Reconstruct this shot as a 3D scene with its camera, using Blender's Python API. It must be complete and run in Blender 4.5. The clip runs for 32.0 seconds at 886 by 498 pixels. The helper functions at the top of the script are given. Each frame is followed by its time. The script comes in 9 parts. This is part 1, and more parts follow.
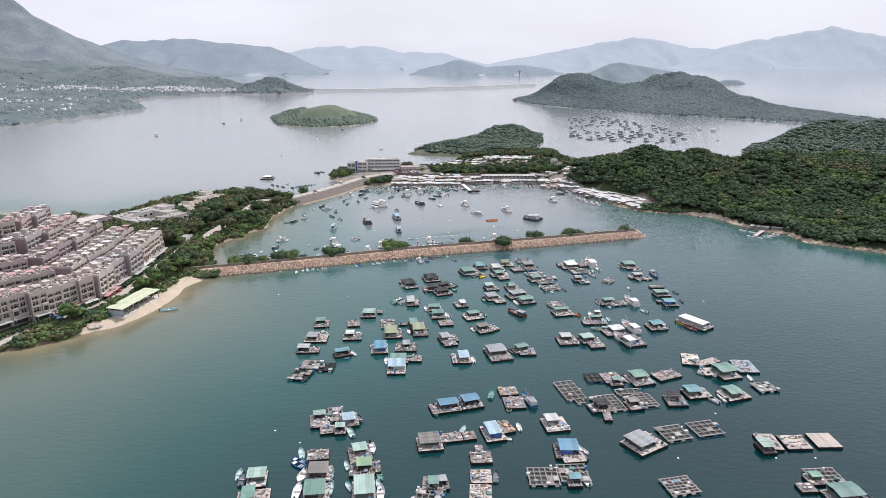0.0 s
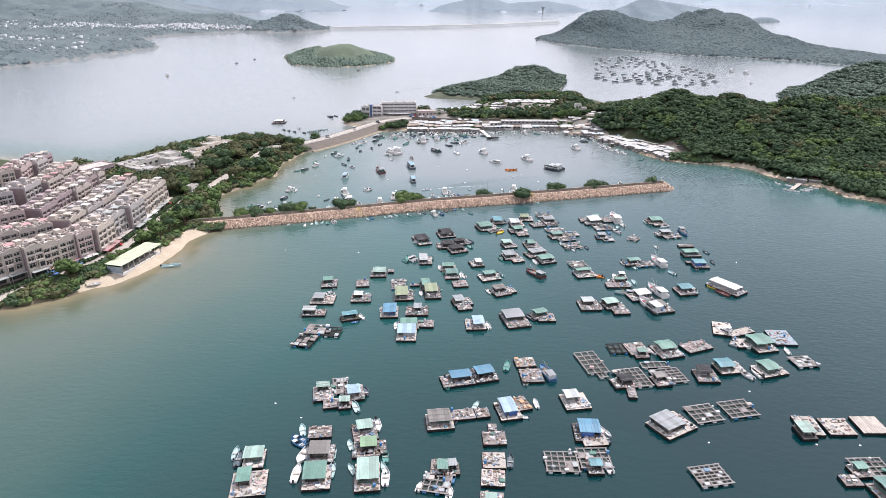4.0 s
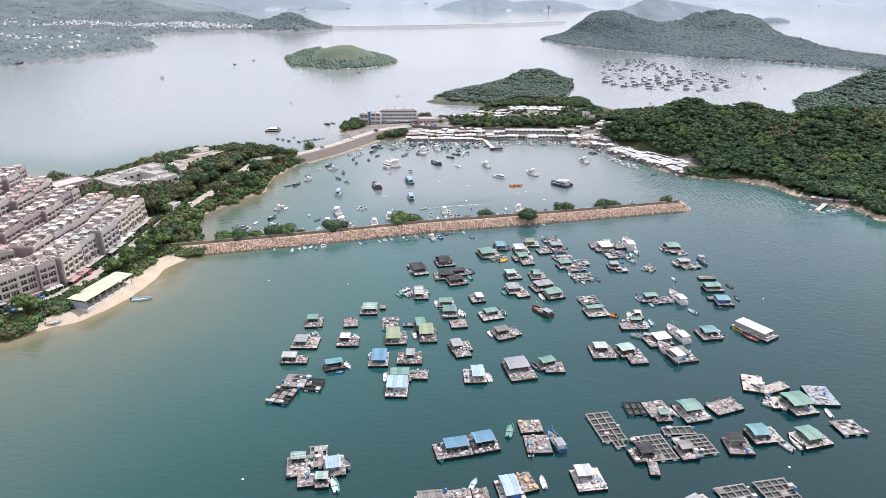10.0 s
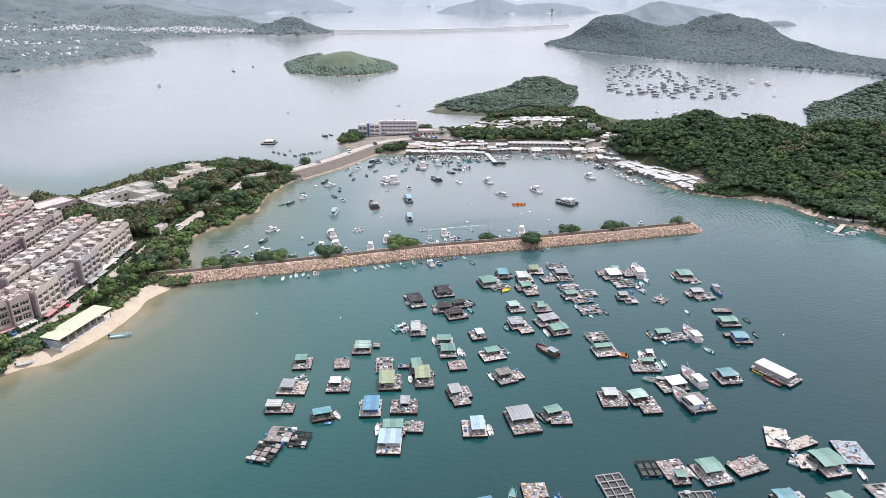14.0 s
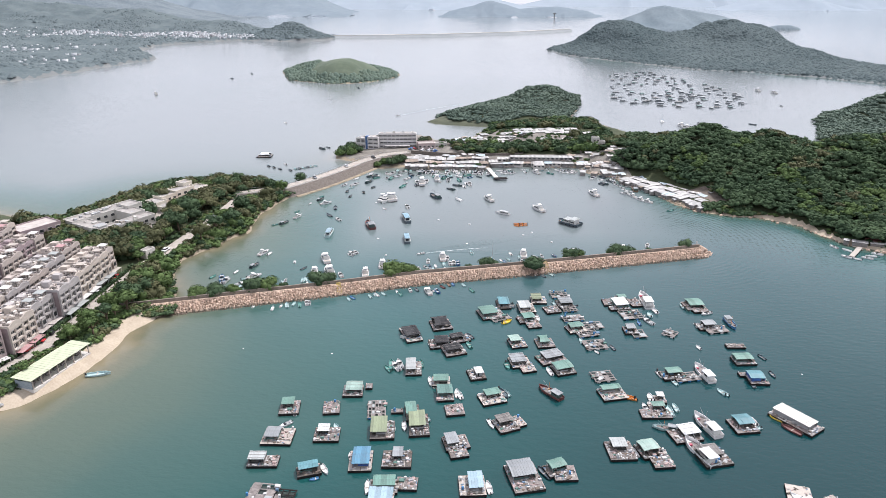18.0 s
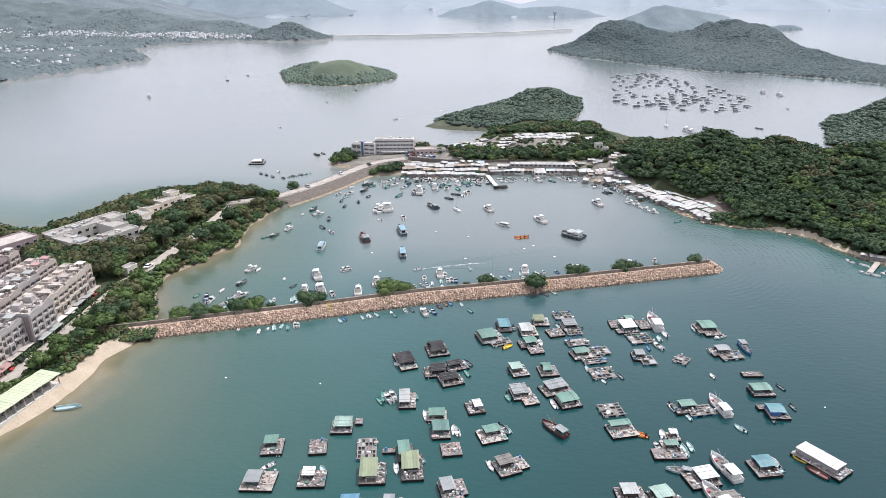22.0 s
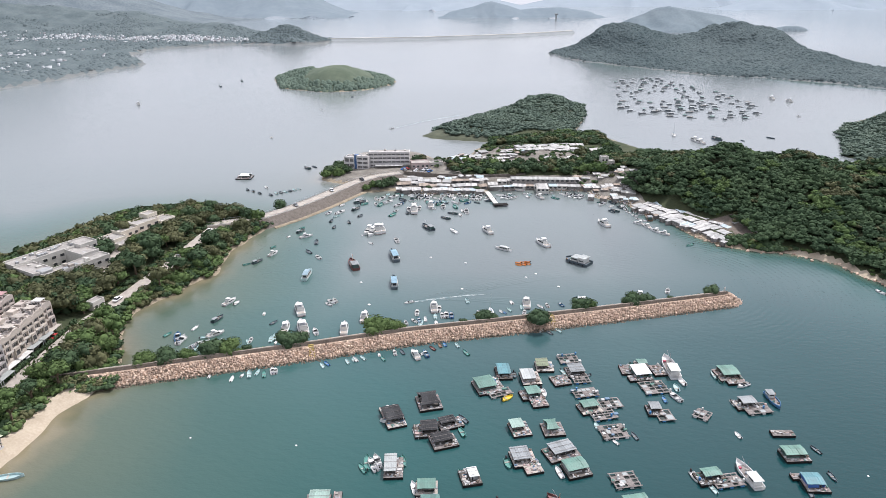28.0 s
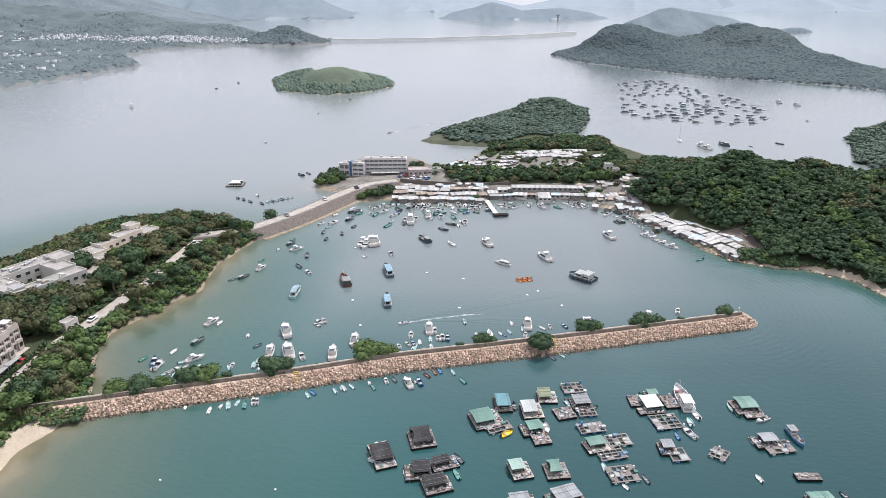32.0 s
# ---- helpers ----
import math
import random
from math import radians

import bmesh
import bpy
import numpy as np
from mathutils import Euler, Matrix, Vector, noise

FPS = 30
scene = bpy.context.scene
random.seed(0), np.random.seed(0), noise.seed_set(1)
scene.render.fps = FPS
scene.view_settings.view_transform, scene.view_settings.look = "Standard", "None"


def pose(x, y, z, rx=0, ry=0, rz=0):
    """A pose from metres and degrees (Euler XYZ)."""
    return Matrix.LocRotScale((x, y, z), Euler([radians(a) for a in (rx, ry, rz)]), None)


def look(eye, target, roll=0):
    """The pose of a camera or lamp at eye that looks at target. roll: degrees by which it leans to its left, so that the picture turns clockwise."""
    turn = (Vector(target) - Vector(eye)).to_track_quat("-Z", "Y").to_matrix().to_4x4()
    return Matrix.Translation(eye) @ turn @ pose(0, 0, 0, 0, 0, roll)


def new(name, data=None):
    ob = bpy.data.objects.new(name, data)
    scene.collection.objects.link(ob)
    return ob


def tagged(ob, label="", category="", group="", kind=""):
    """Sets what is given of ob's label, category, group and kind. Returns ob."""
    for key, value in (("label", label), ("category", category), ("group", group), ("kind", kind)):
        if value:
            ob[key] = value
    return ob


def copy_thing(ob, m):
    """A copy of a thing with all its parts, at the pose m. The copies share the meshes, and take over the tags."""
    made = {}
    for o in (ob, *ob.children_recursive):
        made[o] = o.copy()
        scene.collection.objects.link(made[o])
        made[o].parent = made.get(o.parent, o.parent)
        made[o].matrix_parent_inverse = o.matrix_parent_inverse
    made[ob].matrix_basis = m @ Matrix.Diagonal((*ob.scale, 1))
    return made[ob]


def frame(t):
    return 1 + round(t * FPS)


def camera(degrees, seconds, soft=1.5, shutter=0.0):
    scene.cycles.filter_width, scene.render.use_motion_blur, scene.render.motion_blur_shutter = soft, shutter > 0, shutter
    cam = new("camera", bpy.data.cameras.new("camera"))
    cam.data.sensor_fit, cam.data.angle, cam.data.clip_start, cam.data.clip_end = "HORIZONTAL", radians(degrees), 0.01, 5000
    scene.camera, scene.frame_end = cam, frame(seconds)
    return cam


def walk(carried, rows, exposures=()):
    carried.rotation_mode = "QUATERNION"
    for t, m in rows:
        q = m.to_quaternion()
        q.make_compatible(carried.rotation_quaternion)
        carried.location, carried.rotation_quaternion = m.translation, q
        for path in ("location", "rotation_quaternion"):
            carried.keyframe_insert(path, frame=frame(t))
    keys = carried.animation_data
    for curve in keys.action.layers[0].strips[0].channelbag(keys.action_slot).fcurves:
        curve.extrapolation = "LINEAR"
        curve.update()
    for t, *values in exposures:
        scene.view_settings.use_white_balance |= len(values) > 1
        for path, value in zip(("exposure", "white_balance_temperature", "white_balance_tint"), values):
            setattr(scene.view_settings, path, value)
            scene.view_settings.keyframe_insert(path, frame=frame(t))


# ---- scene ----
cam = camera(66.58, 32.0, soft=0.65)


def heading(x, y, z, yaw, down, roll):
    """A camera pose: yaw to the right of +y, tilt below the horizon, roll."""
    a, b = radians(yaw), radians(down)
    eye = Vector((x, y, z))
    return look(eye, eye + 50 * Vector((math.sin(a) * math.cos(b), math.cos(a) * math.cos(b), -math.sin(b))), roll)


PATH = (
    (0, -0.00, 0.00, 99.99, 0.000, 16.458, -0.023),
    (0.5, 0.14, 1.97, 100.09, -0.003, 17.458, -0.001),
    (1, 0.22, 4.06, 100.26, 0.010, 18.575, 0.002),
    (1.5, 0.44, 6.18, 100.41, 0.003, 19.716, 0.016),
    (2, 0.66, 8.30, 100.52, -0.015, 20.863, -0.025),
    (2.5, 0.80, 10.45, 100.55, -0.013, 21.362, -0.051),
    (3, 0.92, 12.68, 100.46, -0.644, 21.374, -0.084),
    (3.5, 1.14, 14.92, 100.38, -1.623, 21.381, -0.069),
    (5.5, 1.83, 23.77, 100.20, -1.722, 21.463, 0.010),
    (6, 1.88, 26.01, 100.24, -1.766, 21.507, 0.021),
    (8, 2.32, 35.01, 101.51, -1.869, 21.596, 0.108),
    (10, 2.84, 43.53, 103.37, -2.034, 21.586, 0.164),
    (12, 3.28, 52.46, 105.41, -2.205, 21.587, 0.148),
    (14, 3.87, 61.02, 107.58, -2.332, 21.443, 0.035),
    (17, 4.83, 73.02, 110.90, -2.542, 21.281, -0.053),
    (19, 4.82, 80.00, 112.76, -2.498, 21.234, 0.090),
    (21, 5.09, 88.07, 113.19, -2.500, 21.266, 0.058),
    (23, 5.48, 97.43, 113.54, -2.552, 21.339, -0.056),
    (25, 5.89, 106.32, 115.16, -2.560, 21.329, 0.001),
    (28, 6.95, 118.82, 115.98, -2.670, 21.279, -0.156),
    (30, 7.59, 127.22, 116.01, -2.712, 21.238, -0.128),
    (32, 8.00, 135.98, 115.95, -2.764, 21.233, -0.054),
)
walk(cam, [(t, heading(*row)) for t, *row in PATH], exposures=[(0, 0.07, 6240, 16), (2.5, 0.33, 6210, 17), (9, 0.34, 6180, 17), (19, 0.23, 6170, 15), (32, 0.13, 6160, 14)])

# ---- world and sun ----
SUN_EL, SUN_AZ = 58.0, 38.0          # degrees above the horizon; degrees to the right of +y
world = bpy.data.worlds.new("hazy_sky")
scene.world = world
world.use_nodes = True
wn, wl = world.node_tree.nodes, world.node_tree.links
wn.clear()
sky = wn.new("ShaderNodeTexSky")
sky.sky_type, sky.sun_disc = "NISHITA", False
sky.sun_elevation, sky.sun_rotation = radians(SUN_EL), radians(SUN_AZ)
sky.air_density, sky.dust_density, sky.ozone_density = 1.0, 3.0, 1.0
stretch = wn.new("ShaderNodeMapping")
stretch.inputs["Scale"].default_value = (1.4, 1.4, 5.0)
cloud = wn.new("ShaderNodeTexNoise")
cloud.inputs["Scale"].default_value, cloud.inputs["Detail"].default_value = 2.2, 6.0
cloud_ramp = wn.new("ShaderNodeValToRGB")
cloud_ramp.color_ramp.elements[0].position, cloud_ramp.color_ramp.elements[0].color = 0.35, (0.80, 0.80, 0.80, 1)
cloud_ramp.color_ramp.elements[1].position, cloud_ramp.color_ramp.elements[1].color = 0.68, (0.97, 0.97, 0.97, 1)
overcast = wn.new("ShaderNodeMix")
overcast.data_type = "RGBA"
overcast.inputs["B"].default_value = (8.75, 8.87, 9.35, 1)
background = wn.new("ShaderNodeBackground")
background.inputs["Strength"].default_value = 0.1
out = wn.new("ShaderNodeOutputWorld")
coords = wn.new("ShaderNodeTexCoord")
wl.new(coords.outputs["Generated"], stretch.inputs["Vector"])
wl.new(stretch.outputs["Vector"], cloud.inputs["Vector"])
wl.new(cloud.outputs["Fac"], cloud_ramp.inputs["Fac"])
wl.new(cloud_ramp.outputs["Color"], overcast.inputs["Factor"])
wl.new(sky.outputs["Color"], overcast.inputs["A"])
wl.new(overcast.outputs["Result"], background.inputs["Color"])
wl.new(background.outputs["Background"], out.inputs["Surface"])

sun_data = bpy.data.lights.new("sun", "SUN")
sun_data.energy, sun_data.angle, sun_data.color = 3.9, radians(1.0), (1.0, 0.95, 0.88)
sun = new("sun", sun_data)
sun_dir = Vector((math.sin(radians(SUN_AZ)) * math.cos(radians(SUN_EL)), math.cos(radians(SUN_AZ)) * math.cos(radians(SUN_EL)), math.sin(radians(SUN_EL))))
sun.matrix_world = look(sun_dir * 300, (0, 0, 0))


# ---- materials ----
def surface(name, a, b, scale=1.0, rough=0.75, bump=0.2, fine=8.0, metal=0.0, vary=0.0, island=0.0, spec=0.4, lo=0.35, hi=0.65, glow=0.0, sheets=0.0):
    """Two colours mixed by coarse noise, broken by fine noise, with relief; vary, island, sheets: lightness change per object, loose piece or roofing sheet."""
    m = bpy.data.materials.new(name)
    m.use_nodes = True
    n, l = m.node_tree.nodes, m.node_tree.links
    p = n["Principled BSDF"]
    tc = n.new("ShaderNodeTexCoord")
    info = n.new("ShaderNodeObjectInfo")
    shift = n.new("ShaderNodeVectorMath")
    shift.operation = "MULTIPLY_ADD"
    shift.inputs[1].default_value = (37.0, 53.0, 11.0)
    l.new(info.outputs["Random"], shift.inputs[0])
    l.new(tc.outputs["Object"], shift.inputs[2])
    n1, n2 = n.new("ShaderNodeTexNoise"), n.new("ShaderNodeTexNoise")
    n1.inputs["Scale"].default_value, n1.inputs["Detail"].default_value = scale, 4
    n2.inputs["Scale"].default_value, n2.inputs["Detail"].default_value = scale * fine, 3
    l.new(shift.outputs[0], n1.inputs["Vector"])
    l.new(shift.outputs[0], n2.inputs["Vector"])
    mixed = n.new("ShaderNodeMath")
    mixed.operation = "MULTIPLY_ADD"
    mixed.inputs[1].default_value = 0.45
    l.new(n2.outputs["Fac"], mixed.inputs[0])
    half = n.new("ShaderNodeMath")
    half.operation, half.inputs[1].default_value = "MULTIPLY", 0.55
    l.new(n1.outputs["Fac"], half.inputs[0])
    l.new(half.outputs[0], mixed.inputs[2])
    ramp = n.new("ShaderNodeValToRGB")
    ramp.color_ramp.elements[0].position, ramp.color_ramp.elements[0].color = lo, (*a, 1)
    ramp.color_ramp.elements[1].position, ramp.color_ramp.elements[1].color = hi, (*b, 1)
    l.new(mixed.outputs[0], ramp.inputs["Fac"])
    last = ramp.outputs["Color"]
    if vary or island or sheets:
        hsv = n.new("ShaderNodeHueSaturation")
        rng = n.new("ShaderNodeMapRange")
        amount = vary or island or sheets
        rng.inputs["To Min"].default_value, rng.inputs["To Max"].default_value = 1 - amount, 1 + amount
        if vary:
            l.new(info.outputs["Random"], rng.inputs["Value"])
        elif sheets:
            snap, tone = n.new("ShaderNodeVectorMath"), n.new("ShaderNodeTexWhiteNoise")
            snap.operation, snap.inputs[1].default_value = "SNAP", (1.4, 900.0, 900.0)
            l.new(shift.outputs[0], snap.inputs[0])
            l.new(snap.outputs[0], tone.inputs["Vector"])
            l.new(tone.outputs["Value"], rng.inputs["Value"])
        else:
            g = n.new("ShaderNodeNewGeometry")
            l.new(g.outputs["Random Per Island"], rng.inputs["Value"])
        l.new(rng.outputs["Result"], hsv.inputs["Value"])
        l.new(last, hsv.inputs["Color"])
        last = hsv.outputs["Color"]
    l.new(last, p.inputs["Base Color"])
    p.inputs["Roughness"].default_value, p.inputs["Metallic"].default_value = rough, metal
    p.inputs["Specular IOR Level"].default_value = spec
    if glow:
        l.new(last, p.inputs["Emission Color"])
        p.inputs["Emission Strength"].default_value = glow
    if bump:
        bp = n.new("ShaderNodeBump")
        bp.inputs["Strength"].default_value, bp.inputs["Distance"].default_value = bump, 0.3 / max(scale, 0.01) * 0.2
        l.new(mixed.outputs[0], bp.inputs["Height"])
        l.new(bp.outputs["Normal"], p.inputs["Normal"])
    return m


def water_material():
    m = bpy.data.materials.new("sea_water")
    m.use_nodes = True
    n, l = m.node_tree.nodes, m.node_tree.links
    p = n["Principled BSDF"]
    depth = n.new("ShaderNodeAttribute")
    depth.attribute_name = "depth"
    ramp = n.new("ShaderNodeValToRGB")
    e = ramp.color_ramp.elements
    e[0].position, e[0].color = 0.0, (0.21, 0.18, 0.115, 1)
    e[1].position, e[1].color = 1.0, (0.0003, 0.022, 0.026, 1)
    for pos, col in ((0.03, (0.130, 0.128, 0.084, 1)), (0.08, (0.080, 0.104, 0.074, 1)), (0.28, (0.040, 0.080, 0.067, 1)), (0.62, (0.008, 0.053, 0.050, 1))):
        k = e.new(pos)
        k.color = col
    tc = n.new("ShaderNodeTexCoord")
    patches = n.new("ShaderNodeTexNoise")
    patches.inputs["Scale"].default_value, patches.inputs["Detail"].default_value = 0.02, 5
    l.new(tc.outputs["Object"], patches.inputs["Vector"])
    add = n.new("ShaderNodeMath")
    add.operation, add.inputs[1].default_value = "MULTIPLY_ADD", 0.22
    less = n.new("ShaderNodeMath")
    less.operation, less.inputs[1].default_value = "SUBTRACT", 0.11
    l.new(depth.outputs["Fac"], less.inputs[0])
    l.new(patches.outputs["Fac"], add.inputs[0])
    l.new(less.outputs[0], add.inputs[2])
    l.new(add.outputs[0], ramp.inputs["Fac"])
    # distance haze and sky sheen painted into the water's base colour
    sea_haze = n.new("ShaderNodeAttribute")
    sea_haze.attribute_name = "sea_haze"
    haze_mix = n.new("ShaderNodeMix")
    haze_mix.data_type = "RGBA"
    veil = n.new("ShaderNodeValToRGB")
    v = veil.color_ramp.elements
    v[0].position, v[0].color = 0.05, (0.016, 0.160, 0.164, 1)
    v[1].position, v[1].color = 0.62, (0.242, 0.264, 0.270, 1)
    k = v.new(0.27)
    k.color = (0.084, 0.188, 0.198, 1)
    l.new(sea_haze.outputs["Fac"], veil.inputs["Fac"])
    l.new(veil.outputs["Color"], haze_mix.inputs["B"])
    l.new(sea_haze.outputs["Fac"], haze_mix.inputs["Factor"])
    l.new(ramp.outputs["Color"], haze_mix.inputs["A"])
    l.new(haze_mix.outputs["Result"], p.inputs["Base Color"])
    p.inputs["IOR"].default_value, p.inputs["Roughness"].default_value = 1.34, 0.05
    p.inputs["Specular IOR Level"].default_value = 0.82
    last = None
    for scale, strength, dist, squash in ((0.06, 0.08, 1.4, 0.6), (0.34, 0.34, 0.34, 0.9), (1.3, 0.34, 0.09, 0.9)):
        mp = n.new("ShaderNodeMapping")
        mp.inputs["Scale"].default_value = (1.0, squash * 2.2, 1.0)
        mp.inputs["Rotation"].default_value = (0, 0, 0.5 + scale)
        l.new(tc.outputs["Object"], mp.inputs["Vector"])
        nz = n.new("ShaderNodeTexNoise")
        nz.inputs["Scale"].default_value, nz.inputs["Detail"].default_value = scale, 3
        l.new(mp.outputs["Vector"], nz.inputs["Vector"])
        bp = n.new("ShaderNodeBump")
        bp.inputs["Strength"].default_value, bp.inputs["Distance"].default_value = strength, dist
        l.new(nz.outputs["Fac"], bp.inputs["Height"])
        if last:
            l.new(last, bp.inputs["Normal"])
        last = bp.outputs["Normal"]
    # long ripples spreading from the harbour mouth
    swell = n.new("ShaderNodeAttribute")
    swell.attribute_name = "swell"
    mp = n.new("ShaderNodeMapping")
    mp.inputs["Location"].default_value = (-88.0, -384.0, 0.0)
    l.new(tc.outputs["Object"], mp.inputs["Vector"])
    ring = n.new("ShaderNodeTexWave")
    ring.wave_type, ring.rings_direction = "RINGS", "Z"
    ring.inputs["Scale"].default_value, ring.inputs["Distortion"].default_value = 0.12, 5.0
    ring.inputs["Detail"].default_value, ring.inputs["Detail Scale"].default_value = 2.0, 0.5
    l.new(mp.outputs["Vector"], ring.inputs["Vector"])
    weigh = n.new("ShaderNodeMath")
    weigh.operation = "MULTIPLY"
    l.new(ring.outputs["Fac"], weigh.inputs[0])
    l.new(swell.outputs["Fac"], weigh.inputs[1])
    bp = n.new("ShaderNodeBump")
    bp.inputs["Strength"].default_value, bp.inputs["Distance"].default_value = 0.32, 0.16
    l.new(weigh.outputs[0], bp.inputs["Height"])
    l.new(last, bp.inputs["Normal"])
    l.new(bp.outputs["Normal"], p.inputs["Normal"])
    return m


WATER = water_material()
SOIL = surface("undergrowth_soil", (0.030, 0.042, 0.018), (0.065, 0.075, 0.034), 0.15, 0.95, 0.4)
SAND = surface("beach_sand", (0.36, 0.30, 0.225), (0.47, 0.40, 0.31), 0.2, 0.95, 0.2)
SHORE = surface("rocky_shore", (0.17, 0.14, 0.10), (0.36, 0.30, 0.215), 0.4, 0.9, 0.6)
DRY_SLOPE = surface("dry_brown_slope", (0.085, 0.070, 0.058), (0.185, 0.155, 0.130), 0.25, 0.95, 0.6, 7)
LEAF = surface("broadleaf_foliage", (0.036, 0.063, 0.035), (0.076, 0.115, 0.058), 0.05, 0.85, 0.0, 14, island=0.12, spec=0.08)
LEAF_DRY = surface("olive_foliage", (0.060, 0.068, 0.034), (0.116, 0.118, 0.058), 0.05, 0.8, 0.0, 14, island=0.22, spec=0.15)
LEAF_LIGHT = surface("light_green_foliage", (0.060, 0.098, 0.036), (0.112, 0.160, 0.060), 0.05, 0.85, 0.0, 14, island=0.22, spec=0.08)
BARK = surface("bark", (0.09, 0.06, 0.04), (0.17, 0.13, 0.09), 2.0, 0.9, 0.5)
MARSH = surface("olive_marsh_grass", (0.050, 0.060, 0.040), (0.096, 0.104, 0.066), 0.05, 0.95, 0.3, 6)
GRASS_MID = surface("island_grass", (0.080, 0.108, 0.076), (0.122, 0.150, 0.102), 0.03, 0.95, 0.3, 6)
# island woods with distance haze painted into the base colour
WOODS_FAR = surface("haze_tinted_island_woods", (0.072, 0.096, 0.101), (0.114, 0.140, 0.143), 0.012, 0.95, 0.2, 11, spec=0.02)
# distance haze painted into these far slopes as blue-grey colour plus glow
HILL_FAR = surface("haze_glow_slope", (0.125, 0.152, 0.172), (0.182, 0.212, 0.226), 0.016, 1.0, 0.3, 9, spec=0.0, glow=0.12, lo=0.38, hi=0.62)
HILL_WOODS = surface("haze_glow_woods", (0.098, 0.124, 0.132), (0.150, 0.178, 0.182), 0.03, 1.0, 0.3, 9, spec=0.0, glow=0.08)
HEAD_FAR = surface("haze_glow_headland", (0.150, 0.188, 0.212), (0.205, 0.242, 0.262), 0.02, 1.0, 0.3, 9, spec=0.0, glow=0.10)
RANGE_FAR = surface("haze_glow_range", (0.082, 0.099, 0.113), (0.096, 0.113, 0.126), 0.006, 1.0, 0.0, 6, spec=0.0, glow=2.3)
RANGE_PALE = surface("haze_glow_pale_range", (0.095, 0.110, 0.124), (0.104, 0.118, 0.132), 0.004, 1.0, 0.0, 6, spec=0.0, glow=3.5)
# paler copies of LEAF and SHORE, distance haze painted into their colour
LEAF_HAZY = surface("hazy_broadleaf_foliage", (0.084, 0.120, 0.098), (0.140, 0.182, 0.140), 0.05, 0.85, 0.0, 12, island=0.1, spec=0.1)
SHORE_FAR = surface("haze_tinted_shore", (0.15, 0.165, 0.165), (0.23, 0.235, 0.23), 0.02, 1.0, 0.2, 7, spec=0.0)


# ---- building blocks ----
rng = np.random.default_rng(7)


def mesh_from(name, verts, faces, materials, smooth=False, index=None):
    """A mesh from arrays of vertices and of triangles or quads."""
    verts, faces = np.asarray(verts, np.float32), np.asarray(faces, np.int32)
    me = bpy.data.meshes.new(name)
    k = faces.shape[1]
    me.vertices.add(len(verts))
    me.vertices.foreach_set("co", verts.ravel())
    me.loops.add(faces.size)
    me.loops.foreach_set("vertex_index", faces.ravel())
    me.polygons.add(len(faces))
    me.polygons.foreach_set("loop_start", np.arange(0, faces.size, k, dtype=np.int32))
    if index is not None:
        me.polygons.foreach_set("material_index", np.asarray(index, np.int32))
    if smooth:
        me.polygons.foreach_set("use_smooth", np.ones(len(faces), bool))
    for m in materials if isinstance(materials, (list, tuple)) else [materials]:
        me.materials.append(m)
    me.update(calc_edges=True)
    return me


def inside_distance(px, py, poly):
    """Signed distance to a polygon's edge, positive inside."""
    poly = np.asarray(poly, float)
    a, b = poly, np.roll(poly, -1, axis=0)
    best = np.full(px.shape, 1e9)
    inside = np.zeros(px.shape, bool)
    for (ax, ay), (bx, by) in zip(a, b):
        ex, ey = bx - ax, by - ay
        t = np.clip(((px - ax) * ex + (py - ay) * ey) / (ex * ex + ey * ey + 1e-9), 0, 1)
        best = np.minimum(best, np.hypot(px - ax - t * ex, py - ay - t * ey))
        cross = (ay > py) != (by > py)
        inside ^= cross & (px < ex * (py - ay) / (ey if abs(ey) > 1e-9 else 1e-9) + ax)
    return np.where(inside, best, -best)


def lattice(shape, seed):
    return np.random.default_rng(seed).random(shape)


def value_noise(x, y, size, seed):
    """Smooth noise from 0 to 1 with features of that size."""
    g = lattice((64, 64), seed)
    u, v = x / size + 1000, y / size + 1000
    i, j = np.floor(u).astype(int), np.floor(v).astype(int)
    fu, fv = u - i, v - j
    fu, fv = fu * fu * (3 - 2 * fu), fv * fv * (3 - 2 * fv)
    i0, j0, i1, j1 = i % 64, j % 64, (i + 1) % 64, (j + 1) % 64
    return (g[i0, j0] * (1 - fu) + g[i1, j0] * fu) * (1 - fv) + (g[i0, j1] * (1 - fu) + g[i1, j1] * fu) * fv


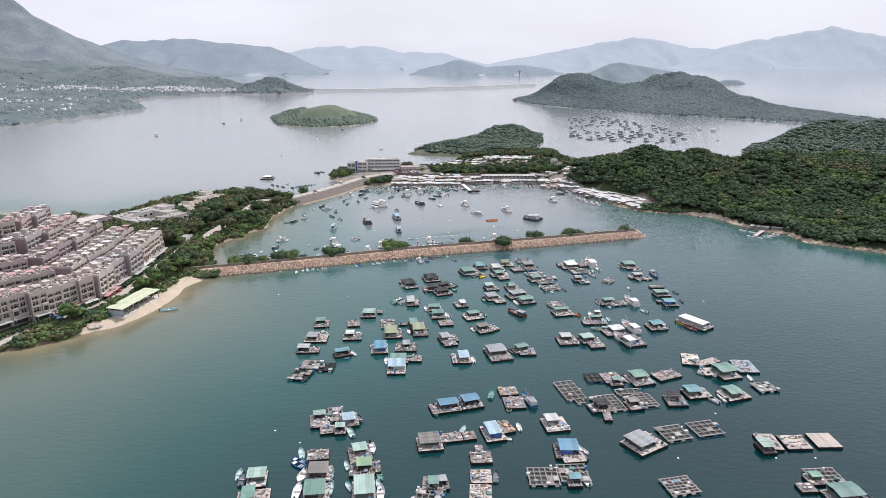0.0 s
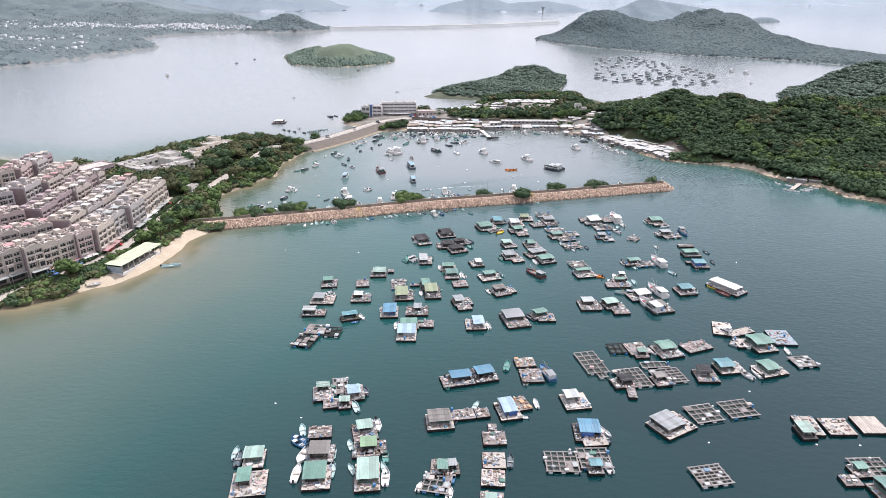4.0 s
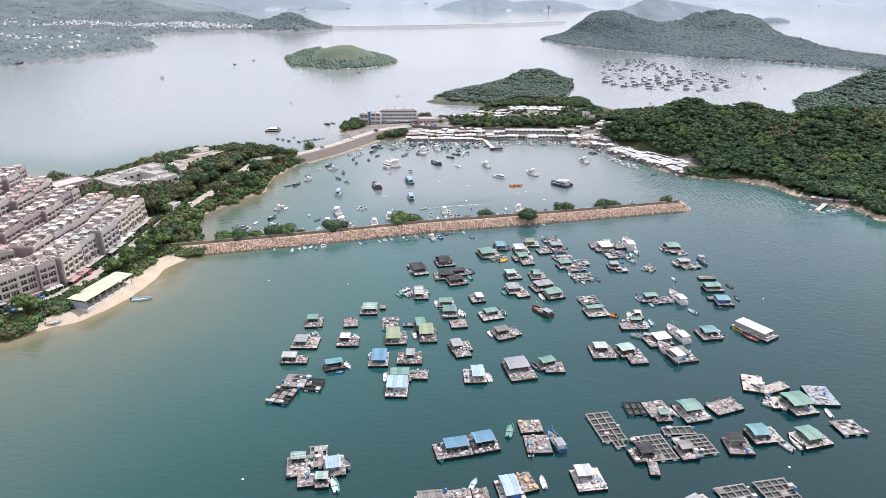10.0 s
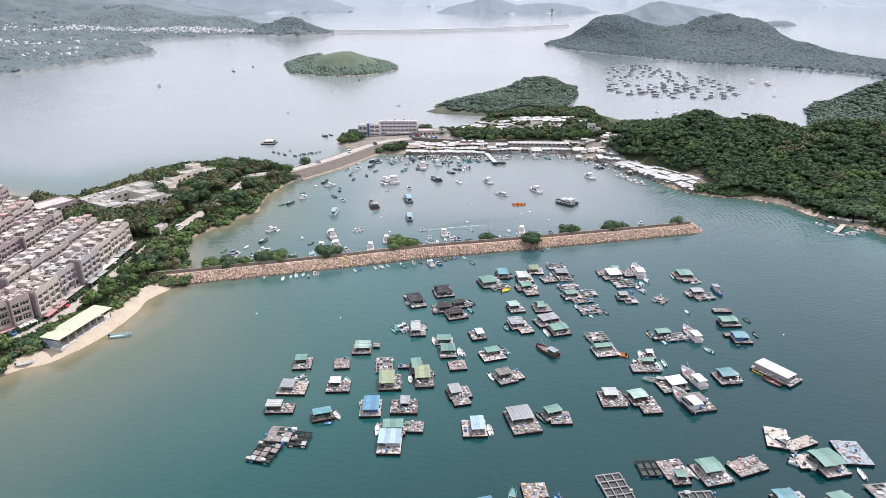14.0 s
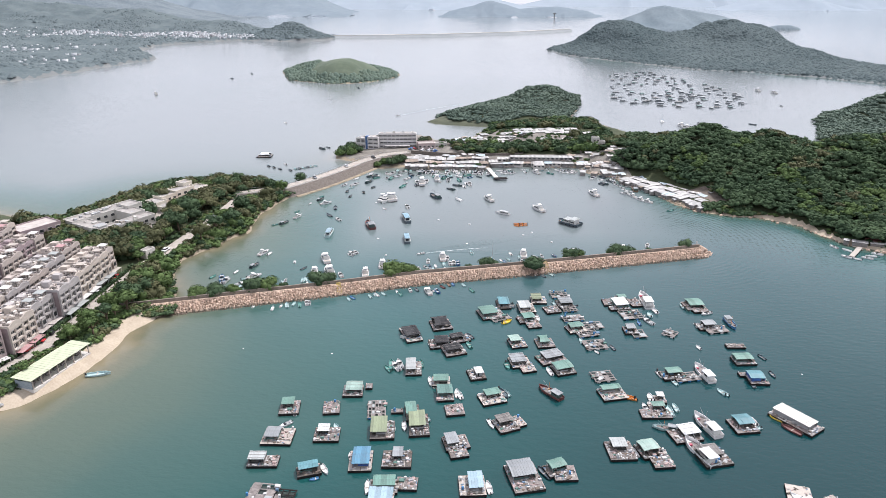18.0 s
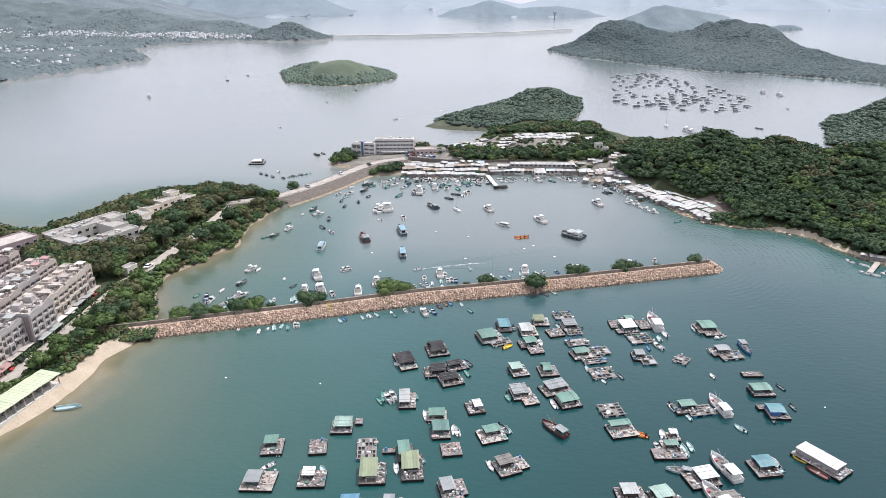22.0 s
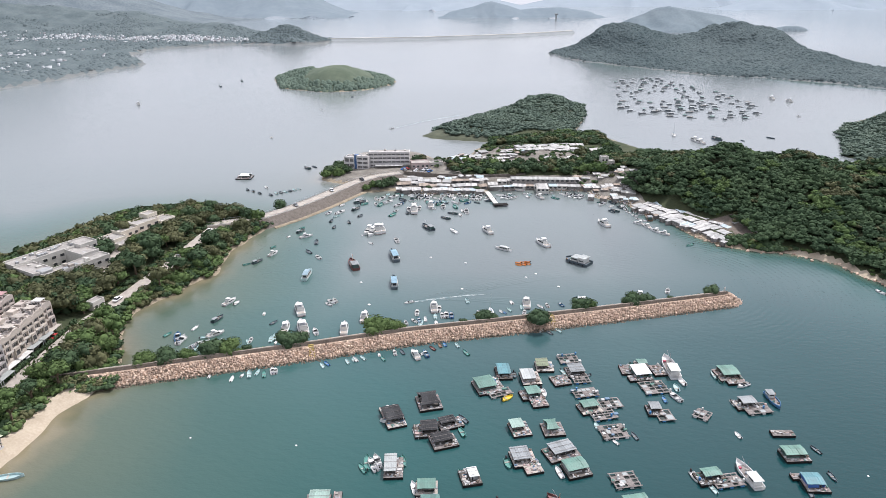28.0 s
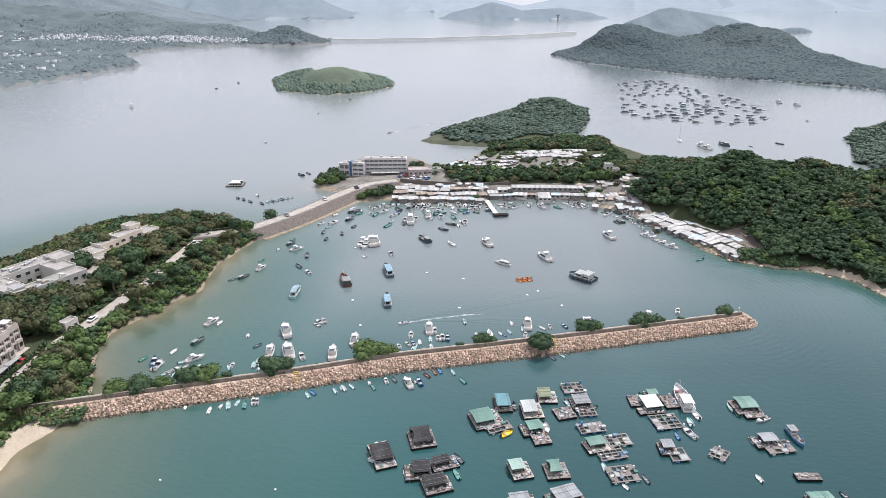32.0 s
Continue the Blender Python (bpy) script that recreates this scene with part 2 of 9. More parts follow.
class Land:
    """A piece of land: its coast, a low shore, and hills given as (x, y, height, reach along x, reach along y, turn in degrees)."""

    def __init__(self, coast, hills, level=2.0, shore=10.0, rough=1.0, size=30.0, seed=1, canopy=0.0, leaf=7.0):
        self.coast, self.hills, self.level, self.shore, self.rough, self.size, self.seed, self.canopy, self.leaf = coast, hills, level, shore, rough, size, seed, canopy, leaf

    def height(self, x, y):
        x, y = np.asarray(x, float), np.asarray(y, float)
        d = inside_distance(x, y, self.coast) + (value_noise(x, y, self.size * 0.25, self.seed + 5) - 0.5) * self.shore * 0.35
        rise = np.clip(d / self.shore, -1.5, 1)
        z = self.level * np.where(rise > 0, rise * (2 - rise), rise)
        bump = np.zeros(x.shape)
        for hx, hy, h, sx, sy, turn in self.hills:
            c, s = math.cos(radians(turn)), math.sin(radians(turn))
            u, v = (c * (x - hx) + s * (y - hy)) / sx, (-s * (x - hx) + c * (y - hy)) / sy
            bump = bump + h * np.exp(-(u * u + v * v) * 0.7)
        lumps = (value_noise(x, y, self.size, self.seed) - 0.5) + 0.5 * (value_noise(x, y, self.size * 0.4, self.seed + 1) - 0.5)
        fade = np.clip(d / (self.shore * 3.0), 0, 1)
        if self.canopy:
            fine = value_noise(x, y, self.leaf, self.seed + 2) + 0.6 * value_noise(x, y, self.leaf * 2.3, self.seed + 3)
            z = z + self.canopy * fine * np.clip(d / 6.0, 0, 1)
        return z + (bump * (1 + 0.3 * lumps) + self.rough * lumps) * fade * fade * (3 - 2 * fade), d

    def build(self, name, cell, materials, label, pick=None, category="ground", kind="structure"):
        c = np.asarray(self.coast, float)
        x0, y0 = c.min(0) - cell * 3
        x1, y1 = c.max(0) + cell * 3
        xs, ys = np.arange(x0, x1 + cell, cell), np.arange(y0, y1 + cell, cell)
        gx, gy = np.meshgrid(xs, ys, indexing="ij")
        z, d = self.height(gx, gy)
        idx = np.arange(gx.size).reshape(gx.shape)
        quads = np.stack([idx[:-1, :-1], idx[1:, :-1], idx[1:, 1:], idx[:-1, 1:]], -1).reshape(-1, 4)
        keep = (d.ravel()[quads] > -cell * 2.2).all(1)
        quads = quads[keep]
        mi = None
        if pick:
            q = np.stack([gx.ravel(), gy.ravel(), z.ravel(), d.ravel()], -1)[quads].mean(1)
            mi = pick(q[:, 0], q[:, 1], q[:, 2], q[:, 3])
        used, inv = np.unique(quads, return_inverse=True)
        v = np.stack([gx.ravel(), gy.ravel(), z.ravel()], -1)[used]
        ob = new(name, mesh_from(name, v, inv.reshape(-1, 4), materials, True, mi))
        return tagged(ob, label, category, kind=kind)


def crown_arrays(seed, leaves, lobes=6, size=0.17, flat=0.75, core=0.85, fine=1):
    """A leafy crown of radius about 1: dark lobes inside and many small leaf clumps over them."""
    r = np.random.default_rng(seed)
    bm = bmesh.new()
    centres = [(0, 0, 0.05, 0.62)]
    for k in range(lobes):
        a = 2 * math.pi * (k + r.random() * 0.7) / lobes
        q = 0.42 + 0.22 * r.random()
        centres.append((math.cos(a) * q, math.sin(a) * q, (r.random() - 0.45) * 0.55, 0.34 + 0.2 * r.random()))
    V, F = [], []
    bmesh.ops.create_icosphere(bm, subdivisions=fine, radius=1.0)
    unit = np.array([v.co[:] for v in bm.verts])
    tri = np.array([[v.index for v in f.verts] for f in bm.faces])
    bm.free()
    count = 0
    for cx, cy, cz, q in centres:
        w = unit * q * core * (0.85 + 0.3 * r.random((len(unit), 1))) + (cx, cy, cz)
        V.append(w)
        F.append(tri + count)
        count += len(w)
    weights = np.array([c[3] ** 2 for c in centres])
    pick = r.choice(len(centres), leaves, p=weights / weights.sum())
    n = r.normal(size=(leaves, 3))
    n[:, 2] = np.abs(n[:, 2]) * 0.9 - 0.25
    n /= np.linalg.norm(n, axis=1)[:, None]
    c = np.array(centres)[pick]
    p = c[:, :3] + n * c[:, 3:4] * (0.92 + 0.25 * r.random((leaves, 1)))
    up = n + r.normal(size=n.shape) * 0.45
    up /= np.linalg.norm(up, axis=1)[:, None]
    t = np.cross(up, r.normal(size=n.shape))
    t /= np.linalg.norm(t, axis=1)[:, None]
    b = np.cross(up, t)
    s = size * (0.6 + 0.8 * r.random((leaves, 1)))
    quad = np.stack([p - t * s, p - b * s * 0.6 + up * s * 0.25, p + t * s, p + b * s * 0.6 + up * s * 0.25], 1).reshape(-1, 3)
    base = np.arange(leaves)[:, None] * 4 + count
    F.append(np.concatenate([base + [0, 1, 2], base + [0, 2, 3]], 0))
    V.append(quad)
    V = np.concatenate(V)
    V[:, 2] *= flat
    return V, np.concatenate(F)


YARD = surface("village_yard_ground", (0.10, 0.092, 0.078), (0.27, 0.25, 0.22), 0.12, 0.95, 0.3, 9)


def scatter(name, templates, pos, radius, materials, label, category, mix=None, tall=1.0, smooth=False, tones=None):
    """Many crowns joined in one mesh; tones gives each one's material, or mix the shares of them."""
    Vs, Fs, Ms = [], [], []
    count = 0
    r = np.random.default_rng(len(pos))
    for k, (p, q) in enumerate(zip(pos, radius)):
        V, F = templates[r.integers(len(templates))]
        a = r.random() * 6.283
        c, s = math.cos(a), math.sin(a)
        W = V @ np.array([[c, s, 0], [-s, c, 0], [0, 0, 1]]) * (q, q, q * tall * (0.85 + 0.4 * r.random())) + p
        Vs.append(W)
        Fs.append(F + count)
        Ms.append(np.full(len(F), tones[k] if tones is not None else 0 if mix is None else r.choice(len(mix), p=mix)))
        count += len(W)
    ob = new(name, mesh_from(name, np.concatenate(Vs), np.concatenate(Fs), materials, smooth, np.concatenate(Ms)))
    return tagged(ob, label, category, kind="stuff")


def spread(land, count, step, keep, seed, jitter=0.8):
    """Places on a piece of land on a loose grid, where keep(x, y, z, d) holds."""
    r = np.random.default_rng(seed)
    c = np.asarray(land.coast, float)
    x0, y0 = c.min(0)
    x1, y1 = c.max(0)
    gx, gy = np.meshgrid(np.arange(x0, x1, step), np.arange(y0, y1, step), indexing="ij")
    gx = gx.ravel() + (r.random(gx.size) - 0.5) * step * jitter
    gy = gy.ravel() + (r.random(gy.size) - 0.5) * step * jitter
    z, d = land.height(gx, gy)
    ok = keep(gx, gy, z, d)
    p = np.stack([gx, gy, z], -1)[ok]
    if len(p) > count:
        p = p[r.permutation(len(p))[:count]]
    return p


# ---- the coasts and hills ----
WEST = Land(((-330, 120), (-240, 180), (-190, 205), (-153, 214), (-144, 218), (-133, 228), (-124, 234), (-118, 245), (-114, 255), (-114, 264), (-113, 280),
             (-107, 293), (-107, 301), (-109, 309), (-118, 326), (-121, 334), (-121, 344), (-119, 352), (-116, 358), (-111, 364), (-110, 370), (-108, 377),
             (-104, 382), (-106, 401), (-107, 408), (-105, 417), (-100, 436), (-96, 446), (-110, 462), (-123, 466), (-153, 476), (-172, 466), (-186, 458),
             (-194, 439), (-200, 410), (-206, 392), (-250, 405), (-300, 420), (-420, 400), (-480, 250)),
            ((-150, 412, 3.2, 22, 30, 0), (-170, 375, 1.4, 25, 25, 0), (-215, 330, 1.0, 50, 60, 0), (-218, 335, 4.4, 26, 70, 0)), 2.1, 7.0, 0.4, 30, 3)
EAST = Land(((-75, 526), (-60, 510), (-53, 508), (-47, 513), (-38, 512), (-19, 506), (11, 507), (16, 519), (35, 519), (52, 517), (74, 516), (80, 501), (93, 497),
             (98, 481), (103, 468), (112, 460), (115, 445), (119, 435), (126, 425), (134, 421), (145, 417), (154, 416), (168, 406), (174, 390), (182, 375),
             (194, 368), (197, 351), (213, 340), (228, 330), (300, 290), (430, 280), (520, 380), (540, 560), (430, 590), (330, 580), (250, 570), (190, 575),
             (144, 607), (121, 658), (114, 679), (83, 684), (40, 660), (16, 643), (2, 604), (-3, 594), (-21, 595), (-35, 616), (-77, 610), (-87, 584), (-94, 558), (-91, 534)),
            ((60, 575, 6, 60, 40, 0), (148, 515, 17, 34, 36, 0), (200, 478, 17, 42, 42, 0), (262, 470, 13, 48, 48, 0), (318, 535, 9, 36, 26, 0), (340, 455, 13, 60, 60, 0), (430, 460, 15, 70, 70, 0)),
            2.2, 9.0, 2.0, 26, 11)
HEADLAND = Land(((304, 668), (290, 642), (278, 614), (286, 588), (340, 570), (470, 578), (620, 640), (640, 800), (520, 830), (400, 790), (335, 730), (312, 695)),
                ((395, 690, 17, 50, 40, 0), (345, 625, 9, 34, 34, 0), (480, 700, 20, 70, 50, 0)), 2.5, 12.0, 3.0, 30, 17)
ISLET = Land(((-36, 673), (-22, 662), (16, 653), (35, 656), (58, 664), (83, 680), (94, 700), (104, 740), (116, 786), (120, 825), (98, 850), (62, 842), (34, 800), (4, 752), (-20, 715)),
             ((78, 795, 13, 26, 36, 0), (48, 745, 3.5, 24, 28, -30), (8, 700, 7, 26, 20, 0)), 2.0, 9.0, 2.5, 22, 23)
GRASS_ISLE = Land(((-268, 1065), (-252, 1010), (-230, 950), (-170, 918), (-125, 935), (-100, 985), (-96, 1012), (-110, 1060), (-150, 1090), (-210, 1095)),
                  ((-170, 985, 21, 44, 55, 0), (-240, 1040, 8, 25, 35, 0)), 2.5, 14.0, 2.0, 30, 31)
TWIN_ISLE = Land(((141, 1424), (160, 1340), (185, 1277), (258, 1180), (328, 1095), (408, 1059), (468, 1005), (510, 950), (560, 925), (620, 905), (650, 950), (632, 1060),
                  (610, 1200), (590, 1400), (500, 1560), (330, 1620), (190, 1540)),
                 ((271, 1420, 50, 66, 120, 0), (473, 1370, 52, 66, 115, 0), (371, 1395, 4, 80, 90, 0), (575, 1260, 12, 60, 90, -30)), 3.0, 30.0, 4.0, 60, 41, 2.2, 6.5)
WEST_SHORE = Land(((-900, 600), (-640, 820), (-580, 905), (-563, 955), (-553, 1040), (-537, 1130), (-518, 1212), (-611, 1343), (-637, 1470), (-581, 1562), (-510, 1624),
                   (-438, 1603), (-360, 1604), (-322, 1646), (-320, 1720), (-420, 1790), (-560, 1960), (-860, 2250), (-1500, 2250), (-1560, 1400), (-1200, 700)),
                  ((-1250, 1950, 60, 240, 170, 0), (-900, 2000, 24, 160, 120, 0), (-640, 1880, 24, 60, 50, 0), (-410, 1690, 34, 58, 42, 0)), 4.0, 30.0, 10.0, 110, 51, 5.0, 9.0)


# ---- the sea ----
def sea():
    near_x = np.arange(-330, 331, 6.0)
    near_y = np.arange(60, 741, 6.0)
    grow = np.array([20, 50, 100, 180, 300, 500, 900, 1500, 2600, 4500.0])
    xs = np.concatenate([near_x[0] - grow[::-1], near_x, near_x[-1] + grow])
    ys = np.concatenate([near_y[0] - grow[::-1], near_y, near_y[-1] + grow])
    gx, gy = np.meshgrid(xs, ys, indexing="ij")
    shore = np.full(gx.shape, 1e9)
    for land in (WEST, EAST, HEADLAND, ISLET, GRASS_ISLE, TWIN_ISLE):
        shore = np.minimum(shore, -inside_distance(gx, gy, land.coast))
    shore = np.maximum(shore, 0)
    reach = np.where(gx > 70, 16.0, 40.0) + 140 * np.clip((70 - gx) / 170, 0, 1) * np.clip((350 - gy) / 90, 0.45, 1)
    reach = reach + 45 * np.clip((-40 - gx) / 50, 0, 1) * np.clip((gy - 300) / 20, 0, 1) * np.clip((450 - gy) / 30, 0, 1)
    depth = np.clip(1 - np.exp(-shore / reach), 0, 1)
    depth = depth + (1 - depth) * 0.75 * np.clip((235 - gy) / 110, 0, 1) * np.clip((gx + 95) / 60, 0, 1)
    idx = np.arange(gx.size).reshape(gx.shape)
    quads = np.stack([idx[:-1, :-1], idx[1:, :-1], idx[1:, 1:], idx[:-1, 1:]], -1).reshape(-1, 4)
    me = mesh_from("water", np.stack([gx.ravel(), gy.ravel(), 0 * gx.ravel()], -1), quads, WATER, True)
    # painted haze: pales the water with distance, more over the harbour
    sea_haze = np.clip((gy - 165) / 900, 0, 1) ** 0.80 + 0.085 * np.clip((gy - 240) / 80, 0, 1) * np.clip((900 - gy) / 300, 0, 1) + 0.18 * np.clip((gy - 330) / 60, 0, 1) * np.clip((900 - gy) / 300, 0, 1)
    # thinned in the channel, painting in the hill's dark reflection
    sea_haze = sea_haze * np.where(gx > 60, 1 - 0.28 * np.clip((gx - 60) / 60, 0, 1) * np.clip((520 - gy) / 120, 0, 1), 1.0)
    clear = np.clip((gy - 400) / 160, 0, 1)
    sea_haze = sea_haze * (clear + (1 - clear) * np.clip(depth * 1.9 + 0.05, 0, 1))
    # thinned off the two-summit island, painting in its dark reflection
    isle_dist = inside_distance(gx, gy, TWIN_ISLE.coast)
    sea_haze = sea_haze * (1 - 0.62 * np.exp(-np.maximum(-isle_dist, 0) / 55.0) * np.clip((1480 - gy) / 100, 0, 1))
    away = np.hypot(gx - 88, gy - 384)
    swell = np.clip((away - 14) / 18, 0, 1) * np.clip((105 - away) / 50, 0, 1) * np.clip((gx - 96) / 18, 0, 1) * np.clip((gy - 318) / 30, 0, 1)
    me.attributes.new("swell", "FLOAT", "POINT").data.foreach_set("value", swell.ravel().astype(np.float32))
    me.attributes.new("sea_haze", "FLOAT", "POINT").data.foreach_set("value", sea_haze.ravel().astype(np.float32))
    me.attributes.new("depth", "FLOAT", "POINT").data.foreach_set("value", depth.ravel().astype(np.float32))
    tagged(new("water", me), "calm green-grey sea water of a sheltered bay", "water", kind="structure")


sea()

WEST.build("ground", 3.0, [SOIL, SAND, SHORE], "wooded low headland with a pale sandy beach",
           lambda x, y, z, d: np.where((d < 6.5) & (x > -134) & (y < 299) & (y > 222), 1, np.where(d < 1.6, 2, 0)))
EAST.build("ground", 2.2, [SOIL, SHORE, YARD, DRY_SLOPE, SAND], "wooded hill above a crowded village shore", lambda x, y, z, d: np.where((x > 116) & (x < 144) & (y > 421) & (y < 454) & (d > 2.5) & ((x - 97) * 0.857 + (y - 483) * 0.515 > 8), 3, np.where((x > 138) & (x < 200) & (d < 3.4) & (y < 425), 4, np.where((d < 2.7) & (z < 2.5), 1, np.where((x < 105) & ((y < 536) | ((x < 0) & (y < 585)) | ((y > 560) & (y < 614) & (x < 104))), 2, 0)))))
HEADLAND.build("ground", 5.0, [SOIL, SHORE], "wooded headland beyond the hill", lambda x, y, z, d: np.where((d < 0.5) & (y > 690), 1, 0))
ISLET.build("ground", 2.2, [SOIL, SHORE, MARSH], "small wooded islet joined by a grassy flat", lambda x, y, z, d: np.where((d < 1) & (x > 70), 1, np.where(d < 16, 2, 0)))
GRASS_ISLE.build("ground", 5.0, [GRASS_MID, SHORE], "grassy green island in the bay", lambda x, y, z, d: np.where(d < 1, 1, 0))
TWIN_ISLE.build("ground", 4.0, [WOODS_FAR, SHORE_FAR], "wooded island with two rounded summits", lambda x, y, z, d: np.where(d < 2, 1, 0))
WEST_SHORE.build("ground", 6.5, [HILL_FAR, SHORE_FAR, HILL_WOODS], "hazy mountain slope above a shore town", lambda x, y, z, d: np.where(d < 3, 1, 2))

CROWNS = [crown_arrays(s, 100, 5, 0.20, 0.8, 0.95) for s in range(8)]
WOOD_CROWNS = [crown_arrays(s + 120, 170, 6, 0.15, 0.85, 0.95) for s in range(6)]
HILL_CROWNS = [crown_arrays(s + 80, 52, 4, 0.24, 0.85, 0.95) for s in range(8)]
SMALL_CROWNS = [crown_arrays(s + 40, 40, 3, 0.25, 0.75, 0.95) for s in range(6)]


def dome_arrays(seed):
    """A low uneven treetop of radius about 1, for woods far off."""
    r = np.random.default_rng(seed)
    v = [(0, 0, 0.95 + 0.2 * r.random())]
    for q, z in ((0.62, 0.66), (1.0, -0.2)):
        for k in range(6):
            a = (k + 0.5 * (q < 0.9) + 0.5 * r.random()) * math.pi / 3
            s = q * (0.8 + 0.4 * r.random())
            v.append((math.cos(a) * s, math.sin(a) * s, z * (0.8 + 0.4 * r.random())))
    f = [(0, 1 + k, 1 + (k + 1) % 6) for k in range(6)]
    for k in range(6):
        a, b, c, d = 1 + k, 1 + (k + 1) % 6, 7 + k, 7 + (k + 1) % 6
        f += [(a, c, d), (a, d, b)]
    return np.array(v), np.array(f)


FAR_CROWNS = [dome_arrays(s) for s in range(8)]
WOODS = [LEAF, LEAF_DRY, LEAF_LIGHT]
p = spread(EAST, 9400, 3.3, lambda x, y, z, d: (d > 3.2) & (z > 1.2) & (((x - 97) * 0.857 + (y - 483) * 0.515 > 13.5) | ((x - 97) * 0.515 - (y - 483) * 0.857 > 66)) & (x > 96) & ((y < 515) | (x > 106)) & (x < 0.69 * y + 12) & (y < 590) & ((y > 452) | (x > 141) | (x < 118) | ((x - 97) * 0.857 + (y - 483) * 0.515 > 22)), 3, 0.95)
p[:, 2] += 0.2 + 3.8 * value_noise(p[:, 0], p[:, 1], 16, 71) + 0.9 * rng.random(len(p))
sunny = value_noise(p[:, 0], p[:, 1], 15, 72) + 0.5 * (rng.random(len(p)) - 0.5)
tones = np.where(sunny > 0.75, 2, np.where(value_noise(p[:, 0], p[:, 1], 19, 73) + 0.4 * (rng.random(len(p)) - 0.5) > 0.82, 1, 0))
scatter("hill_woods", HILL_CROWNS, p, 2.3 + 2.3 * rng.random(len(p)) ** 2.0, WOODS, "dense dark green subtropical woodland covering the hill", "woods", tall=0.78, tones=tones)
p = spread(EAST, 330, 2.7, lambda x, y, z, d: (d > 4) & (x > 104) & (x < 152) & (y > 436) & (y < 500) & ((x - 97) * 0.857 + (y - 483) * 0.515 > 16.5) & ((x - 97) * 0.857 + (y - 483) * 0.515 < 34) & ((y > 456) | (x > 140)), 17, 0.95)
scatter("slope_shrubs", SMALL_CROWNS, p + (0, 0, 0.5), 1.3 + 1.5 * rng.random(len(p)), WOODS, "green bushes on the slope above the sheds", "shrubs", (0.6, 0.2, 0.2))
p = spread(EAST, 420, 2.3, lambda x, y, z, d: (d > 2.3) & (d < 5.5) & (x > 138) & (x < 260) & (y < 425) & (value_noise(x, y, 12, 9) > 0.36), 13, 0.95)
scatter("shore_shrubs", SMALL_CROWNS, p + (0, 0, 0.3), 1.0 + 1.2 * rng.random(len(p)), WOODS, "green bushes overhanging the foot of the hill", "shrubs", (0.5, 0.2, 0.3))
p = spread(HEADLAND, 2350, 4.7, lambda x, y, z, d: (d > -1.5) & (y < 725) & (x < 560), 8)
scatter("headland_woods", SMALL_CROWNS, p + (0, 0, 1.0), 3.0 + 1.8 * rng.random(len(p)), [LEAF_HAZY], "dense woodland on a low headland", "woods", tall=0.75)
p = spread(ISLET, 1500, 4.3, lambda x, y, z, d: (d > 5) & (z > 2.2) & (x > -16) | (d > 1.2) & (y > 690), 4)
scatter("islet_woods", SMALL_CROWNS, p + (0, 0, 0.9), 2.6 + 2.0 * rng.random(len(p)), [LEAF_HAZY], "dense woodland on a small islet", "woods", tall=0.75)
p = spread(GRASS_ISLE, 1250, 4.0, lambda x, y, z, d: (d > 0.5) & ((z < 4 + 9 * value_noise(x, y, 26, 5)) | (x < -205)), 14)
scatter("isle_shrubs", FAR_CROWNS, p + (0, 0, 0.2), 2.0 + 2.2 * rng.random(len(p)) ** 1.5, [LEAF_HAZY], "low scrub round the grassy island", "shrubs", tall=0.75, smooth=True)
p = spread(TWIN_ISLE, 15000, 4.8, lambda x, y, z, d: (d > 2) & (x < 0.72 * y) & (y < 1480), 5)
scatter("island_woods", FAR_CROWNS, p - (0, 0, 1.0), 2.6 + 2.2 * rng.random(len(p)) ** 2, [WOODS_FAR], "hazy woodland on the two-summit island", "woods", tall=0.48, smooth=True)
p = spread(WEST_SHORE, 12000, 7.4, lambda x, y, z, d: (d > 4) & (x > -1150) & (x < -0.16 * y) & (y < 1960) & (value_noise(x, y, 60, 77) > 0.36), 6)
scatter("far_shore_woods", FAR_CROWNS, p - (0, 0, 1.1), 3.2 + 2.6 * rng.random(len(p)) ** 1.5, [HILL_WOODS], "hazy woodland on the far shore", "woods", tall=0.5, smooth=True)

p = spread(WEST_SHORE, 900, 6.0, lambda x, y, z, d: (d > 6) & (x > -500) & (y > 1608) & (z > 6), 16)
scatter("far_point_woods", FAR_CROWNS, p - (0, 0, 1.2), 3.2 + 2.2 * rng.random(len(p)) ** 1.5, [WOODS_FAR], "darker woodland on the point beside the dam", "woods", tall=0.5, smooth=True)


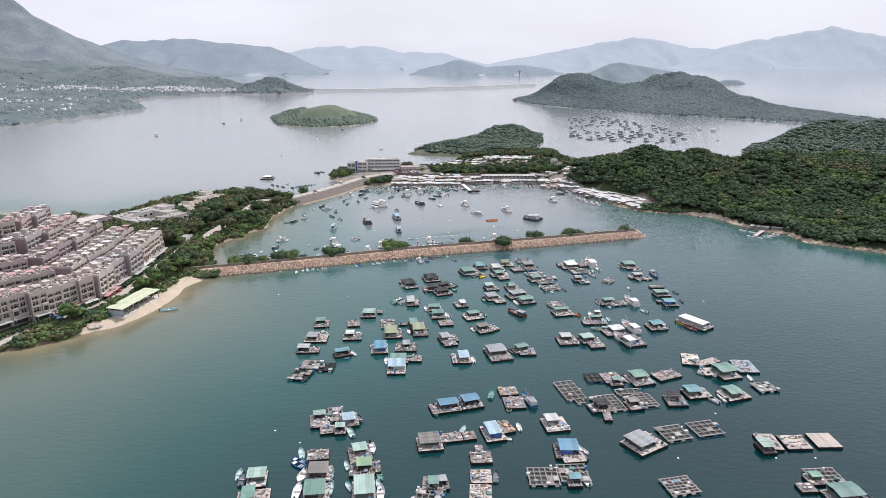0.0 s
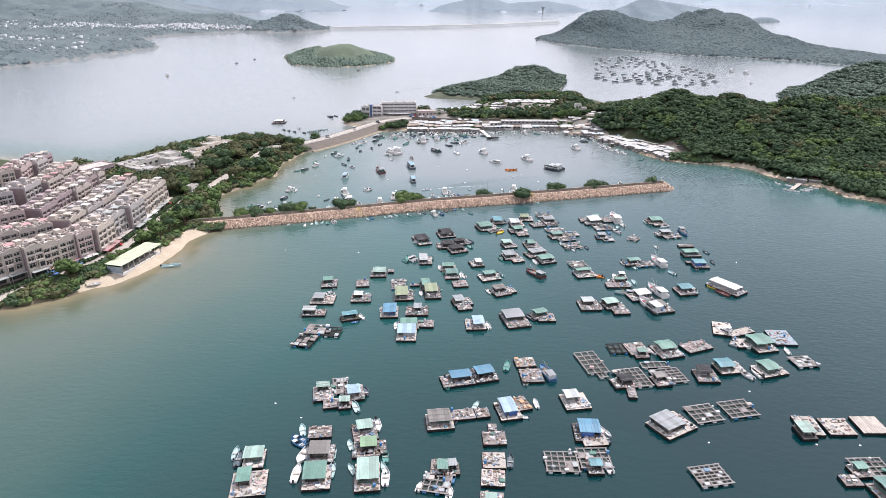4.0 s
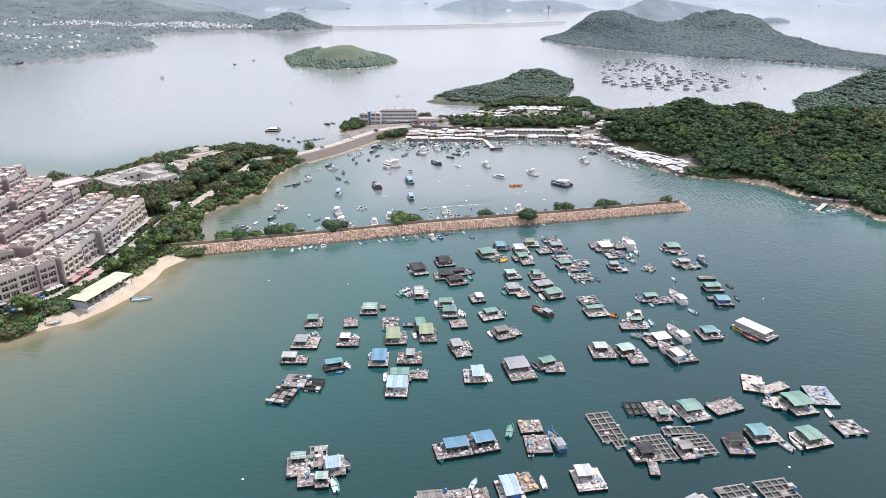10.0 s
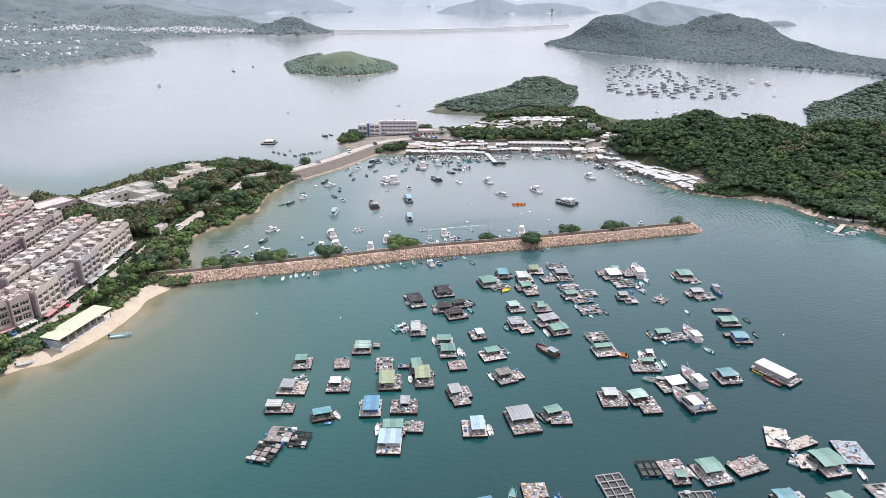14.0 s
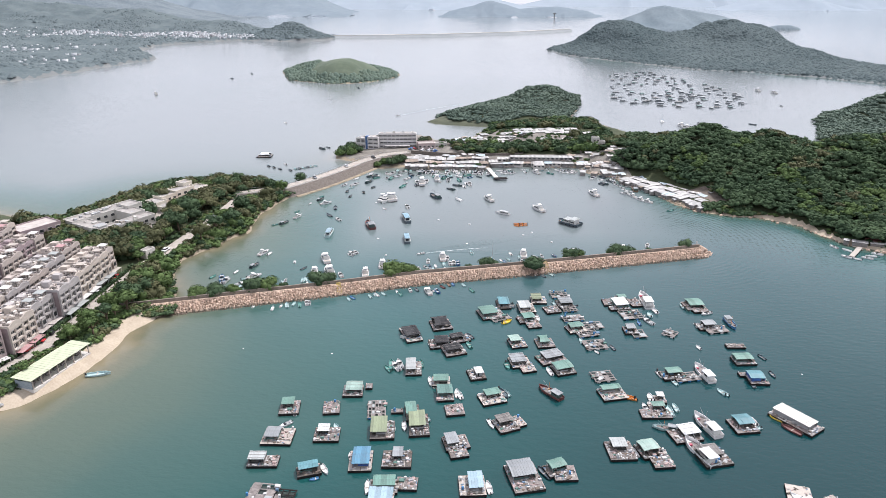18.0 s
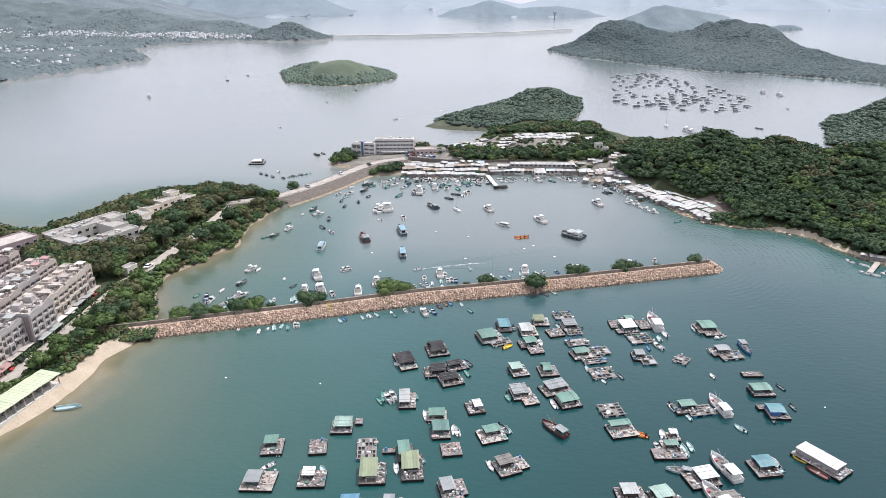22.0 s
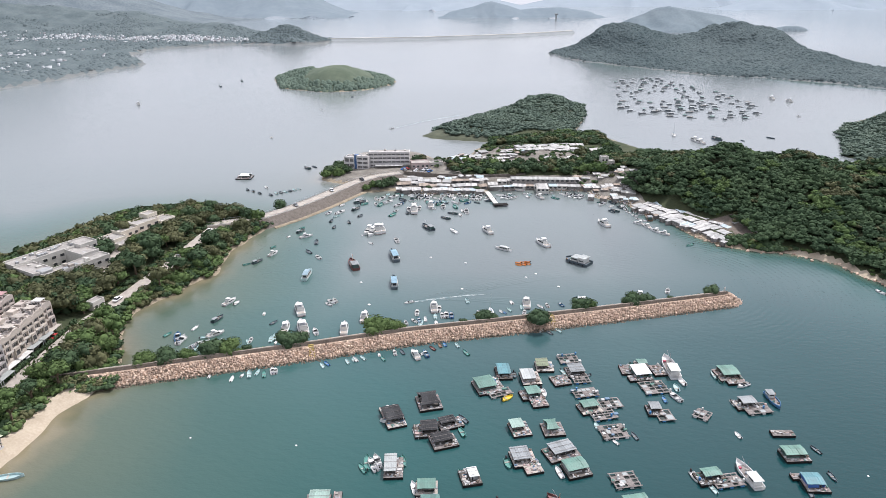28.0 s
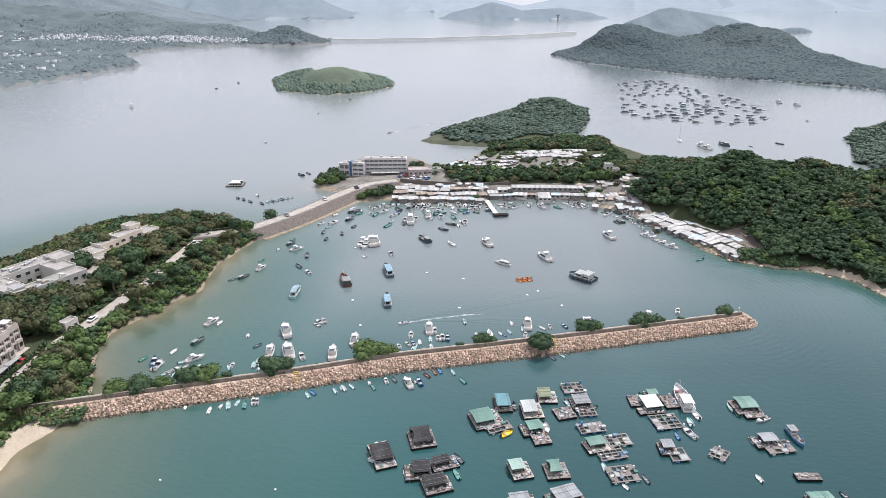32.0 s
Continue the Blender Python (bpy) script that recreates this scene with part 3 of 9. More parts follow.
# ---- far mountains ----
def mountains(name, y, depth, profile, cell, material, label, seed, crags=0.10):
    """A distant ridge along x at y: its skyline as (x, height), with spurs running down to the water."""
    px, ph = np.array([q[0] for q in profile], float), np.array([q[1] for q in profile], float)
    gx, gy = np.meshgrid(np.arange(px[0], px[-1] + cell, cell), np.arange(y - depth, y + depth * 0.5, cell * 1.5), indexing="ij")
    v = (gy - y) / depth
    bend = (value_noise(gx, gy, depth * 0.5, seed) - 0.5) * depth * 0.8 * np.abs(v)
    h = np.interp(gx + bend, px, ph)
    spur = value_noise(gx + bend, gy * 0.3, depth * 0.22, seed + 1)
    folds = value_noise(gx + bend, gy * 0.4, depth * 0.09, seed + 2)
    fall = np.clip(1 - np.abs(v) * (0.8 + 0.9 * spur), 0, 1)
    z = h * (fall * fall * (1.5 - 0.5 * fall) * 0.35 + fall * 0.65) * (1 + 0.12 * (folds - 0.5) * np.minimum(np.abs(v) * 4, 1)) + h * crags * np.minimum(fall * 3, 1) * (value_noise(gx, gy, 45, seed + 3) - 0.5) + h * crags * 0.6 * np.minimum(fall * 3, 1) * (value_noise(gx, gy, 110, seed + 4) - 0.5) - 9 * (1 - np.clip(fall * 9, 0, 1))
    idx = np.arange(gx.size).reshape(gx.shape)
    quads = np.stack([idx[:-1, :-1], idx[1:, :-1], idx[1:, 1:], idx[:-1, 1:]], -1).reshape(-1, 4)
    tagged(new(name, mesh_from(name, np.stack([gx.ravel(), gy.ravel(), z.ravel()], -1), quads, material, True)), label, "mountain", kind="structure")


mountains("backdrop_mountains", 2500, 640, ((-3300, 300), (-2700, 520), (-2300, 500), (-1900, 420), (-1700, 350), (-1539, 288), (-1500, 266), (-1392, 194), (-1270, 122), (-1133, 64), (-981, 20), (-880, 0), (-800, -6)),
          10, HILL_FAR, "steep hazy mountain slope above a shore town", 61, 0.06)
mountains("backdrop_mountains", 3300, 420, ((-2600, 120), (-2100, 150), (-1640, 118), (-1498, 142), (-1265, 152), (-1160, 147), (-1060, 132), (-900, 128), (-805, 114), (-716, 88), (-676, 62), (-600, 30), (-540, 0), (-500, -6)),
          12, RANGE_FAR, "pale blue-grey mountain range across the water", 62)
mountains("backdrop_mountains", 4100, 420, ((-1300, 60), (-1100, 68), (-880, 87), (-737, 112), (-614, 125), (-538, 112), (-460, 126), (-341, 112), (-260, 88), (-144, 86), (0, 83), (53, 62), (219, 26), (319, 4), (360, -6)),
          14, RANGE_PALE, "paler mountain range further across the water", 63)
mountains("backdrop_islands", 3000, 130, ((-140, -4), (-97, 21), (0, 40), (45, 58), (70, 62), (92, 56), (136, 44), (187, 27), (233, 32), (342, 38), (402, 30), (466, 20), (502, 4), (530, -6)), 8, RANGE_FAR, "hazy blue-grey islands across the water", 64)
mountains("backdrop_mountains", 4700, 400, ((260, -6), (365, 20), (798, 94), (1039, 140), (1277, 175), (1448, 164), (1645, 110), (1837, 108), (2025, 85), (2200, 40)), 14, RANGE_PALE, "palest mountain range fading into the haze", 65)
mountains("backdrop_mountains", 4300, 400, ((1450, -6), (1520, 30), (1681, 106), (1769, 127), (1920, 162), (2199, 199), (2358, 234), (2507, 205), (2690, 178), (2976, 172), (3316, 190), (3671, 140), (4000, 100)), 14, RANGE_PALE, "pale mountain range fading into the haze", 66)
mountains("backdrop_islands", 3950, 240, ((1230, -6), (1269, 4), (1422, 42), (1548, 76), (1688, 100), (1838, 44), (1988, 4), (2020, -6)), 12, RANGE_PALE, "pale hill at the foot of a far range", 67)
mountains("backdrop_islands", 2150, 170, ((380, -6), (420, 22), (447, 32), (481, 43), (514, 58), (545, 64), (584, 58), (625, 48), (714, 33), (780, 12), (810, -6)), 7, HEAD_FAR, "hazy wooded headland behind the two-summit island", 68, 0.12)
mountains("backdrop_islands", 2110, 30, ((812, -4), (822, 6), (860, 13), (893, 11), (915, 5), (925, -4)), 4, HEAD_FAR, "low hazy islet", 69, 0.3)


# ---- paints and stuffs of made things ----
def paint(name, c, rough=0.55, metal=0.0, dirt=0.35, scale=0.6, vary=0.0, sheets=0.0):
    worn = tuple(v * (1 - dirt) + 0.10 * dirt for v in c)
    return surface(name, worn, c, scale, rough, 0.12, 6, metal, vary=vary, sheets=sheets, lo=0.3, hi=0.56)


ROOFS = {
    "green": paint("green_sheet_roof", (0.125, 0.240, 0.200), sheets=0.16), "dgreen": paint("dark_green_sheet_roof", (0.095, 0.185, 0.165), sheets=0.16),
    "pgreen": paint("pale_green_sheet_roof", (0.275, 0.385, 0.340), sheets=0.16), "blue": paint("blue_sheet_roof", (0.085, 0.215, 0.315), sheets=0.16),
    "teal": paint("teal_sheet_roof", (0.10, 0.240, 0.275), sheets=0.16), "grey": paint("grey_sheet_roof", (0.26, 0.28, 0.29), sheets=0.16),
    "lgrey": paint("light_grey_sheet_roof", (0.40, 0.425, 0.42), sheets=0.16), "dark": paint("black_net_roof", (0.034, 0.035, 0.038), 0.95, sheets=0.2),
    "brown": paint("weathered_brown_roof", (0.17, 0.16, 0.15), sheets=0.16), "white": paint("white_sheet_roof", (0.62, 0.64, 0.635), dirt=0.25, sheets=0.10),
    "cream": paint("cream_sheet_roof", (0.66, 0.64, 0.58), dirt=0.15, sheets=0.06), "olive": paint("olive_sheet_roof", (0.225, 0.265, 0.165), sheets=0.16), "lime": paint("lime_green_roof", (0.20, 0.31, 0.19), sheets=0.16), "pblue": paint("pale_blue_roof", (0.28, 0.39, 0.455), sheets=0.16),
}
ROOF_WORDS = {"green": "sea-green", "dgreen": "dark green", "pgreen": "pale green", "blue": "blue", "teal": "teal", "grey": "grey", "lgrey": "light grey", "dark": "black netting",
              "brown": "weathered brown", "white": "white", "cream": "cream", "olive": "olive", "lime": "lime green", "pblue": "pale blue"}
PLANK = surface("weathered_planks", (0.12, 0.106, 0.10), (0.29, 0.26, 0.245), 0.7, 0.85, 0.3, 7, vary=0.18)
DECK_DARK = surface("dark_deck_boards", (0.05, 0.046, 0.043), (0.15, 0.135, 0.122), 0.7, 0.85, 0.3, 7, vary=0.25)
PLANK_PALE = surface("pale_grey_planks", (0.30, 0.27, 0.24), (0.50, 0.45, 0.40), 0.5, 0.85, 0.25, 8, vary=0.15)
# wet timber, blackened further to paint the shade beneath raft decks
BEAM = surface("shaded_wet_timber", (0.010, 0.010, 0.010), (0.032, 0.028, 0.026), 1.0, 0.9, 0.3, 6, vary=0.2, spec=0.15)
BEAM_GREY = surface("grey_walkway_timber", (0.15, 0.135, 0.13), (0.29, 0.26, 0.245), 1.0, 0.85, 0.3, 6, vary=0.2)
NET = surface("submerged_net", (0.012, 0.022, 0.020), (0.03, 0.045, 0.04), 1.5, 0.6, 0.2)
FLOAT_BLUE = paint("blue_plastic_drum", (0.05, 0.20, 0.42), 0.4)
FLOAT_WHITE = paint("white_foam_float", (0.62, 0.62, 0.60), 0.7)
FLOAT_BLACK = paint("black_rubber", (0.025, 0.025, 0.027), 0.8)
# dark, white and green boards darkened to paint in the shade under roofs
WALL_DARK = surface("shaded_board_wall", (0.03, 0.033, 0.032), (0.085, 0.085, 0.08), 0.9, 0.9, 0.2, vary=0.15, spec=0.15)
WALLS = {"dark": WALL_DARK, "white": paint("shaded_white_board", (0.34, 0.345, 0.345)), "green": paint("shaded_green_board", (0.07, 0.13, 0.115)), "blue": paint("blue_tarpaulin", (0.05, 0.13, 0.38), 0.5)}
STEEL = surface("galvanised_steel", (0.30, 0.31, 0.32), (0.48, 0.49, 0.50), 2.0, 0.45, 0.1, metal=0.7)
HULLS = {"white": paint("white_gelcoat_hull", (0.72, 0.72, 0.71), 0.3, dirt=0.12), "blue": paint("blue_painted_hull", (0.07, 0.20, 0.38), 0.4), "green": paint("green_painted_hull", (0.10, 0.27, 0.24), 0.45),
         "dark": paint("dark_painted_hull", (0.09, 0.12, 0.14), 0.5), "red": paint("dark_red_hull", (0.15, 0.055, 0.05), 0.5), "pale": paint("pale_blue_green_hull", (0.42, 0.56, 0.56), 0.4), "wood": paint("varnished_wood_hull", (0.20, 0.12, 0.07), 0.5),
         "orange": paint("orange_hull", (0.62, 0.22, 0.04), 0.45), "yellow": paint("yellow_hull", (0.70, 0.50, 0.04), 0.45)}
DECK_WHITE = paint("white_boat_deck", (0.62, 0.62, 0.59), 0.55, dirt=0.25)
DECK_BLUE = paint("pale_blue_deck_paint", (0.24, 0.30, 0.35), 0.7)
DECK_GREY = paint("grey_boat_floor", (0.33, 0.36, 0.36), 0.7)
GLASS = surface("dark_tinted_glass", (0.015, 0.018, 0.022), (0.03, 0.035, 0.04), 1.0, 0.08, 0.0, spec=0.7)
GOODS = [paint("white_polystyrene", (0.50, 0.495, 0.485), 0.8, dirt=0.25), paint("pinkish_cloth", (0.44, 0.33, 0.31), 0.9), paint("grey_tarpaulin", (0.30, 0.31, 0.33), 0.6), paint("blue_crate_plastic", (0.11, 0.19, 0.28), 0.5),
         paint("brown_netting", (0.16, 0.125, 0.10), 0.9), paint("red_tarpaulin", (0.40, 0.07, 0.11), 0.6), paint("orange_net_heap", (0.48, 0.31, 0.19), 0.85), paint("green_net_heap", (0.10, 0.20, 0.17), 0.85), paint("beige_canvas", (0.42, 0.385, 0.35), 0.85)]
GOODS_WORDS = ["white polystyrene", "faded pink", "grey", "blue plastic", "brown", "red", "orange", "green", "beige canvas"]


# ---- shapes ----
def box_arrays(w, d, h, r):
    a, b, c = w / 2, d / 2, h / 2
    r = min(r, a * 0.5, b * 0.5, c * 0.5)
    v = []
    for sx in (-1, 1):
        for sy in (-1, 1):
            for sz in (-1, 1):
                v += [(sx * (a - r), sy * (b - r), sz * c), (sx * (a - r), sy * b, sz * (c - r)), (sx * a, sy * (b - r), sz * (c - r))]
    return v


bm = bmesh.new()
for co in box_arrays(2, 2, 2, 0.3):
    bm.verts.new(co)
bm.verts.index_update()
bmesh.ops.convex_hull(bm, input=bm.verts[:])
bm.verts.index_update()
BOX_FACES = [tuple(v.index for v in f.verts) for f in bm.faces]
bm.free()
SHARED = {}


def link(name, me, parent=None, m=None):
    ob = bpy.data.objects.new(name, me)
    scene.collection.objects.link(ob)
    if parent is not None:
        ob.parent = parent
    if m is not None:
        ob.matrix_local = m
    return ob


def thing(name, label, category, m, group=""):
    ob = bpy.data.objects.new(name, None)
    ob.empty_display_size = 0.3
    scene.collection.objects.link(ob)
    ob.matrix_world = m
    return tagged(ob, label, category, group)


def box(name, material, parent, x, y, z, w, d, h, rz=0.0, rx=0.0, ry=0.0, r=0.03, label=""):
    """A chamfered box standing on z; alike boxes share one mesh."""
    key = ("box", material.name, round(w, 2), round(d, 2), round(h, 2), round(r, 3))
    me = SHARED.get(key)
    if me is None:
        me = bpy.data.meshes.new(name)
        me.from_pydata(box_arrays(w, d, h, r), [], BOX_FACES)
        me.materials.append(material)
        SHARED[key] = me
    ob = link(name, me, parent, pose(x, y, z + h / 2, rx, ry, rz))
    return tagged(ob, label) if label else ob


def rod(name, material, parent, x, y, z, rad, h, rx=0.0, ry=0.0, rz=0.0, sides=8, taper=1.0, label=""):
    """A round bar standing on z, with a slight rim."""
    key = ("rod", material.name, round(rad, 3), round(h, 2), sides, taper)
    me = SHARED.get(key)
    if me is None:
        rings = [(0.85, 0.0), (1.0, 0.06), (1.0 + (taper - 1) * 0.5, 0.5), (taper, 0.94), (taper * 0.85, 1.0)]
        v = [(math.cos(2 * math.pi * k / sides) * rad * q, math.sin(2 * math.pi * k / sides) * rad * q, h * t) for q, t in rings for k in range(sides)]
        f = [(i * sides + k, i * sides + (k + 1) % sides, (i + 1) * sides + (k + 1) % sides, (i + 1) * sides + k) for i in range(4) for k in range(sides)]
        f += [tuple(range(sides))[::-1], tuple(range(4 * sides, 5 * sides))]
        me = bpy.data.meshes.new(name)
        me.from_pydata(v, [], f)
        me.materials.append(material)
        SHARED[key] = me
    ob = link(name, me, parent, pose(x, y, z, rx, ry, rz))
    return tagged(ob, label) if label else ob


def part(name, verts, faces, material, parent, m=None, label="", smooth=False):
    me = bpy.data.meshes.new(name)
    me.from_pydata(verts, [], faces)
    for k in material if isinstance(material, (list, tuple)) else [material]:
        me.materials.append(k)
    if smooth:
        me.polygons.foreach_set("use_smooth", [True] * len(me.polygons))
    ob = link(name, me, parent, m)
    return tagged(ob, label) if label else ob


def sheet_roof(w, d, style, seed, rib=0.7, thick=0.07):
    """A roof of ribbed sheets laid side by side, centred on 0, eaves at z = 0: flat, lean-to, gable (ridge along x) or hip."""
    r = np.random.default_rng(seed)
    n = max(3, int(round(w / rib)))
    rows = {"flat": [(-0.5, 0.0), (0.5, 0.12)], "lean": [(-0.5, 0.0), (0.0, 0.22), (0.5, 0.40)], "gable": [(-0.5, 0.0), (0.0, 0.10 * d / 2 + 0.08), (0.5, 0.0)], "hip": [(-0.5, 0.0), (-0.12, 0.42), (0.12, 0.42), (0.5, 0.0)]}[style]
    v, f, first = [], [], 0
    while first < n:
        last = min(n, first + int(r.integers(1, 4)))
        xs, prof = [-w / 2 + w * first / n - 0.02], [0.02]
        lift, slip = (r.random() - 0.5) * 0.06, (r.random() - 0.5) * 0.14
        for k in range(first, last):
            a, b = -w / 2 + w * k / n, -w / 2 + w * (k + 1) / n
            xs += [a + 0.03, a + 0.10, b - 0.03]
            prof += [0.05, 0.0, 0.0]
        m, base, k = len(xs), len(v), len(rows) * len(xs)
        for low in (0, 1):
            for u, z in rows:
                for x, p in zip(xs, prof):
                    q = x * (1 - 0.35 * (z / 0.5)) if style == "hip" else x
                    v.append((q, u * d + slip, z + p + lift - low * thick))
        for i in range(len(rows) - 1):
            for c in range(m - 1):
                a = base + i * m + c
                f.append((a, a + 1, a + m + 1, a + m))
                f.append((a + k, a + m + k, a + m + 1 + k, a + 1 + k))
            a, b = base + i * m, base + i * m + m - 1
            f += [(a, a + m, a + m + k, a + k), (b, b + k, b + m + k, b + m)]
        for c in range(m - 1):
            a, b = base + c, base + (len(rows) - 1) * m + c
            f += [(a, a + k, a + 1 + k, a + 1), (b, b + 1, b + 1 + k, b + k)]
        if first:
            f += [(edge[i], base + i * m, base + i * m + m, edge[i + 1]) for i in range(len(rows) - 1)]
        edge = [base + i * m + m - 1 for i in range(len(rows))]
        first = last
    return v, f


def farm_size(y):
    """The rafts further out are somewhat smaller."""
    return float(np.interp(y, (190, 270), (1.0, 0.85)))


CL = np.random.default_rng(99)
PICK = (0, 0, 0, 0, 1, 2, 2, 3, 4, 8, 8, 8, 7)
CLUTTER = [0, 0, 8, 8, 8, 2, 2, 2, 2, 4, 4, 4, 4, 4, 4, 1, 1, 1, 1, 3, 7]


def clutter(m, w, d, z, per=1.5, hole=None, tint=None):
    """Small gear heaped over a deck: boxes, boards, coils and crumpled netting, too many to count."""
    V, F, M = [], [], []
    for _ in range(int(w * d * per)):
        x, y = (CL.random() - 0.5) * (w - 0.2), (CL.random() - 0.5) * (d - 0.2)
        if hole and abs(x - hole[0]) < hole[2] / 2 and abs(y - hole[1]) < hole[3] / 2:
            continue
        k = int(CL.choice(CLUTTER))
        if tint is not None and CL.random() < 0.4:
            k = tint
        roll, a, n = CL.random(), CL.random() * 6.283, len(V)
        if roll < 0.5:
            a = a if CL.random() < 0.35 else 0.0
            l, b, h = 0.3 + 0.6 * CL.random() ** 1.5, 0.25 + 0.4 * CL.random() ** 1.5, 0.10 + 0.4 * CL.random() ** 2.5
            ring = [(-l, -b), (l, -b), (l, b), (-l, b)]
        elif roll < 0.68:
            a = a if CL.random() < 0.3 else (0.0 if CL.random() < 0.5 else 1.571)
            l, b, h = 1.2 + 1.6 * CL.random(), 0.16, 0.08 + 0.06 * CL.random()
            ring = [(-l, -b), (l, -b), (l, b), (-l, b)]
        else:
            q, h = 0.3 + 0.4 * CL.random(), 0.10 + 0.22 * CL.random()
            ring = [(2 * q * math.cos(t * 1.257) * (0.7 + 0.5 * CL.random()), 2 * q * math.sin(t * 1.257) * (0.6 + 0.5 * CL.random())) for t in range(5)]
        c, s, top = math.cos(a), math.sin(a), 0.94 if roll < 0.68 else 0.5
        e = len(ring)
        for t, zz in ((1.0, 0.0), (top, h)):
            for u, v in ring:
                u, v = u * t / 2, v * t / 2
                V.append((min(max(x + c * u - s * v, -w / 2), w / 2), min(max(y + s * u + c * v, -d / 2), d / 2), z + zz * (1 if roll < 0.68 else 0.7 + 0.6 * CL.random())))
        F += [(n + i, n + (i + 1) % e, n + e + (i + 1) % e, n + e + i) for i in range(e)] + [tuple(n + e + i for i in range(e))]
        M += [k] * (e + 1)
    if not V:
        return
    me = bpy.data.meshes.new("deck_clutter")
    me.from_pydata(V, [], F)
    for g in GOODS:
        me.materials.append(g)
    me.polygons.foreach_set("material_index", M)
    ob = link("deck_clutter", me)
    ob.matrix_world = m
    tagged(ob, "pale boxes, boards and netting heaped on a raft deck", "clutter", kind="stuff")


def goods(m, w, d, z, count, tint=None):
    """Larger goods standing on a deck of that size: boxes and drums, each a thing of its own."""
    for _ in range((count + 1) // 2):
        k = int(CL.choice(PICK)) if tint is None or CL.random() < 0.5 else tint
        x, y, a = (CL.random() - 0.5) * (w - 0.8), (CL.random() - 0.5) * (d - 0.8), CL.random() * 360
        if CL.random() < 0.7:
            s = 0.5 + 0.6 * CL.random()
            ob = box("cargo_box", GOODS[k], None, 0, 0, 0, round(s * 1.3, 1), round(s, 1), round(0.35 + 0.5 * CL.random(), 1), r=0.05)
            ob.matrix_world = m @ pose(x, y, z, 0, 0, a if CL.random() < 0.3 else 0) @ ob.matrix_local
            tagged(ob, GOODS_WORDS[k] + " box standing on a fish-farm deck", "box", "deck goods")
        else:
            blue = CL.random() < 0.4
            ob = rod("drum", FLOAT_BLUE if blue else FLOAT_WHITE, None, 0, 0, 0, 0.3, 0.9, sides=10)
            ob.matrix_world = m @ pose(x, y, z)
            tagged(ob, ("blue" if blue else "white") + " plastic drum standing on a fish-farm deck", "drum", "deck drums")


def pontoon(root, w, d, boards, z=0.25, planks=0, floats=True):
    """Beams, floats and a boarded deck."""
    v, f = boxes([(0, s * (d / 2 - 0.14), -0.45, w, 0.28, 0.70) for s in (-1, 1)] + [(s * (w / 2 - 0.14), 0, -0.45, 0.28, d - 0.57, 0.69) for s in (-1, 1)])
    part("edge_beam", v, f, BEAM, root)
    n = max(1, int(w / 6.0))
    for k in range(n if floats else 0):
        x = -w / 2 + (k + 0.5) * w / n
        rod("float", FLOAT_BLUE if (k * 7 + int(w * 10)) % 3 else FLOAT_WHITE, root, x - 0.45, -d / 2 + 0.42, -0.02, 0.3, 0.9, 0, 90, 0, sides=8)
    if boards is None:
        return
    if planks:
        n = max(4, int(w / 0.62))
        for k in range(n):
            box("plank", boards, root, -w / 2 + (k + 0.5) * w / n, 0, z, w / n - 0.05, d - 0.04 - 0.12 * ((k * 5) % 3), 0.07, r=0.015)
    else:
        box("deck", boards, root, 0, 0, z, w - 0.04, d - 0.04, 0.09, r=0.02)


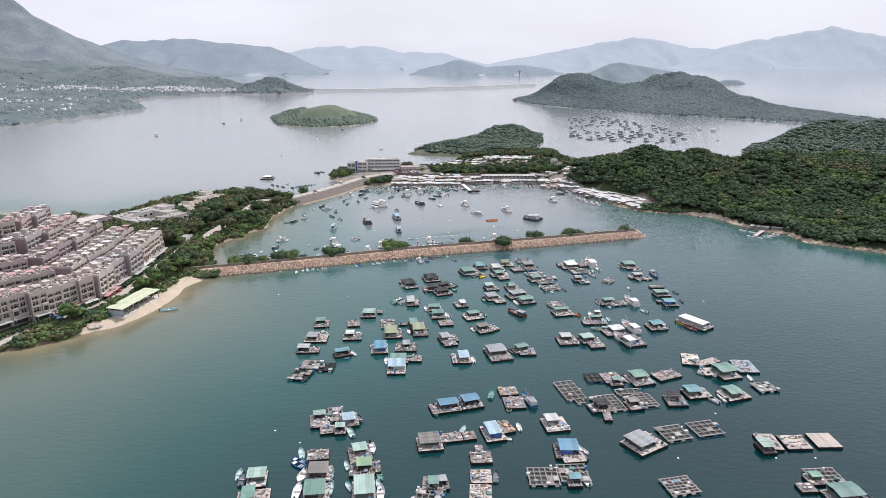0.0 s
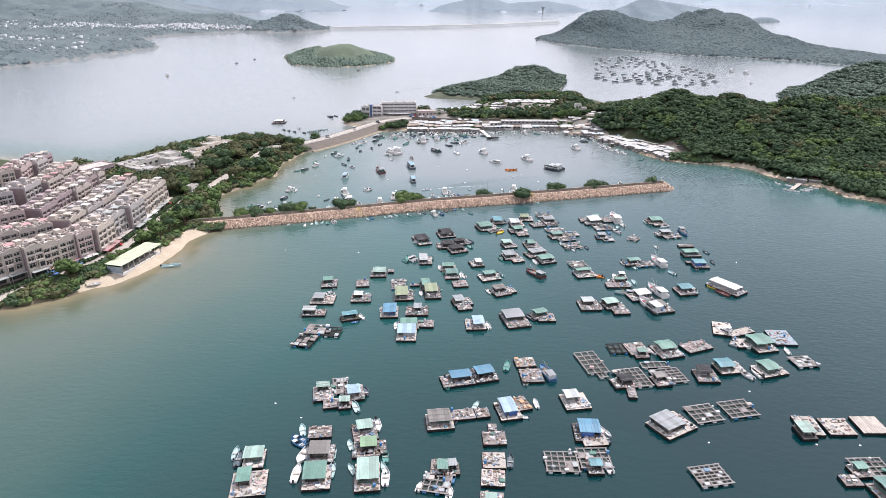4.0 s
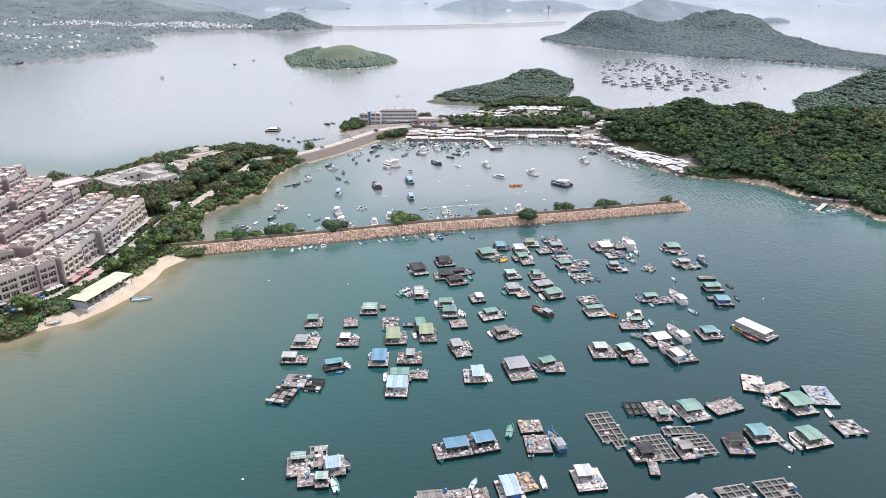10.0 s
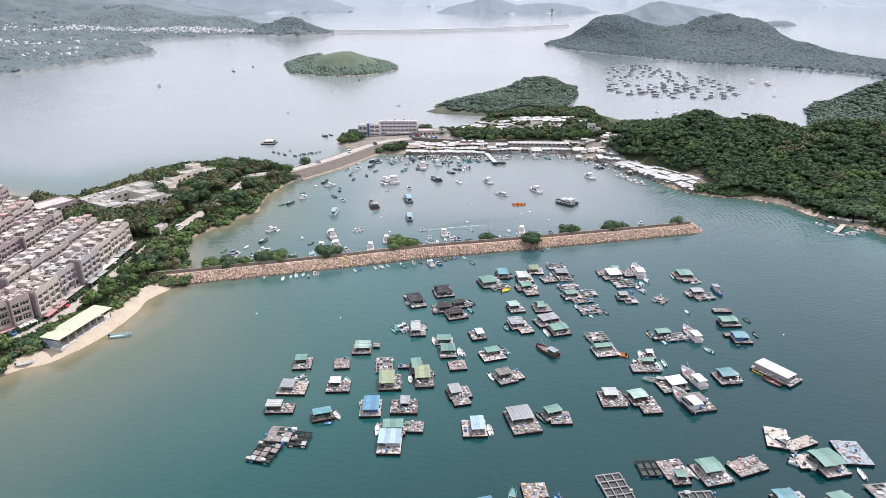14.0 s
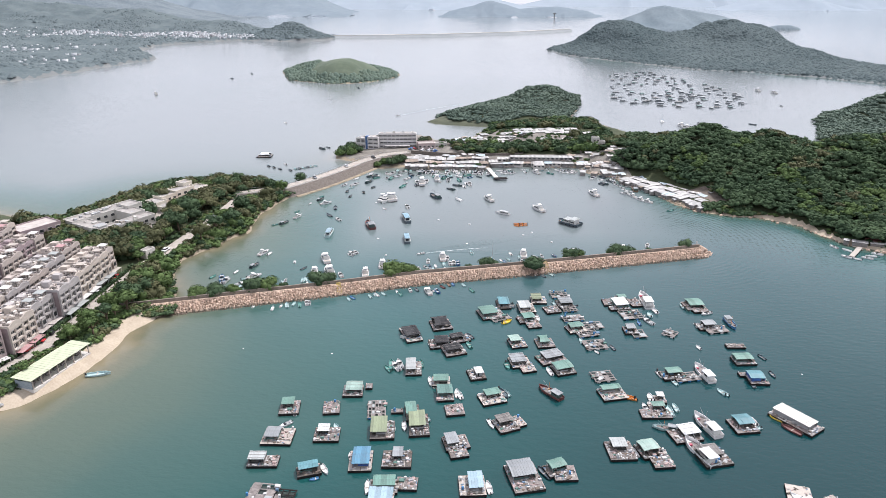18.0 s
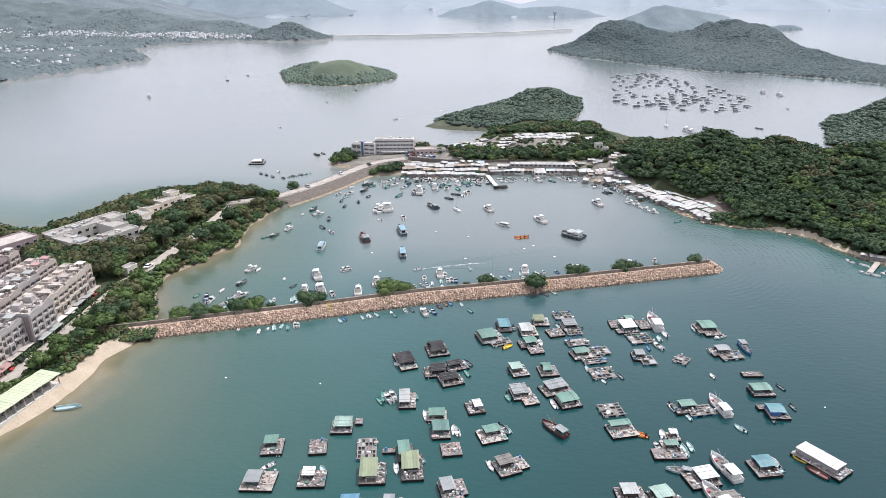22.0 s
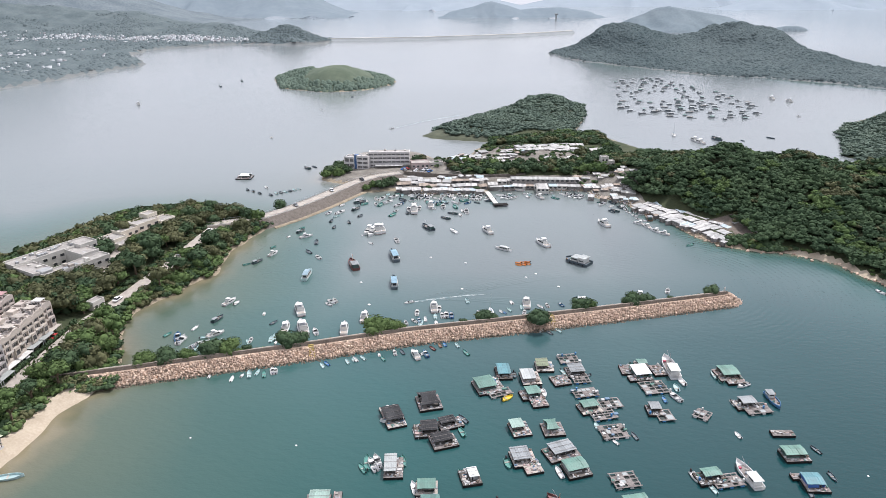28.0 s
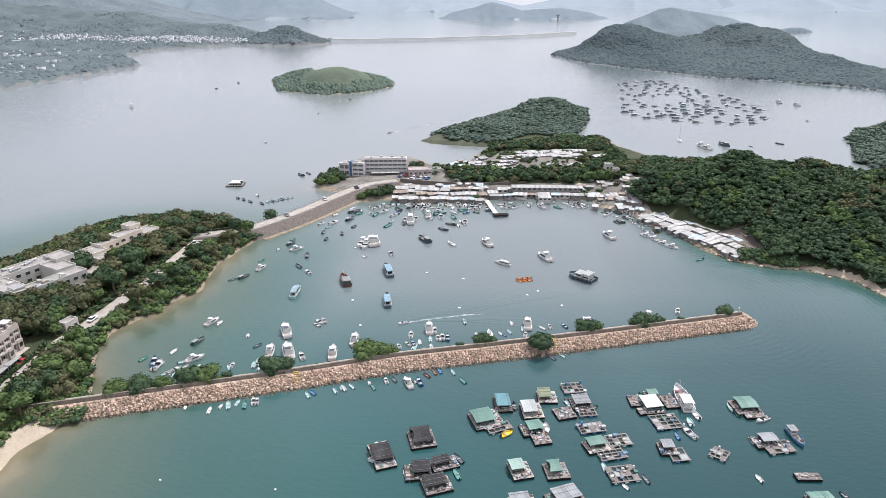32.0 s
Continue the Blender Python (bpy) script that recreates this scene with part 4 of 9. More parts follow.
def hut(x, y, w, d, rot, roof="green", front=0.7, right=0.5, left=0.5, back=0.4, walls="dark", style="gable", high=2.4, stuffs=3, side=0.97):
    """A floating hut: pontoon deck, posts, board walls and a ribbed sheet roof of w by d metres centred on x, y."""
    q, y = farm_size(y), y + 1.4
    front, right, left, back = (max(0.12, e - 0.45) if e < 1.3 else e - 0.3 for e in (front, right, left, back))
    front, right, left = front + 0.7 + 0.6 * (int(abs(x * 7)) % 4) / 3, right + 0.4 * (int(abs(y * 5)) % 3), left + 0.4 * (int(abs(x * 3)) % 3)
    w, d, front, right, left, back, high = w * q, d * q, front * q, right * q, left * q, back * q, high * (0.37 + 0.37 * q)
    W, D = w + left + right, d + front + back
    m = pose(x, y, 0.36, 0, 0, rot)
    root = thing("floating_hut", f"fish-farm hut with {ROOF_WORDS[roof]} sheet roof on a moored raft", "floating hut", m, "floating huts")
    ox, oy = (right - left) / 2, (back - front) / 2
    base = bpy.data.objects.new("raft", None)
    scene.collection.objects.link(base)
    base.parent, base.matrix_local = root, pose(ox, oy, 0)
    pontoon(base, W, D, (PLANK_PALE, PLANK, DECK_DARK, DECK_DARK, PLANK)[int(abs(x * 3)) % 5], floats=False)
    rw, rd = w - 0.5, d - 0.5
    for sx in (-1, 1):
        for sy in (-1, 1):
            box("post", STEEL if roof == "dark" else BEAM_GREY, root, sx * rw / 2, sy * rd / 2, 0.30, 0.13, 0.13, high - 0.30)
    if w > 6:
        for sy in (-1, 1):
            box("post", BEAM_GREY, root, 0, sy * rd / 2, 0.30, 0.12, 0.12, high - 0.30)
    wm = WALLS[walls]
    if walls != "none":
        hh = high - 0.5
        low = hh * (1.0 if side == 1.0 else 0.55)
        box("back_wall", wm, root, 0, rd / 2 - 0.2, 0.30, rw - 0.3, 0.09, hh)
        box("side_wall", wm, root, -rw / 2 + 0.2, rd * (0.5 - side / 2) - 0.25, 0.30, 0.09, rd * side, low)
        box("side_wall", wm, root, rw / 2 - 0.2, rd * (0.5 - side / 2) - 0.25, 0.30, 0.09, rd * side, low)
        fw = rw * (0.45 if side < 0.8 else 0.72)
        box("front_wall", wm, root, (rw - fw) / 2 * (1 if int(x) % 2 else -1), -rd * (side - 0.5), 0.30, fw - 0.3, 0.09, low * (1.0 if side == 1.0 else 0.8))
    v, f = sheet_roof(w, d, style, int(abs(x * 13 + y * 7)))
    part("roof", v, f, ROOFS[roof], root, pose(0, 0, high))
    if roof == "dark" or style == "flat":
        for k in range(3):
            box("roof_bar", BEAM_GREY, root, 0, (k - 1) * d * 0.36, high + 0.17, w, 0.07, 0.06)
    if stuffs:
        if front > 1.4:
            goods(m @ pose(ox, -d / 2 - front / 2, 0), W, front, 0.34, stuffs)
        if right > 1.6:
            goods(m @ pose(w / 2 + right / 2, oy, 0), right, D, 0.34, stuffs)
        if left > 1.6:
            goods(m @ pose(-w / 2 - left / 2, oy, 0), left, D, 0.34, stuffs)
        if back > 1.6:
            goods(m @ pose(ox, d / 2 + back / 2, 0), W, back, 0.34, stuffs)
        clutter(m @ pose(ox, oy, 0), W - 0.1, D - 0.1, 0.34, 1.7, (-ox, -oy, rw - 0.3, rd - 0.3), 0 if int(abs(y * 3)) % 2 else None)
    return root


def deck(x, y, w, d, rot, stuffs=8, boards="plank", planks=0, tint=None):
    """A boarded raft deck, crowded with goods."""
    y += 0.5
    w, d = w * farm_size(y), d * farm_size(y)
    m = pose(x, y, 0.36, 0, 0, rot)
    root = thing("work_raft", "timber work raft moored among the fish cages" if stuffs < 4 else "timber work raft crowded with nets, boxes and drums", "raft", m, "work rafts")
    pontoon(root, w, d, PLANK_PALE if boards == "pale" else DECK_BLUE if boards == "blue" else PLANK, planks=planks)
    if stuffs:
        goods(m, w, d, 0.35, stuffs // 2, tint)
        clutter(m, w, d, 0.34, 0.75 + 0.10 * min(stuffs, 10), None, tint)
    return root


def cage(x, y, w, d, rot, nx, ny, grey=1, stuffs=3, covered=0.06):
    """A fish-cage raft: a grid of timber walkways with open net cells."""
    y += 0.6
    w, d = w * (0.4 + 0.6 * farm_size(y)), d * (0.4 + 0.6 * farm_size(y))
    m = pose(x, y, 0.22, 0, 0, rot)
    root = thing("fish_cage_raft", "square-celled timber fish-cage raft floating on the bay", "fish cage", m, "fish cages")
    mat = BEAM_GREY if grey else BEAM
    for i in range(nx + 1):
        q = -w / 2 + w * i / nx
        box("walkway", mat, root, q, 0, 0.26, 0.34 if i in (0, nx) else 0.26, d + 0.5 * ((i * 3) % 2), 0.13)
    for j in range(ny + 1):
        q = -d / 2 + d * j / ny
        box("cross_walkway", mat, root, 0, q, 0.31, w + 0.7 * ((j * 5 + 1) % 2), 0.40 if j in (0, ny) else 0.32, 0.13)
    for i in range(0, nx, 2):
        rod("float", FLOAT_BLUE if (i + int(x)) % 2 else FLOAT_WHITE, root, -w / 2 + w * (i + 0.5) / nx - 0.45, -d / 2 - 0.02, -0.03, 0.27, 0.9, 0, 90, 0)
    box("net", NET, root, 0, 0, 0.015, w - 0.3, d - 0.3, 0.02, r=0.005)
    for i in range(nx):
        for j in range(ny):
            if CL.random() < covered:
                box("cell_cover", PLANK if CL.random() < 0.6 else DECK_GREY, root, -w / 2 + w * (i + 0.5) / nx, -d / 2 + d * (j + 0.5) / ny, 0.40, w / nx - 0.3, d / ny - 0.3, 0.06)
    if stuffs:
        r = np.random.default_rng(int(abs(x * 7)))
        for _ in range(stuffs):
            i = int(r.integers(nx + 1))
            goods(m @ pose(-w / 2 + w * i / nx, (r.random() - 0.5) * d, 0), 0.9, 0.9, 0.45, 1)
    return root


# ---- boats ----
def hull_arrays(L, B, H, bow=0.42, transom=0.85, sheer=0.5, floor=0.25, wall=0.07, stations=9):
    """A boat hull along +y (bow ahead), open, with an inner floor; z = 0 is the waterline."""
    v, f = [], []
    for i in range(stations):
        s = i / (stations - 1)
        full = 1 - max(0.0, (s - (1 - bow)) / bow) ** 2.1
        full *= transom + (1 - transom) * min(1.0, s / 0.35)
        b = max(0.03, B / 2 * full)
        top = H * (1 + sheer * max(0.0, s - 0.35) ** 1.6)
        y = (s - 0.5) * L
        rise = 0.25 * H * max(0.0, s - 0.75) / 0.25
        low = min(floor + rise, top - 0.06)
        inner = max(0.01, b - wall)
        ring = [(0, -0.3 + rise), (b * 0.62, -0.22 + rise), (b * 0.9, 0.12 * H + rise * 0.5), (b, top - 0.06), (b, top), (inner, top), (inner * 0.96, low), (0, low)]
        v += [(x, y, z) for x, z in ring] + [(-x, y, z) for x, z in ring]
    n = 16
    for i in range(stations - 1):
        a, c = i * n, (i + 1) * n
        for k in range(7):
            f.append((a + k, c + k, c + k + 1, a + k + 1))
            f.append((a + 8 + k, a + 8 + k + 1, c + 8 + k + 1, c + 8 + k))
    for e in (0, (stations - 1) * n):
        for k in range(6):
            f.append((e + k, e + k + 1, e + 8 + k + 1, e + 8 + k))
    return v, f


def wedge(w0, w1, d0, d1, h, lean=0.0):
    """A cabin block: w0 by d0 at the foot, w1 by d1 at the top, its top moved back by lean."""
    a, b, c, e = w0 / 2, d0 / 2, w1 / 2, d1 / 2
    v = [(-a, -b, 0), (a, -b, 0), (a, b, 0), (-a, b, 0), (-c, -e - lean, h), (c, -e - lean, h), (c, e - lean, h), (-c, e - lean, h)]
    f = [(3, 2, 1, 0), (4, 5, 6, 7), (0, 1, 5, 4), (1, 2, 6, 5), (2, 3, 7, 6), (3, 0, 4, 7)]
    return v, f


BOAT_WORDS = {
    "sampan": ("small_boat", "small open {} motorboat with thwarts, moored", "small boat"), "dinghy": ("dinghy", "small {} dinghy afloat", "dinghy"),
    "cruiser": ("cabin_cruiser", "{} cabin cruiser moored in the harbour", "motor yacht"), "workboat": ("work_boat", "{} wooden work boat with wheelhouse and clutter", "work boat"),
    "kaito": ("ferry_boat", "passenger boat with a long canopy roof on a {} hull", "ferry boat"), "sail": ("sailing_boat", "{} sailing boat with bare mast", "sailing boat"),
    "trawler": ("fishing_boat", "{} fishing boat with high bow and aft wheelhouse", "fishing boat"), "speedboat": ("speedboat", "{} speedboat with windscreen, moored", "speedboat"),
}
COLOUR_WORDS = {"white": "white", "blue": "blue", "green": "green", "dark": "dark", "red": "dark red", "pale": "pale blue-green", "wood": "varnished wooden", "orange": "orange", "yellow": "yellow"}
KAITO_ROOF = paint("faded_blue_canopy", (0.24, 0.38, 0.47), 0.6)
FLEET = {}


def build_boat(kind, colour, m):
    name, words, category = BOAT_WORDS[kind]
    root = thing(name, words.format(COLOUR_WORDS[colour]), category, m, name.replace("_", " ") + "s")
    paintwork = HULLS[colour]
    if kind in ("sampan", "dinghy", "speedboat"):
        L, B, H = {"sampan": (6.0, 1.9, 0.55), "dinghy": (3.6, 1.5, 0.4), "speedboat": (6.0, 2.1, 0.7)}[kind]
        v, f = hull_arrays(L, B, H, 0.45, 0.85, 0.6, 0.12)
        part("hull", v, f, paintwork, root, smooth=False)
        for q in ((-0.05,) if kind == "sampan" else (-0.15,)):
            box("thwart", PLANK_PALE if kind != "speedboat" else DECK_WHITE, root, 0, q * L, H * 0.55, B * 0.8, 0.35, 0.08)
        box("outboard_motor", FLOAT_BLACK, root, 0, -L / 2 - 0.12, 0.25, 0.35, 0.45, 0.75, r=0.1)
        if kind == "speedboat":
            v, f = wedge(B * 0.75, B * 0.55, 0.9, 0.35, 0.55, 0.3)
            part("windscreen", v, f, GLASS, root, pose(0, L * 0.08, H * 0.8))
            box("foredeck", DECK_WHITE, root, 0, L * 0.24, H * 0.9, B * 0.62, L * 0.2, 0.08)
            box("seat", GOODS[2], root, 0, -L * 0.3, 0.3, B * 0.6, 0.6, 0.4, r=0.1)
    elif kind == "cruiser":
        L, B, H = 11.0, 3.6, 1.3
        v, f = hull_arrays(L, B, H, 0.5, 0.9, 0.45, 0.95, 0.1)
        part("hull", v, f, paintwork, root)
        box("foredeck", DECK_WHITE, root, 0, L * 0.2, H * 0.92, B * 0.72, L * 0.28, 0.12, r=0.05)
        v, f = wedge(B * 0.78, B * 0.66, L * 0.46, L * 0.36, 1.25, 0.3)
        part("cabin", v, f, DECK_WHITE, root, pose(0, -L * 0.03, 0.95))
        v, f = wedge(B * 0.795, B * 0.70, L * 0.40, L * 0.365, 0.55, 0.1)
        part("cabin_window", v, f, GLASS, root, pose(0, -L * 0.015, 1.4))
        box("flybridge", DECK_WHITE, root, 0, -L * 0.10, 2.2, B * 0.62, L * 0.30, 0.42, r=0.12)
        box("flybridge_seat", GOODS[2], root, 0, -L * 0.13, 2.55, B * 0.5, L * 0.16, 0.14)
        box("sun_canopy", HULLS["white"] if colour == "white" else paintwork, root, 0, -L * 0.12, 3.6, B * 0.62, L * 0.2, 0.08)
        for sx in (-1, 1):
            rod("canopy_post", STEEL, root, sx * B * 0.27, -L * 0.2, 2.5, 0.04, 1.15)
        box("swim_platform", PLANK, root, 0, -L * 0.53, 0.25, B * 0.8, 0.8, 0.1)
        box("cockpit_floor", PLANK_PALE, root, 0, -L * 0.38, 0.98, B * 0.7, L * 0.18, 0.06)
    elif kind == "kaito":
        L, B, H = 13.0, 3.1, 1.1
        v, f = hull_arrays(L, B, H, 0.35, 0.85, 0.5, 0.7, 0.1)
        part("hull", v, f, paintwork, root)
        box("deck", DECK_GREY, root, 0, -L * 0.03, 0.72, B * 0.8, L * 0.72, 0.06)
        for sx in (-1, 1):
            box("gunwale", DECK_WHITE, root, sx * B * 0.47, -L * 0.12, H * 0.98, 0.16, L * 0.6, 0.1)
        v, f = wedge(B * 0.72, B * 0.68, L * 0.52, L * 0.50, 1.6, 0.0)
        part("cabin", v, f, DECK_WHITE, root, pose(0, -L * 0.08, 0.7))
        for sx in (-1, 1):
            for k in range(5):
                box("side_window", GLASS, root, sx * B * 0.352, -L * 0.28 + k * L * 0.10, 1.2, 0.07, L * 0.08, 0.8)
        box("front_window", GLASS, root, 0, L * 0.178, 1.3, B * 0.56, 0.1, 0.7)
        box("stern_opening", GLASS, root, 0, -L * 0.338, 0.95, B * 0.5, 0.1, 1.0)
        box("bow_hatch", DECK_WHITE, root, 0, L * 0.30, 0.78, B * 0.34, L * 0.09, 0.3)
        v, f = sheet_roof(B * 0.80, L * 0.55, "gable", 3)
        part("canopy", v, f, ROOFS["pblue"] if colour == "pale" else ROOFS["white"] if colour in ("red", "white") else KAITO_ROOF, root, pose(0, -L * 0.08, 2.32))
        box("tyre_rail", FLOAT_BLACK, root, 0, L * 0.49, 0.9, 0.7, 0.2, 0.35, r=0.08)
    elif kind == "sail":
        L, B, H = 9.0, 2.8, 0.9
        v, f = hull_arrays(L, B, H, 0.6, 0.75, 0.3, 0.75, 0.1)
        part("hull", v, f, paintwork, root)
        v, f = wedge(B * 0.55, B * 0.42, L * 0.4, L * 0.34, 0.5, 0.1)
        part("cabin", v, f, DECK_WHITE, root, pose(0, L * 0.04, 0.78))
        rod("mast", STEEL, root, 0, L * 0.1, 1.2, 0.09, 10.5, taper=0.6)
        rod("boom", STEEL, root, 0, L * 0.1, 1.9, 0.09, 3.6, 90, 0, 0)
        box("sail_cover", ROOFS["blue"], root, 0, -L * 0.1, 1.92, 0.3, 3.2, 0.3, r=0.1)
    else:
        L, B, H = 12.0, 3.8, 1.2
        high = 1.0 if kind == "trawler" else 0.55
        v, f = hull_arrays(L, B, H, 0.45, 0.88, high, 0.6, 0.14)
        part("hull", v, f, paintwork, root)
        box("work_deck", PLANK, root, 0, L * 0.08, 0.66, B * 0.76, L * 0.5, 0.08)
        v, f = wedge(B * 0.66, B * 0.6, L * 0.3, L * 0.27, 1.9, 0.05)
        part("wheelhouse", v, f, DECK_WHITE if kind == "trawler" or colour == "blue" else WALLS["green"], root, pose(0, -L * 0.27, 0.65))
        box("wheelhouse_window", GLASS, root, 0, -L * 0.125, 1.6, B * 0.5, 0.06, 0.5)
        for sx in (-1, 1):
            box("side_window", GLASS, root, sx * B * 0.322, -L * 0.27, 1.6, 0.05, L * 0.18, 0.5)
        v, f = sheet_roof(B * 0.8, L * 0.36, "flat", 5)
        part("wheelhouse_roof", v, f, ROOFS["white"] if kind == "trawler" else ROOFS["grey"], root, pose(0, -L * 0.27, 2.55))
        rod("mast", HULLS["orange"] if kind == "workboat" and colour != "dark" else STEEL, root, 0, L * 0.05, 0.7, 0.09, 4.2, taper=0.6)
        rod("derrick", STEEL, root, 0, L * 0.07, 2.2, 0.06, 3.5, -55, 0, 0)
        for k, (gx, gy) in enumerate(((-0.8, 0.22), (0.7, 0.12), (-0.3, 0.02))):
            box("gear_box", GOODS[(k * 3 + len(colour)) % 9], root, gx, gy * L, 0.74, 0.9, 0.7, 0.5, rz=k * 25, r=0.08)
        for sx in (-1, 1):
            for q in (-0.05,):
                rod("tyre_fender", FLOAT_BLACK, root, sx * (B / 2 - 0.1 if q < 0.2 else B / 2 * 0.93), q * L, 0.55, 0.3, 0.18, 0, 90 * sx, 0)
    FLEET[(kind, colour)] = (root, L)
    return root


def boat(kind, colour, x, y, heading, length):
    """A boat with its bow to heading (degrees to the left of +y)."""
    base = {"sampan": 6.0, "dinghy": 3.6, "speedboat": 6.0, "cruiser": 11.0, "kaito": 13.0, "sail": 9.0, "workboat": 12.0, "trawler": 12.0}[kind]
    length *= float(np.interp(y, (200, 300), (1.0, 0.87)))
    m = pose(x, y, 0.0, 0, 0, heading) @ Matrix.Scale(length / base, 4)
    if (kind, colour) in FLEET:
        ob = FLEET[(kind, colour)][0]
        made = copy_thing(ob, m @ Matrix.Diagonal((*ob.scale, 1)).inverted())
        return made
    return build_boat(kind, colour, m)


# ---- breakwater ----
STONE = surface("granite_armour_stone", (0.32, 0.225, 0.165), (0.62, 0.485, 0.385), 0.9, 0.9, 0.4, 5, vary=0.35)
STONE_MANY = surface("granite_armour_rubble", (0.32, 0.225, 0.165), (0.62, 0.485, 0.385), 0.9, 0.9, 0.4, 5, island=0.35)
STONE_WET = surface("dark_wet_stone", (0.10, 0.08, 0.06), (0.19, 0.15, 0.11), 0.9, 0.7, 0.4, 5)
CONCRETE = surface("weathered_concrete", (0.30, 0.27, 0.24), (0.46, 0.42, 0.37), 0.4, 0.9, 0.2, 8)
CONCRETE_PALE = surface("pale_concrete", (0.50, 0.48, 0.45), (0.64, 0.62, 0.58), 0.3, 0.9, 0.15, 8)
YELLOW = paint("dull_yellow_paint", (0.46, 0.35, 0.12), 0.7)
PARAPET = surface("brown_stained_concrete", (0.15, 0.125, 0.10), (0.29, 0.245, 0.205), 0.4, 0.9, 0.2, 8)
WALL_LINE = ((-123, 293.2), (-105.5, 298.8), (-82, 306.6), (-67, 311.4), (-48, 317.6), (-17, 328.8), (28, 341), (61, 350.6), (96, 361), (107.5, 364.8))


def along(line, step):
    """Places and directions at even steps along a line."""
    out, rest = [], 0.0
    for (ax, ay), (bx, by) in zip(line, line[1:]):
        n = math.hypot(bx - ax, by - ay)
        ux, uy = (bx - ax) / n, (by - ay) / n
        t = rest
        while t < n:
            out.append((ax + ux * t, ay + uy * t, ux, uy))
            t += step
        rest = t - n
    return out


def sweep(name, line, section, material, parent, closed=True, label="", step=4.0, index=None):
    """A cross-section (offset to the left of the line, height) drawn along a line, in one mesh."""
    pts = along(line, step)
    ex, ey = line[-1]
    pts.append((ex, ey, pts[-1][2], pts[-1][3]))
    v, f, mi = [], [], []
    n = len(section)
    for x, y, ux, uy in pts:
        v += [(x - uy * o, y + ux * o, z) for o, z in section]
    for i in range(len(pts) - 1):
        for k in range(n if closed else n - 1):
            q = (k + 1) % n
            f.append((i * n + k, i * n + q, (i + 1) * n + q, (i + 1) * n + k))
            mi.append(index[k] if index else 0)
    if closed:
        f += [tuple(range(n)), tuple(range((len(pts) - 1) * n, len(pts) * n))[::-1]]
        mi += [0, 0]
    ob = part(name, v, f, material, parent, None, label)
    ob.data.polygons.foreach_set("material_index", mi)
    return ob


def stone_meshes(material, count=7):
    out = []
    for s in range(count):
        r = np.random.default_rng(s + 60)
        b = bmesh.new()
        for _ in range(13):
            q = r.normal(size=3)
            q /= np.abs(q).max() * 0.55 + 0.45 * np.linalg.norm(q)
            b.verts.new(q * (0.62, 0.5, 0.42) * (0.85 + 0.3 * r.random()))
        res = bmesh.ops.convex_hull(b, input=b.verts[:])
        bmesh.ops.delete(b, geom=[g for g in res["geom_interior"] if isinstance(g, bmesh.types.BMVert)], context="VERTS")
        me = bpy.data.meshes.new("stone")
        b.to_mesh(me)
        b.free()
        me.materials.append(material)
        out.append(me)
    return out


